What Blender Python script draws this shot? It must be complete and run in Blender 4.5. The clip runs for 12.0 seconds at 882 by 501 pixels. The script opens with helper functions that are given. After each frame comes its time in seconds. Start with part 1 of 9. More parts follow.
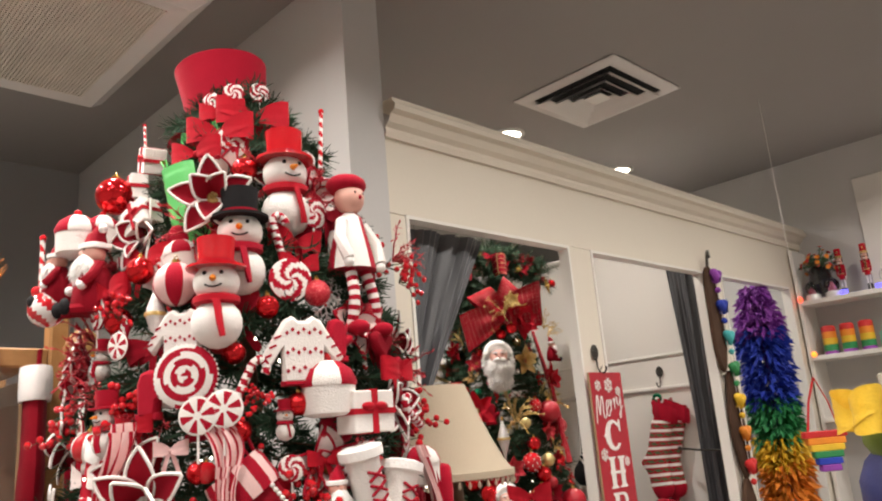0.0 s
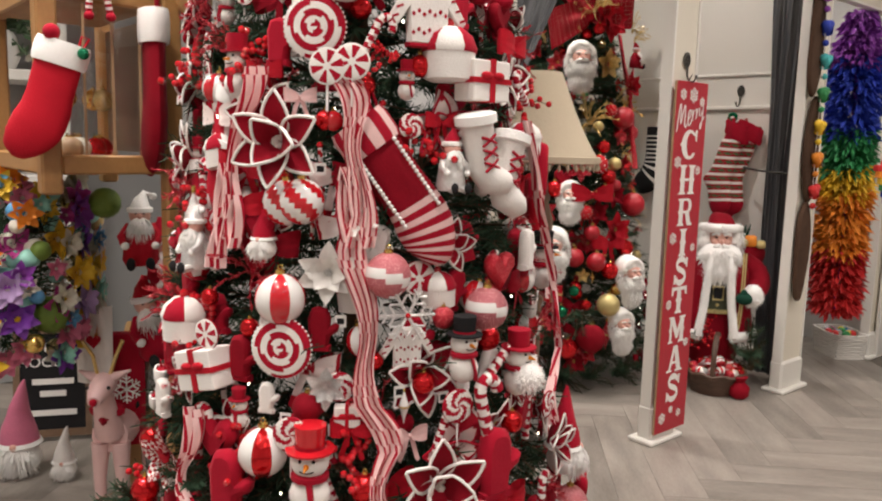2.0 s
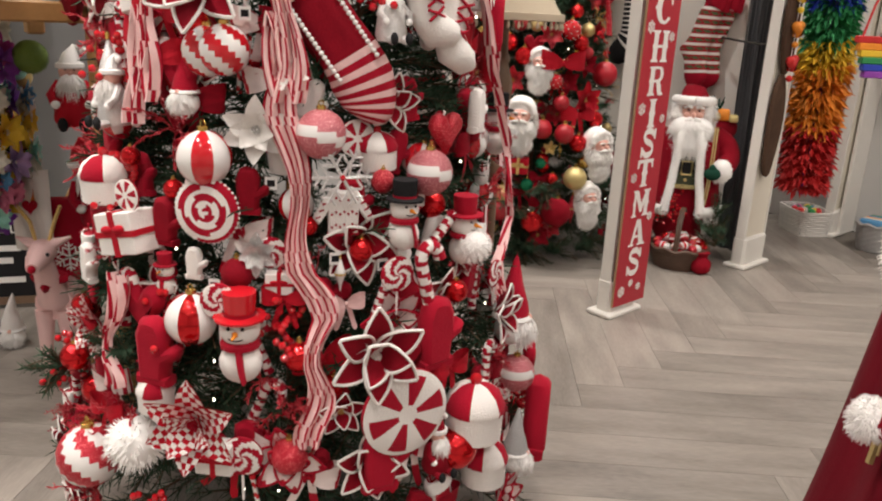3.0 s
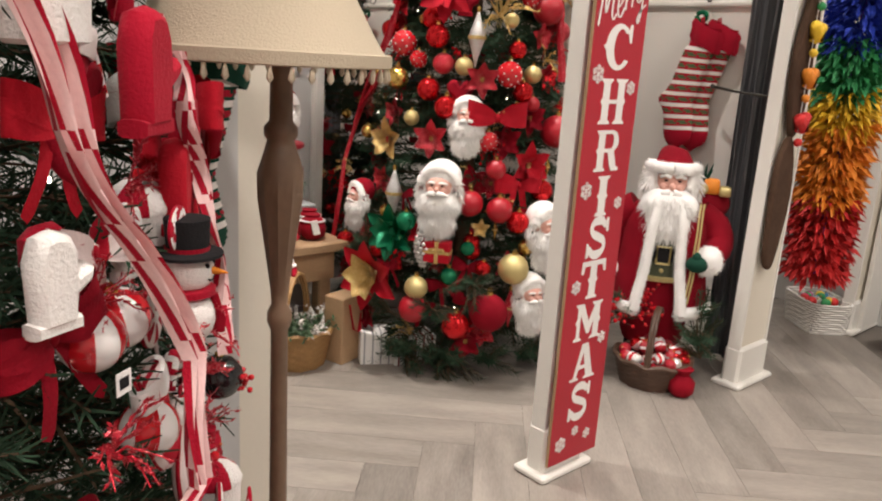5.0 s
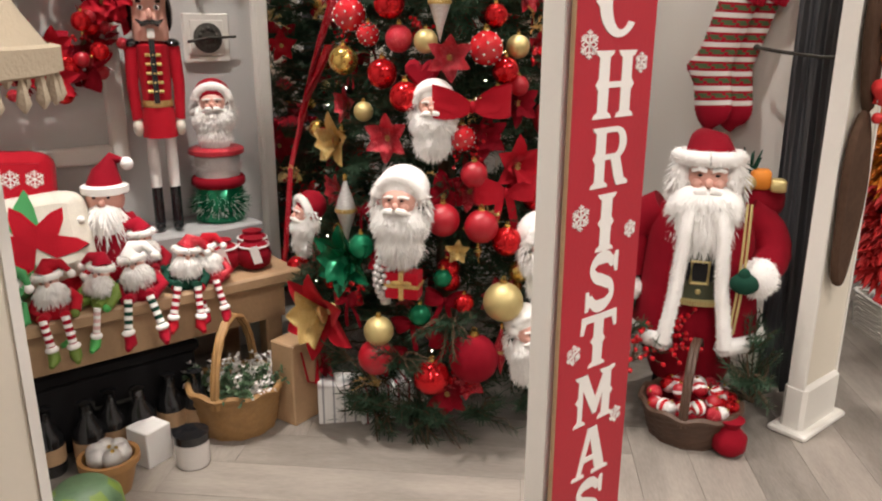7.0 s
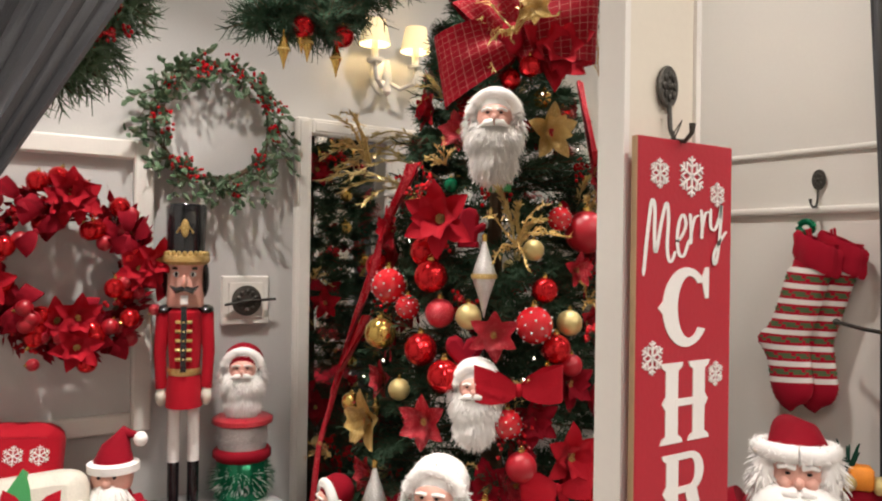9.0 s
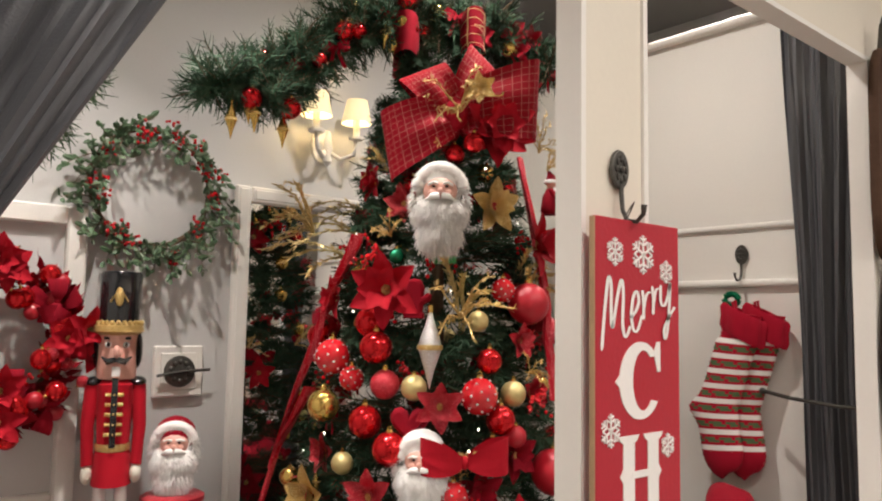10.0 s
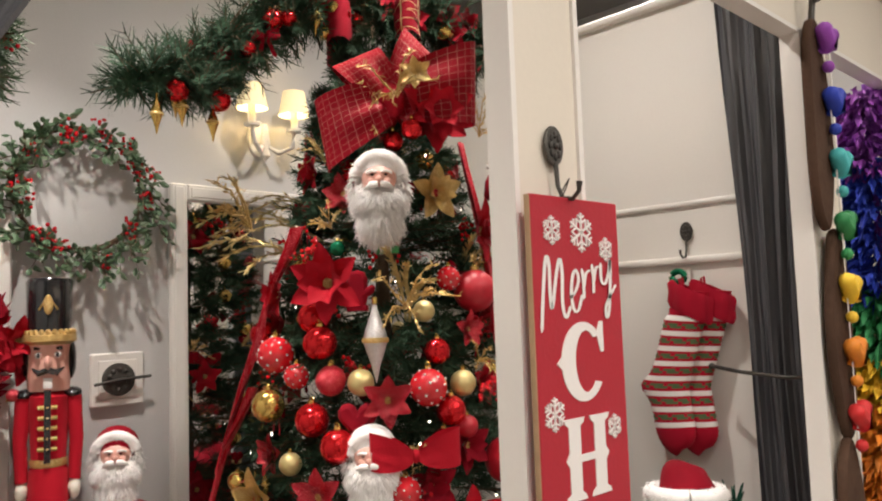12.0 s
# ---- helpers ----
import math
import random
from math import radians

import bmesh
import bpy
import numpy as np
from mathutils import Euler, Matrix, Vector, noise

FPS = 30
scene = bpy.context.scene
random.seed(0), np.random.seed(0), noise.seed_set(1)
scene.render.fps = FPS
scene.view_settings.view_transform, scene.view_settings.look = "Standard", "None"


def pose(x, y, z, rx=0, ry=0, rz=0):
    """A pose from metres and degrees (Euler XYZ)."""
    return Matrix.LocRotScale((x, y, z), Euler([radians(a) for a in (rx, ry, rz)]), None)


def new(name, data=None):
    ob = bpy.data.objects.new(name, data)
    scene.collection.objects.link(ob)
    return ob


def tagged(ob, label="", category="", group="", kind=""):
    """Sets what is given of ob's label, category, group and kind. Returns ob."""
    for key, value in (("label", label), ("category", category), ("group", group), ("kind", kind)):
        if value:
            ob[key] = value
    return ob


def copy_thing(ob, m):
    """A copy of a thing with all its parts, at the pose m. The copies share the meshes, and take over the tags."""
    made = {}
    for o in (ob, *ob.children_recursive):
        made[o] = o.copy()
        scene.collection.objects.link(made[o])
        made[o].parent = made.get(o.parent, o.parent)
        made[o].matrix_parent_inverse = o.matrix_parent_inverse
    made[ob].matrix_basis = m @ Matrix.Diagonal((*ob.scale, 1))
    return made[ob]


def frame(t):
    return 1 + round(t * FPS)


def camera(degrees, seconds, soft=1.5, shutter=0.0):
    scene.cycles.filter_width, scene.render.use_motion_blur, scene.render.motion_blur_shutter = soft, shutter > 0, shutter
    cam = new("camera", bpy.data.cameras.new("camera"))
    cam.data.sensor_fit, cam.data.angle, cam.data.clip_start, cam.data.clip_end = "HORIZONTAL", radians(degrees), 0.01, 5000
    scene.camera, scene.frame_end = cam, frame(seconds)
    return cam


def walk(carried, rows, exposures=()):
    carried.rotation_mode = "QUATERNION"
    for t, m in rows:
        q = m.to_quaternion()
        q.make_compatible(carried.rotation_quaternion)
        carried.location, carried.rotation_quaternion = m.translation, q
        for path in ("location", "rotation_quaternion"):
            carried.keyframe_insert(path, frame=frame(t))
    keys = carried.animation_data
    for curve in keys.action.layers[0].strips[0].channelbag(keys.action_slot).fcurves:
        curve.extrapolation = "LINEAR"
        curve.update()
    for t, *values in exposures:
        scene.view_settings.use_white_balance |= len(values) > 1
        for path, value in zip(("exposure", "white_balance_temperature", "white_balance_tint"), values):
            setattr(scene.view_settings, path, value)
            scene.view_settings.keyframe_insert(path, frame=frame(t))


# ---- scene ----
cam = camera(59.7, 12.0, soft=2.1)
METRES, EYE, TILT, LEAN, TURN = 2.7, 1.33, 0.0, 0.0, 45.0
ROWS = [
    (0.0, 0.0, 0.0, 0.0, 1.16, 13.98, 4.67),
    (0.5, -0.0327, -0.0116, -0.0073, 4.88, 9.7, 2.44),
    (1.0, -0.0444, -0.0168, -0.0117, 5.63, 4.32, 0.67),
    (1.5, -0.0488, -0.0166, -0.0167, 5.21, -1.86, -0.57),
    (2.0, -0.0463, -0.0172, -0.0225, 4.7, -7.81, -1.52),
    (2.5, -0.0428, -0.016, -0.0298, 4.12, -13.74, -2.19),
    (3.0, -0.0224, 0.0176, -0.038, 3.17, -16.95, -2.6),
    (3.5, 0.0279, 0.0879, -0.0301, 1.51, -16.18, -3.12),
    (5.5, 0.1177, 0.5074, -0.0276, 4.24, -14.23, -3.47),
    (6.0, 0.1246, 0.5864, -0.0298, 2.56, -16.99, -2.74),
    (6.5, 0.1485, 0.6156, -0.0357, 1.74, -18.85, -1.62),
    (7.0, 0.1726, 0.6631, -0.0248, 5.6, -16.57, -0.22),
    (7.5, 0.1879, 0.7085, -0.0179, 10.14, -12.13, 0.39),
    (9.5, 0.1715, 0.7601, 0.023, 7.63, 3.57, -0.52),
    (10.0, 0.1527, 0.7451, 0.0224, 4.02, 5.17, -1.0),
    (10.5, 0.1574, 0.7445, 0.0198, 1.05, 3.73, -1.28),
    (11.0, 0.1647, 0.7502, 0.023, 0.99, 6.06, 0.01),
    (11.5, 0.1653, 0.7562, 0.0228, 1.33, 6.79, 0.92),
    (12.0, 0.1654, 0.7641, 0.0195, 0.99, 4.63, 1.93),
]
walk(cam, [(t, pose(0, 0, EYE, TILT, LEAN, TURN) @ pose(METRES * x, METRES * y, METRES * z, 90 + pitch, roll, yaw)) for t, x, y, z, yaw, pitch, roll in ROWS], exposures=[(0.0, -0.12), (1.5, -0.36), (3.5, -0.32), (5.5, -0.03), (7.5, -0.06), (9.5, -0.08), (12.0, -0.08)])

# ---- light ----
world = bpy.data.worlds.new("shop_world")
scene.world = world
world.use_nodes = True
world.node_tree.nodes["Background"].inputs[0].default_value = (0.9, 0.85, 0.8, 1)
world.node_tree.nodes["Background"].inputs[1].default_value = 0.05
CEIL = 3.0
LAMP_POWER = 16.0
ALCOVE_POWER = 18.5
ALCOVE_SPOTS = [(-2.88, 2.28, 92), (-2.6, 3.22, 150)]
# Only (-2.6, 4.35) is seen; the rest are added out of view as fill.
SEEN_AND_ADDED_SPOTS = [(-2.6, 4.35), (-2.05, 0.66), (-3.5, -0.3), (-2.75, -0.12), (-2.3, -0.45), (-1.65, 0.1), (-2.5, -1.3)] + [(x, y) for x in (-0.75, 1.0) for y in (-1.3, -0.17, 0.96, 2.09, 3.22, 4.35)]


def lamp_at(x, y, z, power, size, tint=(1.0, 0.925, 0.87), spread=145):
    d = bpy.data.lights.new("seen_or_added_glow", "AREA")
    d.shape, d.size, d.energy, d.color, d.spread = "DISK", size, power, tint, radians(spread)
    ob = new("seen_or_added_glow", d)
    ob.location = (x, y, z)
    return ob


# ---- materials ----
def rgb(c, k=1.0):
    return (c[0] * k, c[1] * k, c[2] * k, 1)


def mat(name, col, rough=0.5, metal=0.0, vary=0.15, scale=6.0, grain=120.0, bump=0.15, sheen=0.0, coat=0.0, emit=None, trans=0.0, flecks=None, fleck_scale=160.0, alpha=1.0):
    """Two scales of colour variation and fine relief over one base colour."""
    m = bpy.data.materials.new(name)
    m.use_nodes = True
    nt = m.node_tree
    bs = nt.nodes["Principled BSDF"]
    tc = nt.nodes.new("ShaderNodeTexCoord")
    info = nt.nodes.new("ShaderNodeObjectInfo")
    n1, n2 = nt.nodes.new("ShaderNodeTexNoise"), nt.nodes.new("ShaderNodeTexNoise")
    n1.inputs["Scale"].default_value, n2.inputs["Scale"].default_value = scale, grain
    n1.inputs["Detail"].default_value = 4
    n2.inputs["Detail"].default_value = 3
    nt.links.new(tc.outputs["Object"], n1.inputs["Vector"])
    nt.links.new(tc.outputs["Object"], n2.inputs["Vector"])
    mix = nt.nodes.new("ShaderNodeMix")
    mix.data_type = "RGBA"
    mix.inputs[6].default_value = rgb(col, 1 - vary)
    mix.inputs[7].default_value = rgb([min(1.0, c * (1 + vary)) for c in col])
    add = nt.nodes.new("ShaderNodeMath")
    add.operation = "MULTIPLY_ADD"
    nt.links.new(n2.outputs["Fac"], add.inputs[0])
    add.inputs[1].default_value = 0.5
    nt.links.new(n1.outputs["Fac"], add.inputs[2])
    rnd = nt.nodes.new("ShaderNodeMath")
    rnd.operation = "MULTIPLY_ADD"
    nt.links.new(info.outputs["Random"], rnd.inputs[0])
    rnd.inputs[1].default_value = 0.35
    nt.links.new(add.outputs[0], rnd.inputs[2])
    off = nt.nodes.new("ShaderNodeMath")
    off.operation = "SUBTRACT"
    nt.links.new(rnd.outputs[0], off.inputs[0])
    off.inputs[1].default_value = 0.42
    nt.links.new(off.outputs[0], mix.inputs[0])
    last = mix.outputs[2]
    if flecks:
        vo = nt.nodes.new("ShaderNodeTexVoronoi")
        vo.inputs["Scale"].default_value = fleck_scale
        nt.links.new(tc.outputs["Object"], vo.inputs["Vector"])
        lt = nt.nodes.new("ShaderNodeMath")
        lt.operation = "LESS_THAN"
        nt.links.new(vo.outputs["Distance"], lt.inputs[0])
        lt.inputs[1].default_value = 0.28
        mx = nt.nodes.new("ShaderNodeMix")
        mx.data_type = "RGBA"
        nt.links.new(lt.outputs[0], mx.inputs[0])
        nt.links.new(last, mx.inputs[6])
        mx.inputs[7].default_value = rgb(flecks)
        last = mx.outputs[2]
    nt.links.new(last, bs.inputs["Base Color"])
    bs.inputs["Roughness"].default_value = rough
    bs.inputs["Metallic"].default_value = metal
    bs.inputs["Specular IOR Level"].default_value = 0.12 if rough >= 0.69 else 0.5
    bs.inputs["Sheen Weight"].default_value = sheen
    bs.inputs["Coat Weight"].default_value = coat
    bs.inputs["Transmission Weight"].default_value = trans
    if bump:
        bp = nt.nodes.new("ShaderNodeBump")
        bp.inputs["Strength"].default_value = bump
        bp.inputs["Distance"].default_value = 0.003
        nt.links.new(n2.outputs["Fac"], bp.inputs["Height"])
        nt.links.new(bp.outputs[0], bs.inputs["Normal"])
    if emit:
        bs.inputs["Emission Color"].default_value = rgb(emit[0])
        bs.inputs["Emission Strength"].default_value = emit[1]
    return m


def plank_mat():
    m = mat("greyed_oak_vinyl", (0.268, 0.236, 0.205), 0.42, vary=0.5, scale=2.6, grain=34, bump=0.05)
    nt = m.node_tree
    tc = [n for n in nt.nodes if n.type == "TEX_COORD"][0]
    mp = nt.nodes.new("ShaderNodeMapping")
    mp.inputs["Scale"].default_value = (1.0, 5.0, 1.0)
    info = [n for n in nt.nodes if n.type == "OBJECT_INFO"][0]
    shift = nt.nodes.new("ShaderNodeVectorMath")
    shift.operation = "MULTIPLY_ADD"
    nt.links.new(info.outputs["Random"], shift.inputs[0])
    shift.inputs[1].default_value = (37.0, 11.0, 5.0)
    nt.links.new(tc.outputs["Object"], shift.inputs[2])
    nt.links.new(shift.outputs[0], mp.inputs["Vector"])
    for n in nt.nodes:
        if n.type == "TEX_NOISE":
            nt.links.new(mp.outputs[0], n.inputs["Vector"])
    return m


def stripe_mat(name, a, b, pitch):
    """Cloth woven in narrow wavy stripes."""
    m = mat(name, a, 0.75, vary=0.1, grain=240, bump=0.3)
    nt = m.node_tree
    bsdf = [n for n in nt.nodes if n.type == "BSDF_PRINCIPLED"][0]
    tc = nt.nodes.new("ShaderNodeTexCoord")
    wave = nt.nodes.new("ShaderNodeTexWave")
    wave.inputs["Scale"].default_value = pitch
    wave.inputs["Distortion"].default_value = 1.5
    wave.inputs["Detail Scale"].default_value = 0.6
    nt.links.new(tc.outputs["Object"], wave.inputs["Vector"])
    ramp = nt.nodes.new("ShaderNodeValToRGB")
    ramp.color_ramp.elements[0].position, ramp.color_ramp.elements[0].color = 0.45, rgb(a)
    ramp.color_ramp.elements[1].position, ramp.color_ramp.elements[1].color = 0.55, rgb(b)
    nt.links.new(wave.outputs["Fac"], ramp.inputs[0])
    nt.links.new(ramp.outputs[0], bsdf.inputs["Base Color"])
    return m


M = {
    "candy_stripe": stripe_mat("red_white_striped_cloth", (0.42, 0.012, 0.028), (0.80, 0.68, 0.65), 26.0),
    "cream": mat("cream_paint", (0.74, 0.68, 0.57), 0.55, vary=0.05, scale=1.5, grain=90, bump=0.06),
    "white_panel": mat("white_panel_paint", (0.80, 0.77, 0.71), 0.5, vary=0.04, scale=1.5, grain=90, bump=0.05),
    "grey_wall": mat("pale_grey_paint", (0.56, 0.55, 0.53), 0.65, vary=0.06, scale=1.2, grain=140, bump=0.1),
    # Holds the west wall's shade; also a plain dark grey for small props.
    "dark_wall": mat("dark_grey_and_wall_shade", (0.33, 0.33, 0.325), 0.65, vary=0.06, scale=1.2, grain=140, bump=0.1),
    "ceiling": mat("grey_ceiling_paint", (0.33, 0.315, 0.30), 0.75, vary=0.05, scale=1.0, grain=140, bump=0.1),
    "floor_base": mat("dark_joint", (0.17, 0.15, 0.13), 0.7),
    "plank": plank_mat(),
    "vent": mat("white_enamel", (0.72, 0.70, 0.67), 0.4, vary=0.04),
    # Near-black that paints the shade inside the air diffuser.
    "vent_dark": mat("duct_shade_black", (0.05, 0.05, 0.05), 0.8),
    "grille": mat("beige_grille", (0.72, 0.68, 0.60), 0.6, vary=0.2, grain=220, bump=0.6),
    "needle": mat("fir_needles", (0.036, 0.070, 0.040), 0.72, vary=0.5, scale=9, grain=60, bump=0),
    "needle_pale": mat("frosted_fir_needles", (0.10, 0.16, 0.11), 0.6, vary=0.4, scale=9, grain=60, bump=0),
    "leaf": mat("green_leaf", (0.085, 0.15, 0.075), 0.5, vary=0.4, scale=14, grain=60, bump=0.1),
    "leaf_pale": mat("grey_green_leaf", (0.17, 0.23, 0.14), 0.5, vary=0.3, scale=14, grain=60, bump=0.1),
    "bark": mat("brown_twig", (0.10, 0.065, 0.04), 0.8, vary=0.3),
    "red_felt": mat("red_felt", (0.37, 0.007, 0.024), 0.85, vary=0.16, scale=12, grain=260, bump=0.5, sheen=0.05),
    "red_velvet": mat("dark_red_velvet", (0.25, 0.004, 0.014), 0.8, vary=0.3, scale=8, grain=220, bump=0.3, sheen=0.02),
    "red_cloth": mat("bright_red_cloth", (0.43, 0.008, 0.020), 0.7, vary=0.18, scale=9, grain=240, bump=0.4, sheen=0.03),
    "red_satin": mat("deep_red_satin_ribbon", (0.27, 0.004, 0.013), 0.7, vary=0.3, scale=7, grain=320, bump=0.35),
    "pale_thread": mat("rose_gold_thread", (0.42, 0.16, 0.13), 0.5, metal=0.2, vary=0.3),
    "wine_velvet": mat("wine_velvet", (0.13, 0.003, 0.010), 0.85, vary=0.3, scale=8, grain=220, bump=0.3, sheen=0.03),
    "red_gloss": mat("red_gloss_plastic", (0.55, 0.012, 0.02), 0.10, vary=0.1, coat=0.6, bump=0.0),
    "red_metal": mat("red_mirror_glass", (0.62, 0.015, 0.02), 0.12, metal=0.75, vary=0.1, bump=0.0),
    "red_matte": mat("red_matte_plastic", (0.40, 0.009, 0.020), 0.38, vary=0.12, bump=0.05),
    "red_glitter": mat("red_glitter", (0.48, 0.012, 0.03), 0.3, metal=0.3, vary=0.5, grain=400, bump=0.9, flecks=(0.95, 0.25, 0.25), fleck_scale=300),
    "pink_glitter": mat("rose_glitter", (0.50, 0.13, 0.15), 0.4, metal=0.2, vary=0.4, grain=400, bump=0.9, flecks=(0.85, 0.45, 0.45), fleck_scale=300),
    "pink": mat("pale_pink_satin", (0.76, 0.50, 0.48), 0.5, vary=0.15, grain=200, bump=0.2),
    "white_felt": mat("white_felt", (0.80, 0.76, 0.72), 0.9, vary=0.08, scale=12, grain=260, bump=0.6, sheen=0.1),
    "white_fur": mat("white_fur", (0.90, 0.88, 0.85), 0.95, vary=0.06, scale=20, grain=150, bump=0.5, sheen=0.15),
    "white_gloss": mat("white_gloss", (0.80, 0.77, 0.74), 0.15, vary=0.05, coat=0.5, bump=0),
    "silver_glitter": mat("silver_glitter", (0.70, 0.68, 0.66), 0.3, metal=0.5, vary=0.4, grain=400, bump=0.8, flecks=(1, 1, 1), fleck_scale=260),
    "gold": mat("gold_mirror_glass", (0.75, 0.50, 0.14), 0.16, metal=0.9, vary=0.1, bump=0),
    "gold_matte": mat("gold_matte", (0.62, 0.50, 0.22), 0.38, metal=0.5, vary=0.15, grain=200, bump=0.4),
    "gold_glitter": mat("gold_glitter", (0.62, 0.42, 0.14), 0.35, metal=0.5, vary=0.5, grain=400, bump=0.9, flecks=(1, 0.85, 0.5), fleck_scale=280),
    "green_metal": mat("green_mirror_glass", (0.01, 0.20, 0.09), 0.15, metal=0.6, vary=0.2, bump=0),
    "green_cloth": mat("green_cloth", (0.05, 0.30, 0.09), 0.6, vary=0.2, grain=240, bump=0.4),
    "bright_green": mat("bright_green_satin", (0.10, 0.50, 0.12), 0.4, vary=0.15, grain=200, bump=0.2),
    "black_felt": mat("black_felt", (0.018, 0.017, 0.018), 0.8, vary=0.3, grain=260, bump=0.4),
    "black_gloss": mat("black_gloss", (0.012, 0.012, 0.013), 0.15, coat=0.5, bump=0),
    "skin": mat("painted_resin_face", (0.74, 0.40, 0.32), 0.5, vary=0.12, scale=18, bump=0.05),
    "orange": mat("orange_felt", (0.80, 0.26, 0.03), 0.8, vary=0.12, grain=240, bump=0.4),
    "beige": mat("beige_fabric", (0.50, 0.42, 0.31), 0.85, vary=0.10, scale=5, grain=300, bump=0.5),
    "wood_dark": mat("dark_turned_wood", (0.17, 0.105, 0.065), 0.42, vary=0.30, scale=10, grain=70, bump=0.15),
    "wood_mid": mat("honey_wood", (0.36, 0.185, 0.065), 0.45, vary=0.25, scale=8, grain=80, bump=0.15),
    "wood_pale": mat("pale_bench_wood", (0.42, 0.27, 0.15), 0.55, vary=0.25, scale=8, grain=80, bump=0.2),
    "wicker": mat("golden_wicker", (0.36, 0.20, 0.075), 0.6, vary=0.35, scale=20, grain=120, bump=0.3),
    "wicker_dark": mat("dark_wicker", (0.085, 0.045, 0.028), 0.55, vary=0.35, scale=20, grain=120, bump=0.3),
    "white_wicker": mat("white_woven", (0.74, 0.71, 0.66), 0.7, vary=0.12, scale=20, grain=120, bump=0.4),
    "drape": mat("charcoal_satin_drape", (0.075, 0.076, 0.082), 0.42, vary=0.2, scale=5, grain=300, bump=0.25, sheen=0.05),
    "knit_green": mat("green_wool", (0.085, 0.13, 0.06), 0.9, vary=0.3, scale=30, grain=300, bump=0.6),
    "pine_cloth": mat("dark_green_felt", (0.012, 0.055, 0.035), 0.85, vary=0.2, grain=240, bump=0.4),
    "iron": mat("antique_iron", (0.09, 0.085, 0.075), 0.5, metal=0.7, vary=0.4, grain=150, bump=0.6),
    "mirror": mat("mirror_glass", (0.92, 0.92, 0.91), 0.02, metal=1.0, vary=0.0, bump=0),
    "lamp_glow": mat("lamp_diffuser", (1, 0.95, 0.85), 0.4, emit=((1.0, 0.88, 0.70), 14.0), bump=0),
    "shade_glow": mat("lit_sconce_shade", (0.85, 0.76, 0.50), 0.8, emit=((1.0, 0.78, 0.40), 0.55), bump=0.2),
    "bulb": mat("fairy_light", (1, 0.95, 0.85), 0.3, emit=((1.0, 0.9, 0.72), 9.0), bump=0),
    "brown_felt": mat("brown_bark_board", (0.075, 0.043, 0.028), 0.85, vary=0.35, scale=9, grain=60, bump=0.7),
    "sign_red": mat("red_sign_paint", (0.40, 0.016, 0.030), 0.5, vary=0.10, scale=5, grain=120, bump=0.15),
    "sign_white": mat("white_sign_paint", (0.80, 0.77, 0.73), 0.5, vary=0.05, bump=0.1),
    "paper": mat("white_paper", (0.80, 0.78, 0.75), 0.7, vary=0.05, bump=0.05),
    "glass": mat("clear_glass", (0.95, 0.96, 0.95), 0.03, trans=1.0, vary=0.0, bump=0),
}
HUES = {
    "purple": (0.19, 0.035, 0.36), "violet": (0.30, 0.06, 0.42), "blue": (0.02, 0.05, 0.42), "sky": (0.10, 0.30, 0.52), "teal": (0.06, 0.42, 0.42),
    "moss": (0.13, 0.20, 0.025), "green": (0.03, 0.26, 0.08), "yellow": (0.78, 0.50, 0.03), "amber": (0.80, 0.26, 0.02), "red": (0.58, 0.02, 0.02),
    "magenta": (0.42, 0.03, 0.22), "rose": (0.62, 0.16, 0.26), "ivory": (0.72, 0.68, 0.58), "lilac": (0.45, 0.30, 0.55), "brown": (0.10, 0.06, 0.035),
    "grey": (0.36, 0.35, 0.34), "moss_dark": (0.06, 0.07, 0.035), "mint": (0.30, 0.62, 0.52), "navy": (0.02, 0.025, 0.10),
}
for hue, c in HUES.items():
    M[hue] = mat(hue + "_fabric", c, 0.6, vary=0.22, scale=14, grain=200, bump=0.35, sheen=0.03)


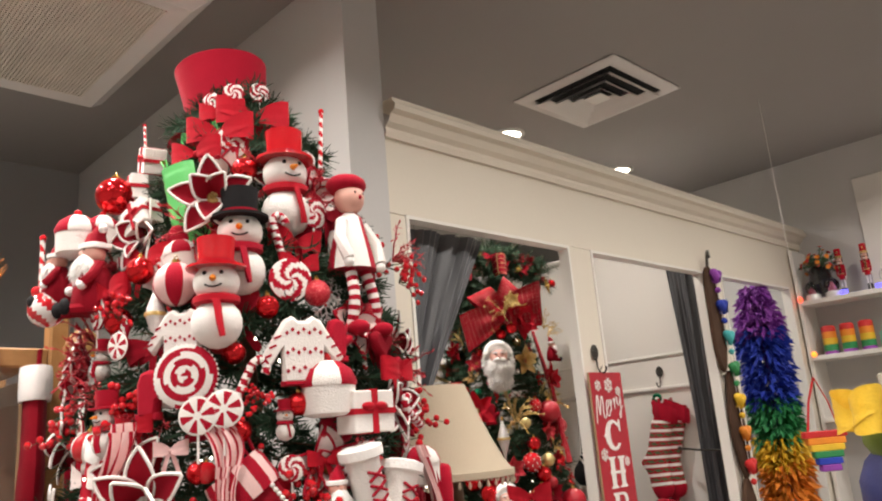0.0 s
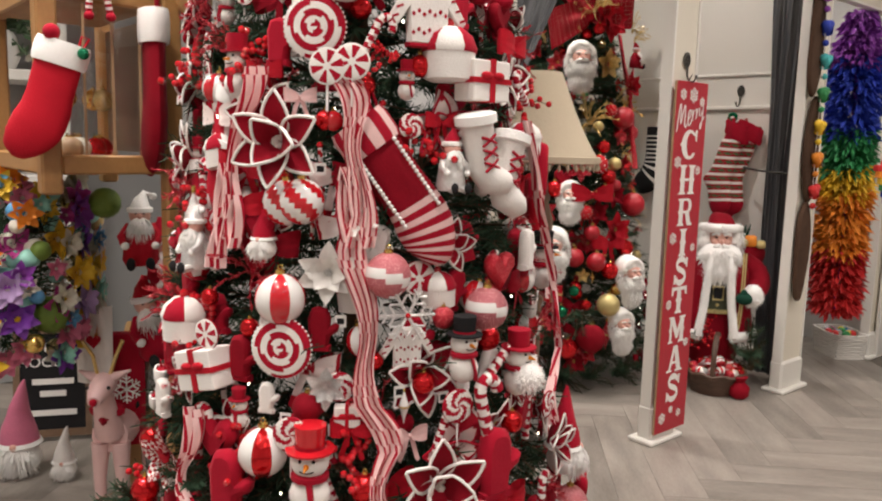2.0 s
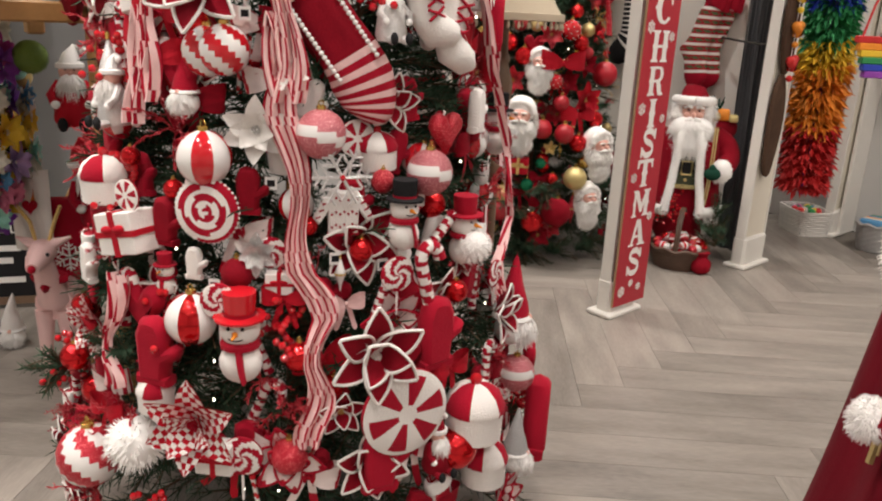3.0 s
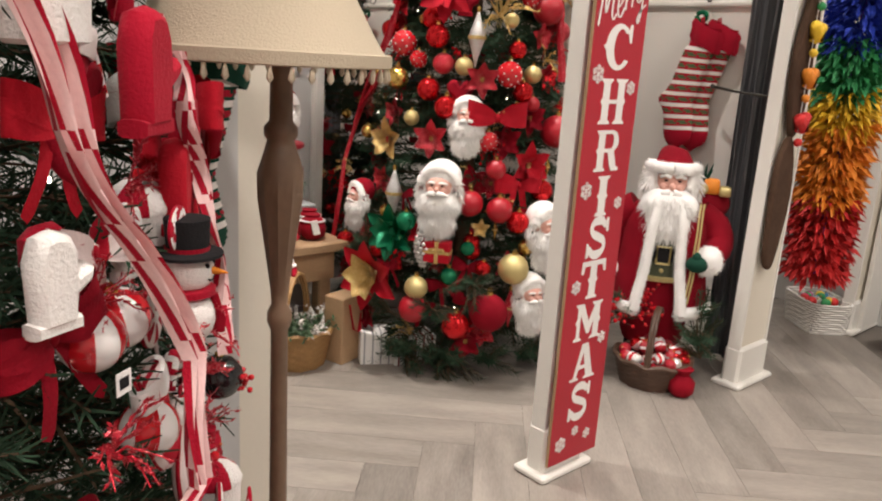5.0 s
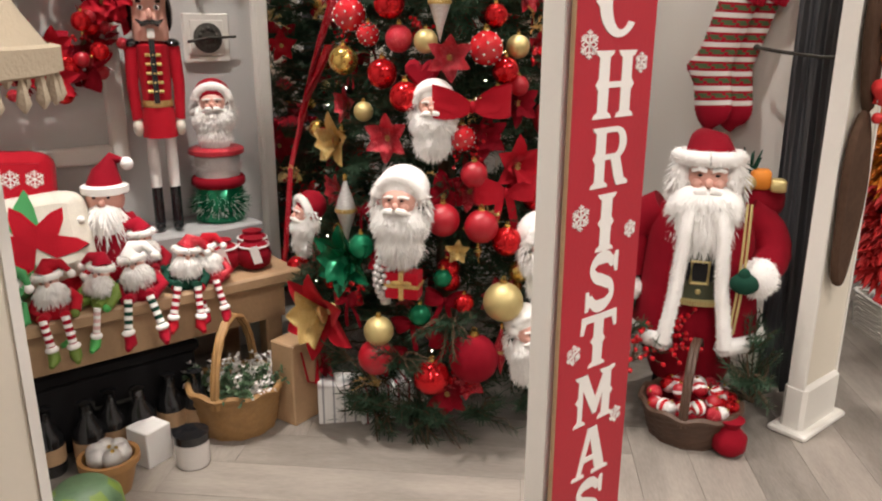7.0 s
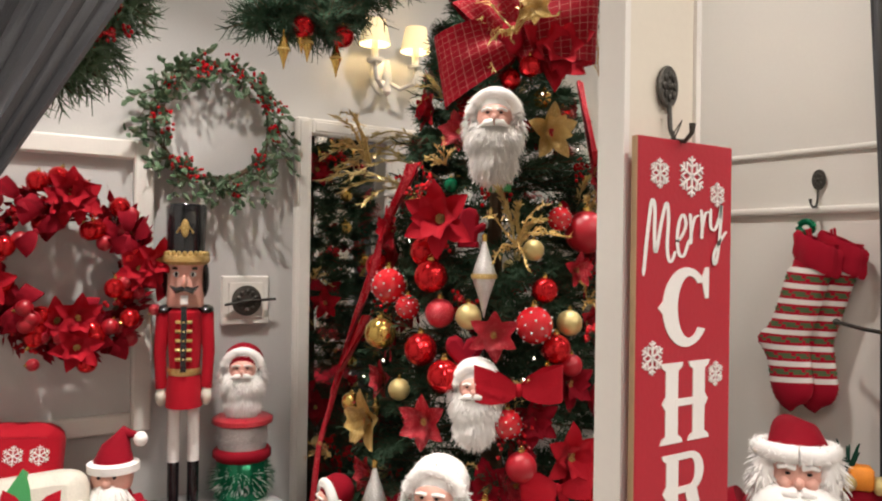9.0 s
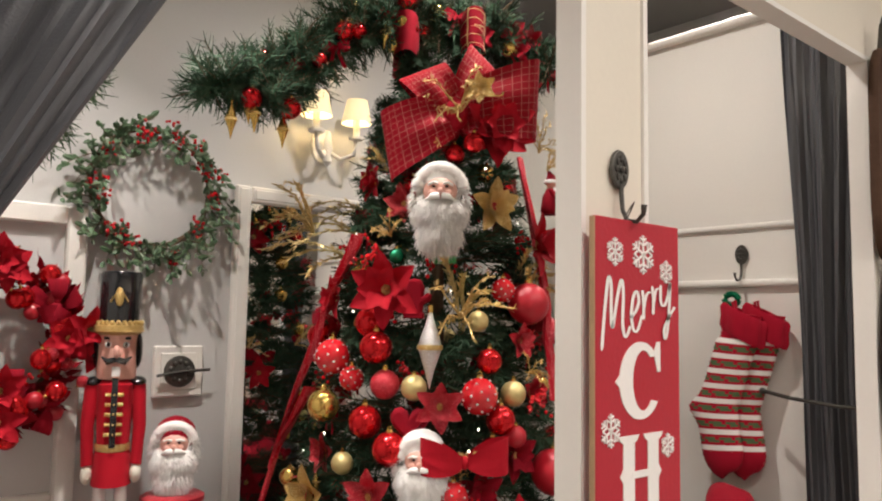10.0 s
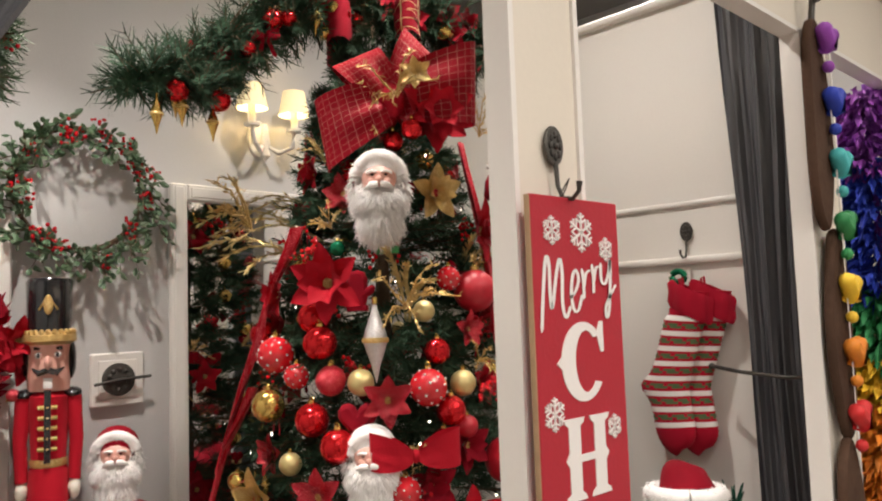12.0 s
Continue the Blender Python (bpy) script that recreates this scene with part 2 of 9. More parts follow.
# ---- mesh helpers ----
class Shape:
    """Collects vertices and faces, each face with a material number."""

    def __init__(self):
        self.v, self.f, self.k = [], [], []
        self.m = Matrix.Identity(4)

    def add(self, pts, faces, k=0):
        o = len(self.v)
        m = self.m
        self.v += [tuple(m @ Vector(p)) for p in pts]
        for i, f in enumerate(faces):
            self.f.append([o + a for a in f])
            self.k.append(k[i] if isinstance(k, list) else k)
        return self

    def grid(self, rows, k=0, wrap=False, caps=False):
        """rows: lists of points, all of one length. k: a number or a function of (row, column)."""
        n = len(rows[0])
        pts = [p for r in rows for p in r]
        faces, ks = [], []
        for i in range(len(rows) - 1):
            for j in range(n if wrap else n - 1):
                a, b = i * n + j, i * n + (j + 1) % n
                faces.append([a, b, b + n, a + n])
                ks.append(k(i, j) if callable(k) else k)
        if caps:
            faces += [list(range(n))[::-1], [len(pts) - n + j for j in range(n)]]
            ks += [ks[0], ks[-1]]
        return self.add(pts, faces, ks)

    def lathe(self, prof, n=16, k=0, sx=1.0, sy=1.0, caps=True):
        rows = [[(r * sx * math.cos(2 * math.pi * j / n), r * sy * math.sin(2 * math.pi * j / n), z) for j in range(n)] for r, z in prof]
        return self.grid(rows, k, True, caps)

    def ball(self, c, r, k=0, n=14, rings=9):
        if not isinstance(r, tuple):
            r = (r, r, r)
        rows = []
        for i in range(rings + 1):
            t = math.pi * min(max(i / rings, 0.02), 0.98)
            rows.append([(c[0] + r[0] * math.sin(t) * math.cos(2 * math.pi * j / n), c[1] + r[1] * math.sin(t) * math.sin(2 * math.pi * j / n), c[2] - r[2] * math.cos(t)) for j in range(n)])
        return self.grid(rows, k, True, True)

    def tube(self, path, rad, n=6, k=0, flat=1.0, caps=True):
        path = [Vector(p) for p in path]
        rows = []
        ref = Vector((0.13, 0.31, 0.94))
        for i, p in enumerate(path):
            d = (path[min(i + 1, len(path) - 1)] - path[max(i - 1, 0)]).normalized()
            if abs(d.dot(ref)) > 0.97:
                ref = Vector((0.94, 0.2, 0.1))
            a = d.cross(ref).normalized()
            b = d.cross(a)
            r = rad[i] if isinstance(rad, (list, tuple)) else rad
            rows.append([p + a * r * math.cos(2 * math.pi * j / n) + b * r * flat * math.sin(2 * math.pi * j / n) for j in range(n)])
        return self.grid(rows, k, True, caps)

    def box(self, a, b, k=0, bevel=0.0):
        x0, y0, z0 = a
        x1, y1, z1 = b
        if bevel <= 0:
            pts = [(x, y, z) for z in (z0, z1) for x, y in ((x0, y0), (x1, y0), (x1, y1), (x0, y1))]
            return self.add(pts, [[3, 2, 1, 0], [4, 5, 6, 7], [0, 1, 5, 4], [1, 2, 6, 5], [2, 3, 7, 6], [3, 0, 4, 7]], k)
        e = bevel

        def ring(i, z):
            return [(x0 + i, y0 + i + e, z), (x0 + i + e, y0 + i, z), (x1 - i - e, y0 + i, z), (x1 - i, y0 + i + e, z), (x1 - i, y1 - i - e, z), (x1 - i - e, y1 - i, z), (x0 + i + e, y1 - i, z), (x0 + i, y1 - i - e, z)]
        return self.grid([ring(e, z0), ring(0, z0 + e), ring(0, z1 - e), ring(e, z1)], k, True, True)

    def slab(self, outline, thick, bevel=0.0, k=0, edge=None):
        """A flat solid in the yz plane, facing +x, with rounded rims."""
        n = len(outline)
        area = sum(outline[i][0] * outline[(i + 1) % n][1] - outline[(i + 1) % n][0] * outline[i][1] for i in range(n))
        if area < 0:
            outline = outline[::-1]

        def inset(d):
            out = []
            for i in range(n):
                a, b, c = Vector(outline[i - 1]), Vector(outline[i]), Vector(outline[(i + 1) % n])
                e1, e2 = (b - a).normalized(), (c - b).normalized()
                nn = Vector((-(e1.y + e2.y), e1.x + e2.x))
                nn = nn.normalized() if nn.length > 1e-6 else Vector((-e1.y, e1.x))
                out.append(b + nn * d)
            return out
        h = thick / 2
        rows = []
        for d, x in ((bevel, -h), (0.35 * bevel, -h * 0.7), (0, 0), (0.35 * bevel, h * 0.7), (bevel, h)) if bevel else ((0, -h), (0, h)):
            rows.append([(x, p.x, p.y) for p in map(Vector, inset(d))])
        return self.grid(rows, edge if edge is not None else k, True, False).add(rows[0] + rows[-1], [list(range(n))[::-1], [n + j for j in range(n)]], k)

    def fur(self, pts, length, width, k=0, seed=1):
        """Short tapering tufts: pts are (root, direction)."""
        rnd = random.Random(seed)
        vs, fs = [], []
        for p, d in pts:
            p, d = Vector(p), Vector(d).normalized()
            side = d.cross(Vector((rnd.uniform(-1, 1), rnd.uniform(-1, 1), rnd.uniform(-1, 1)))).normalized()
            w = width * rnd.uniform(0.6, 1.3)
            ln = length * rnd.uniform(0.6, 1.25)
            mid = p + d * ln * 0.55 + Vector((0, 0, -0.12 * ln))
            tip = p + d * ln + Vector((rnd.uniform(-0.2, 0.2) * ln, rnd.uniform(-0.2, 0.2) * ln, -0.3 * ln))
            o = len(vs)
            up = side.cross(d).normalized()
            for q, s in ((p, 1.0), (mid, 0.75)):
                vs += [tuple(q + side * w * s), tuple(q + up * w * s - side * w * s * 0.5), tuple(q - up * w * s - side * w * s * 0.5)]
            vs.append(tuple(tip))
            for j in range(3):
                a, b = j, (j + 1) % 3
                fs += [[o + a, o + b, o + 3 + b, o + 3 + a], [o + 3 + a, o + 3 + b, o + 6]]
        return self.add(vs, fs, k)


def mesh_of(name, shape, mats, smooth=True):
    me = bpy.data.meshes.new(name)
    me.from_pydata(shape.v, [], shape.f)
    for m in mats if isinstance(mats, (list, tuple)) else [mats]:
        me.materials.append(M[m] if isinstance(m, str) else m)
    me.polygons.foreach_set("material_index", shape.k)
    me.polygons.foreach_set("use_smooth", [smooth] * len(shape.f))
    me.update()
    if smooth:
        me.set_sharp_from_angle(angle=radians(50))
    return me


def part(name, shape, mats, parent=None, label="", smooth=True, at=None):
    me = shape if isinstance(shape, bpy.types.Mesh) else mesh_of(name, shape, mats, smooth)
    ob = new(name, me)
    if parent is not None:
        ob.parent = parent
    if at is not None:
        ob.matrix_basis = at
    return tagged(ob, label)


def thing(name, label, category, m=None, group="", kind=""):
    ob = new(name)
    ob.empty_display_size = 0.05
    if m is not None:
        ob.matrix_basis = m
    return tagged(ob, label, category, group, kind)


def solid(name, shape, mats, label, category, m=None, group="", kind="", smooth=True):
    return tagged(part(name, shape, mats, None, "", smooth, m), label, category, group, kind)


def structure(name, shape, mats, label, smooth=False):
    return solid(name, shape, mats, label, "", kind="structure", smooth=smooth)


MADE = {}


def again(key, build, m):
    """The first of a kind is built, the rest are copies of it."""
    if key in MADE:
        return copy_thing(MADE[key], m)
    ob = build()
    ob.matrix_basis = m
    MADE[key] = ob
    return ob


# ---- the setting ----
X_PART, X_BACK, X_WEST, Y_RET, Y_NORTH, Y_FAR = -1.90, -3.68, -4.40, 1.50, 4.20, 5.30
X_EAST, Y_SOUTH = 2.2, -2.2
structure("floor", Shape().box((X_WEST, Y_SOUTH, -0.1), (X_EAST, Y_FAR, -0.004)), "floor_base", "floor under grey oak herringbone planks")
structure("ceiling", Shape().box((X_WEST, Y_SOUTH, CEIL), (X_EAST, Y_FAR, CEIL + 0.1)), "ceiling", "plain grey painted ceiling")
# West wall lies in shade; that darkness is put into its colour.
structure("wall_west", Shape().box((X_WEST - 0.1, Y_SOUTH, 0), (X_WEST, Y_FAR, CEIL)), "dark_wall", "grey wall behind the shelves, its shade put into the colour")
structure("wall_south", Shape().box((X_WEST - 0.1, Y_SOUTH - 0.1, 0), (X_EAST + 0.1, Y_SOUTH, CEIL)), "grey_wall", "grey painted wall")
structure("wall_east", Shape().box((X_EAST, Y_SOUTH, 0), (X_EAST + 0.1, Y_FAR, CEIL)), "grey_wall", "grey painted wall")
structure("wall_north", Shape().box((X_WEST - 0.1, Y_FAR, 0), (X_EAST + 0.1, Y_FAR + 0.1, CEIL)), "grey_wall", "grey painted wall behind the shelves")
# return wall beside the first tree, and the pillar at its end
structure("wall_return", Shape().box((X_WEST, Y_RET, 0), (X_PART - 0.10, Y_RET + 0.10, CEIL)), "grey_wall", "pale grey painted return wall")
structure("wall_pillar", Shape().box((X_PART - 0.10, Y_RET, 0), (X_PART + 0.01, Y_RET + 0.16, CEIL)), "grey_wall", "pale grey wall pillar reaching the ceiling")
structure("wall_booth_back", Shape().box((X_BACK - 0.1, Y_RET + 0.10, 0), (X_BACK, Y_NORTH, CEIL)), "grey_wall", "pale grey back wall of the alcove")
structure("wall_booth_side", Shape().box((X_BACK, Y_NORTH, 0), (X_PART - 0.10, Y_NORTH + 0.06, 2.46)), "white_panel", "white panelled side wall of the alcove")
part("cap_moulding", Shape().box((X_BACK, Y_NORTH - 0.03, 2.43), (X_PART - 0.05, Y_NORTH, 2.46), bevel=0.006), "white_panel", bpy.data.objects["wall_booth_side"])
for z0, z1, d in ((1.715, 1.735, 0.012), (1.52, 1.545, 0.018), (0.0, 0.13, 0.015)):
    part("rail_moulding", Shape().box((X_BACK, Y_NORTH - d, z0), (X_PART - 0.05, Y_NORTH, z1), bevel=0.004), "white_panel", bpy.data.objects["wall_booth_side"])

# partition of posts and a header, with three openings
HEAD = 2.106
POSTS = ((1.66, 1.74), (2.68, 2.84), (3.87, 4.075), (5.02, 5.30))
partition = structure("wall_partition", Shape().box((X_PART - 0.045, 1.66, HEAD), (X_PART, 5.30, 2.38)), "cream", "cream painted partition with three open bays")
for y0, y1 in POSTS:
    part("post", Shape().box((X_PART - 0.045, y0, 0), (X_PART, y1, HEAD), bevel=0.004), "cream", partition, smooth=False)
for y0, y1 in POSTS[1:]:
    part("post_base", Shape().box((X_PART - 0.06, y0 - 0.015, 0.0), (X_PART + 0.015, y1 + 0.015, 0.17), bevel=0.012).box((X_PART - 0.085, y0 - 0.04, 0.0), (X_PART + 0.04, y1 + 0.04, 0.022), bevel=0.006), "white_panel", partition, smooth=False)
crown = Shape()
prof = [(0.0, 2.38), (0.012, 2.38), (0.018, 2.40), (0.016, 2.415), (0.035, 2.43), (0.05, 2.455), (0.072, 2.465), (0.075, 2.485), (0.062, 2.497), (0.062, 2.51), (-0.06, 2.51)]
crown.grid([[(X_PART + x, y, z) for x, z in prof] for y in (1.66, 5.30)])
part("crown_moulding", crown, "cream", partition, smooth=False)
for a, b in ((0, 1), (1, 2), (2, 3)):
    y0, y1 = POSTS[a][1], POSTS[b][0]
    s = Shape()
    for q0, q1, z0, z1 in ((y0, y0 + 0.012, 0.0, HEAD), (y1 - 0.012, y1, 0.0, HEAD), (y0 + 0.012, y1 - 0.012, HEAD - 0.012, HEAD)):
        s.box((X_PART - 0.049, q0, z0), (X_PART + 0.004, q1, z1))
    part("opening_trim", s, "white_panel", partition, smooth=False)

# herringbone planks
PW, PL = 0.17, 1.02
plank_s = Shape().box((0.0006, 0.0006, -0.004), (PL - 0.0006, PW - 0.0006, 0.0))
plank_me = mesh_of("plank", plank_s, "plank", False)
floor_ob = bpy.data.objects["floor"]


def herringbone():
    diag = pose(0, 0, 0, 0, 0, 45)
    for i in range(-60, 60):
        for j in range(-8, 9):
            for kind in (0, 1):
                ox, oy = i * PW + j * PL, i * PW - j * PL
                m = Matrix.Translation((ox, oy, 0)) if kind == 0 else Matrix.Translation((ox + PL + PW, oy + PW - PL, 0)) @ pose(0, 0, 0, 0, 0, 90)
                m = diag @ m
                c = m @ Vector((PL / 2, PW / 2, 0))
                if X_WEST + 0.3 < c.x < 0.9 and -0.7 < c.y < Y_FAR - 0.2:
                    part("plank", plank_me, None, floor_ob, at=m)


# ceiling fittings
def diffuser():
    root = thing("ceiling_diffuser", "white square louvred air diffuser set in the grey ceiling", "air vent", pose(-1.98, 3.21, CEIL))
    def frame_ring(a, b, za, zb):
        s = Shape()
        ra = [(-a, -a, za), (a, -a, za), (a, a, za), (-a, a, za)]
        rb = [(-b, -b, zb), (b, -b, zb), (b, b, zb), (-b, b, zb)]
        return s.grid([ra, rb], 0, True).grid([[(x, y, z + 0.004) for x, y, z in ra], [(x, y, z + 0.004) for x, y, z in rb]], 0, True)
    part("outer_frame", frame_ring(0.305, 0.235, -0.008, -0.012), "vent", root, smooth=False)
    # Flat dark plate stands in for the shade between the louvres.
    part("duct", Shape().box((-0.235, -0.235, -0.004), (0.235, 0.235, -0.002)), "vent_dark", root, smooth=False)
    for a, b in ((0.225, 0.180), (0.158, 0.118), (0.096, 0.06)):
        part("louvre", frame_ring(a, b, -0.040, -0.012), "vent", root, smooth=False)
    part("core_plate", Shape().box((-0.05, -0.05, -0.03), (0.05, 0.05, -0.026)), "vent", root, smooth=False)


diffuser()


def downlight():
    root = thing("recessed_downlight", "round white recessed ceiling downlight, switched on, mostly added out of view", "downlight", group="ceiling downlights")
    part("trim_ring", Shape().lathe([(0.095, -0.001), (0.095, -0.008), (0.075, -0.012), (0.072, -0.002)], 28, caps=False), "vent", root)
    part("diffuser", Shape().lathe([(0.072, -0.004), (0.001, -0.006)], 28, caps=False), "lamp_glow", root)
    return root


# Added fill spots get the same fitting as the seen downlight.
for lx, ly in SEEN_AND_ADDED_SPOTS:
    again("downlight", downlight, pose(lx, ly, CEIL))
    lamp_at(lx, ly, CEIL - 0.02, LAMP_POWER, 0.14)
for lx, ly, wide in ALCOVE_SPOTS:
    again("downlight", downlight, pose(lx, ly, CEIL))
    lamp_at(lx, ly, CEIL - 0.02, ALCOVE_POWER, 0.07, spread=wide)

# air-conditioner cassette under the ceiling
ac = thing("air_conditioner", "beige ceiling air-conditioner with a woven intake grille", "air conditioner")
s = Shape()
A0, A1 = (-3.12, 0.20), (-2.20, 1.10)
ring = lambda o, z: [(A0[0] - o, A0[1] - o, z), (A1[0] + o, A0[1] - o, z), (A1[0] + o, A1[1] + o, z), (A0[0] - o, A1[1] + o, z)]
s.grid([ring(-0.06, 2.83), ring(0.0, 2.82), ring(0.07, 2.88), ring(0.07, 3.0)], 0, True, False)
part("casing", s, "vent", ac, smooth=False)
s = Shape()
s.add(ring(-0.06, 2.832), [[3, 2, 1, 0]])
nb = 60
for i in range(nb):
    y = A0[1] + 0.06 + (A1[1] - A0[1] - 0.12) * (i + 0.5) / nb
    s.box((A0[0] + 0.06, y - 0.003, 2.825), (A1[0] - 0.06, y + 0.003, 2.831))
for i in range(nb):
    x = A0[0] + 0.06 + (A1[0] - A0[0] - 0.12) * (i + 0.5) / nb
    s.box((x - 0.002, A0[1] + 0.06, 2.827), (x + 0.002, A1[1] - 0.06, 2.8305))
part("grille", s, "grille", ac, "fine beige mesh grille", smooth=False)


# ---- trees ----
def profile(points, z):
    for (z0, r0), (z1, r1) in zip(points, points[1:]):
        if z0 <= z <= z1:
            return r0 + (r1 - r0) * (z - z0) / (z1 - z0)
    return points[-1][1] if z > points[-1][0] else points[0][1]


def twig(shape, p, d, length, rnd, needles=26, nl=0.045, k=0, kb=1):
    """One fir twig: a thin stem with flat needles all round."""
    d = d.normalized()
    shape.tube([p, p + d * length], [0.0035, 0.0015], 3, kb, caps=False)
    ref = Vector((0, 0, 1)) if abs(d.z) < 0.9 else Vector((1, 0, 0))
    a = d.cross(ref).normalized()
    b = d.cross(a)
    vs, fs = [], []
    for i in range(needles):
        t = (i + rnd.random()) / needles
        ang = i * 2.4 + rnd.uniform(-0.4, 0.4)
        out = (a * math.cos(ang) + b * math.sin(ang)) * 0.85 + d * 0.75
        root = p + d * length * t
        tip = root + out.normalized() * nl * rnd.uniform(0.7, 1.15) * (1.0 - 0.35 * t)
        w = d.cross(out).normalized() * 0.0021
        o = len(vs)
        vs += [tuple(root - w), tuple(root + w), tuple(tip + w * 0.4), tuple(tip - w * 0.4)]
        fs.append([o, o + 1, o + 2, o + 3])
    shape.add(vs, fs, k)


def fir_tree(name, label, cx, cy, points, keep, seed, count):
    """Trunk and layered branches that fill a profile of (height, radius)."""
    rnd = random.Random(seed)
    root = thing(name, label, "christmas tree", pose(cx, cy, 0))
    top = points[-1][0]
    part("trunk", Shape().tube([(0, 0, 0), (0, 0, top * 0.5), (0, 0, top)], [0.04, 0.03, 0.008], 8), "bark", root)
    part("stand", Shape().lathe([(0.20, 0), (0.20, 0.02), (0.05, 0.06), (0.05, 0.14), (0.001, 0.14)], 12), "iron", root)
    s = Shape()
    z0 = points[0][0]
    for i in range(count):
        z = z0 + (top - z0) * rnd.random() ** 1.12
        r = profile(points, z)
        az = rnd.uniform(0, 2 * math.pi)
        start = r * rnd.choice((0.15, 0.35, 0.5, 0.62, 0.72))
        ln = min(0.30, max(0.08, r * 0.95 - start)) * rnd.uniform(0.75, 1.05)
        d = Vector((math.cos(az), math.sin(az), rnd.uniform(-0.25, 0.25)))
        p = Vector((math.cos(az) * start, math.sin(az) * start, z + 0.03))
        tip = p + d * ln
        if not keep(cx + tip.x, cy + tip.y):
            continue
        twig(s, p, d, ln, rnd, needles=34, nl=0.06)
        for q in (0.35, 0.6, 0.8):
            side = Vector((-d.y, d.x, 0)) * rnd.choice((-1, 1)) * 0.8 + d + Vector((0, 0, rnd.uniform(-0.3, 0.3)))
            e = p + d * ln * q
            if keep(cx + e.x + side.x * 0.1, cy + e.y + side.y * 0.1):
                twig(s, e, side, ln * 0.45, rnd, needles=18, nl=0.05)
    part("foliage", s, ["needle", "bark"], root, "dense dark green artificial fir branches", smooth=False)
    return root


T1 = (-1.66, 0.97)
P1 = [(0.10, 0.60), (0.42, 0.55), (0.84, 0.46), (1.16, 0.42), (1.50, 0.385), (1.80, 0.31), (2.0, 0.20), (2.15, 0.10), (2.2, 0.03)]
T2 = (-2.99, 3.31)
P2 = [(0.08, 0.56), (0.40, 0.53), (0.84, 0.44), (1.20, 0.38), (1.60, 0.30), (1.95, 0.21), (2.2, 0.07)]
fir_tree("fir_tree", "artificial fir crowded with red and white ornaments", T1[0], T1[1], P1, lambda x, y: y < 1.47 or (x > -1.87 and y < 1.62), 3, 900)
fir_tree("fir_tree", "artificial fir crowded with red and gold ornaments in the alcove", T2[0], T2[1], P2, lambda x, y: x > -3.64 and y < 4.16, 5, 900)


# ---- the sign ----
SIGN_Y = 2.781


def letters(text, size, parent, name="letter", stretch=1.0, z=0.0, y=0.0, weight=0.0, shear=0.0):
    cu = bpy.data.curves.new(name, "FONT")
    cu.body, cu.size, cu.align_x, cu.align_y, cu.extrude, cu.offset, cu.shear = text, size, "CENTER", "CENTER", 0.0012, weight, shear
    tmp = new("tmp_text", cu)
    me = bpy.data.meshes.new_from_object(tmp)
    bpy.data.objects.remove(tmp)
    me.materials.clear()
    me.materials.append(M["sign_white"])
    ob = part(name, me, None, parent)
    ob.matrix_basis = Matrix.Translation((0.0102, y, z)) @ Matrix(((0, 0, 1, 0), (stretch, 0, 0, 0), (0, 1, 0, 0), (0, 0, 0, 1)))
    return ob


def smooth_path(pts, steps=6):
    """Points of a rounded curve through pts."""
    pts = [Vector(p) for p in pts]
    out = []
    for i in range(len(pts) - 1):
        a, b, c, d = pts[max(i - 1, 0)], pts[i], pts[i + 1], pts[min(i + 2, len(pts) - 1)]
        for q in range(steps):
            t = q / steps
            out.append(0.5 * (2 * b + (c - a) * t + (2 * a - 5 * b + 4 * c - d) * t * t + (3 * b - a - 3 * c + d) * t ** 3))
    return out + [pts[-1]]


def stroke(pts, wide, narrow):
    """Outline of a brush stroke, thick downwards and thin upwards."""
    path = smooth_path(pts)
    left, right = [], []
    for i, p in enumerate(path):
        d = (path[min(i + 1, len(path) - 1)] - path[max(i - 1, 0)]).normalized()
        w = (narrow + (wide - narrow) * abs(d.y) ** 1.5) / 2
        if i in (0, len(path) - 1):
            w *= 0.35
        left.append(p + Vector((-d.y, d.x)) * w)
        right.append(p - Vector((-d.y, d.x)) * w)
    return left, right


def stem(c, w, spur=(1, 1), low=True, high=True):
    """Upright with flared slab ends and a spur at mid height."""
    half = [(w / 2 + (0.10 if low else 0), -0.5), (w / 2 + (0.07 if low else 0), -0.44), (w / 2, -0.40), (w / 2, -0.09), (w / 2 + 0.07, 0.0), (w / 2, 0.09), (w / 2, 0.40), (w / 2 + (0.07 if high else 0), 0.44), (w / 2 + (0.10 if high else 0), 0.5)]
    right = [(c + (w / 2 if abs(v) < 0.01 and not spur[1] else u), v) for u, v in half]
    left = [(c - (w / 2 if abs(v) < 0.01 and not spur[0] else u), v) for u, v in half]
    return right + left[::-1]


def around(cx, cy, rx, ry, a0, a1, n=14):
    return [(cx + rx * math.cos(radians(a0 + (a1 - a0) * i / n)), cy + ry * math.sin(radians(a0 + (a1 - a0) * i / n))) for i in range(n + 1)]


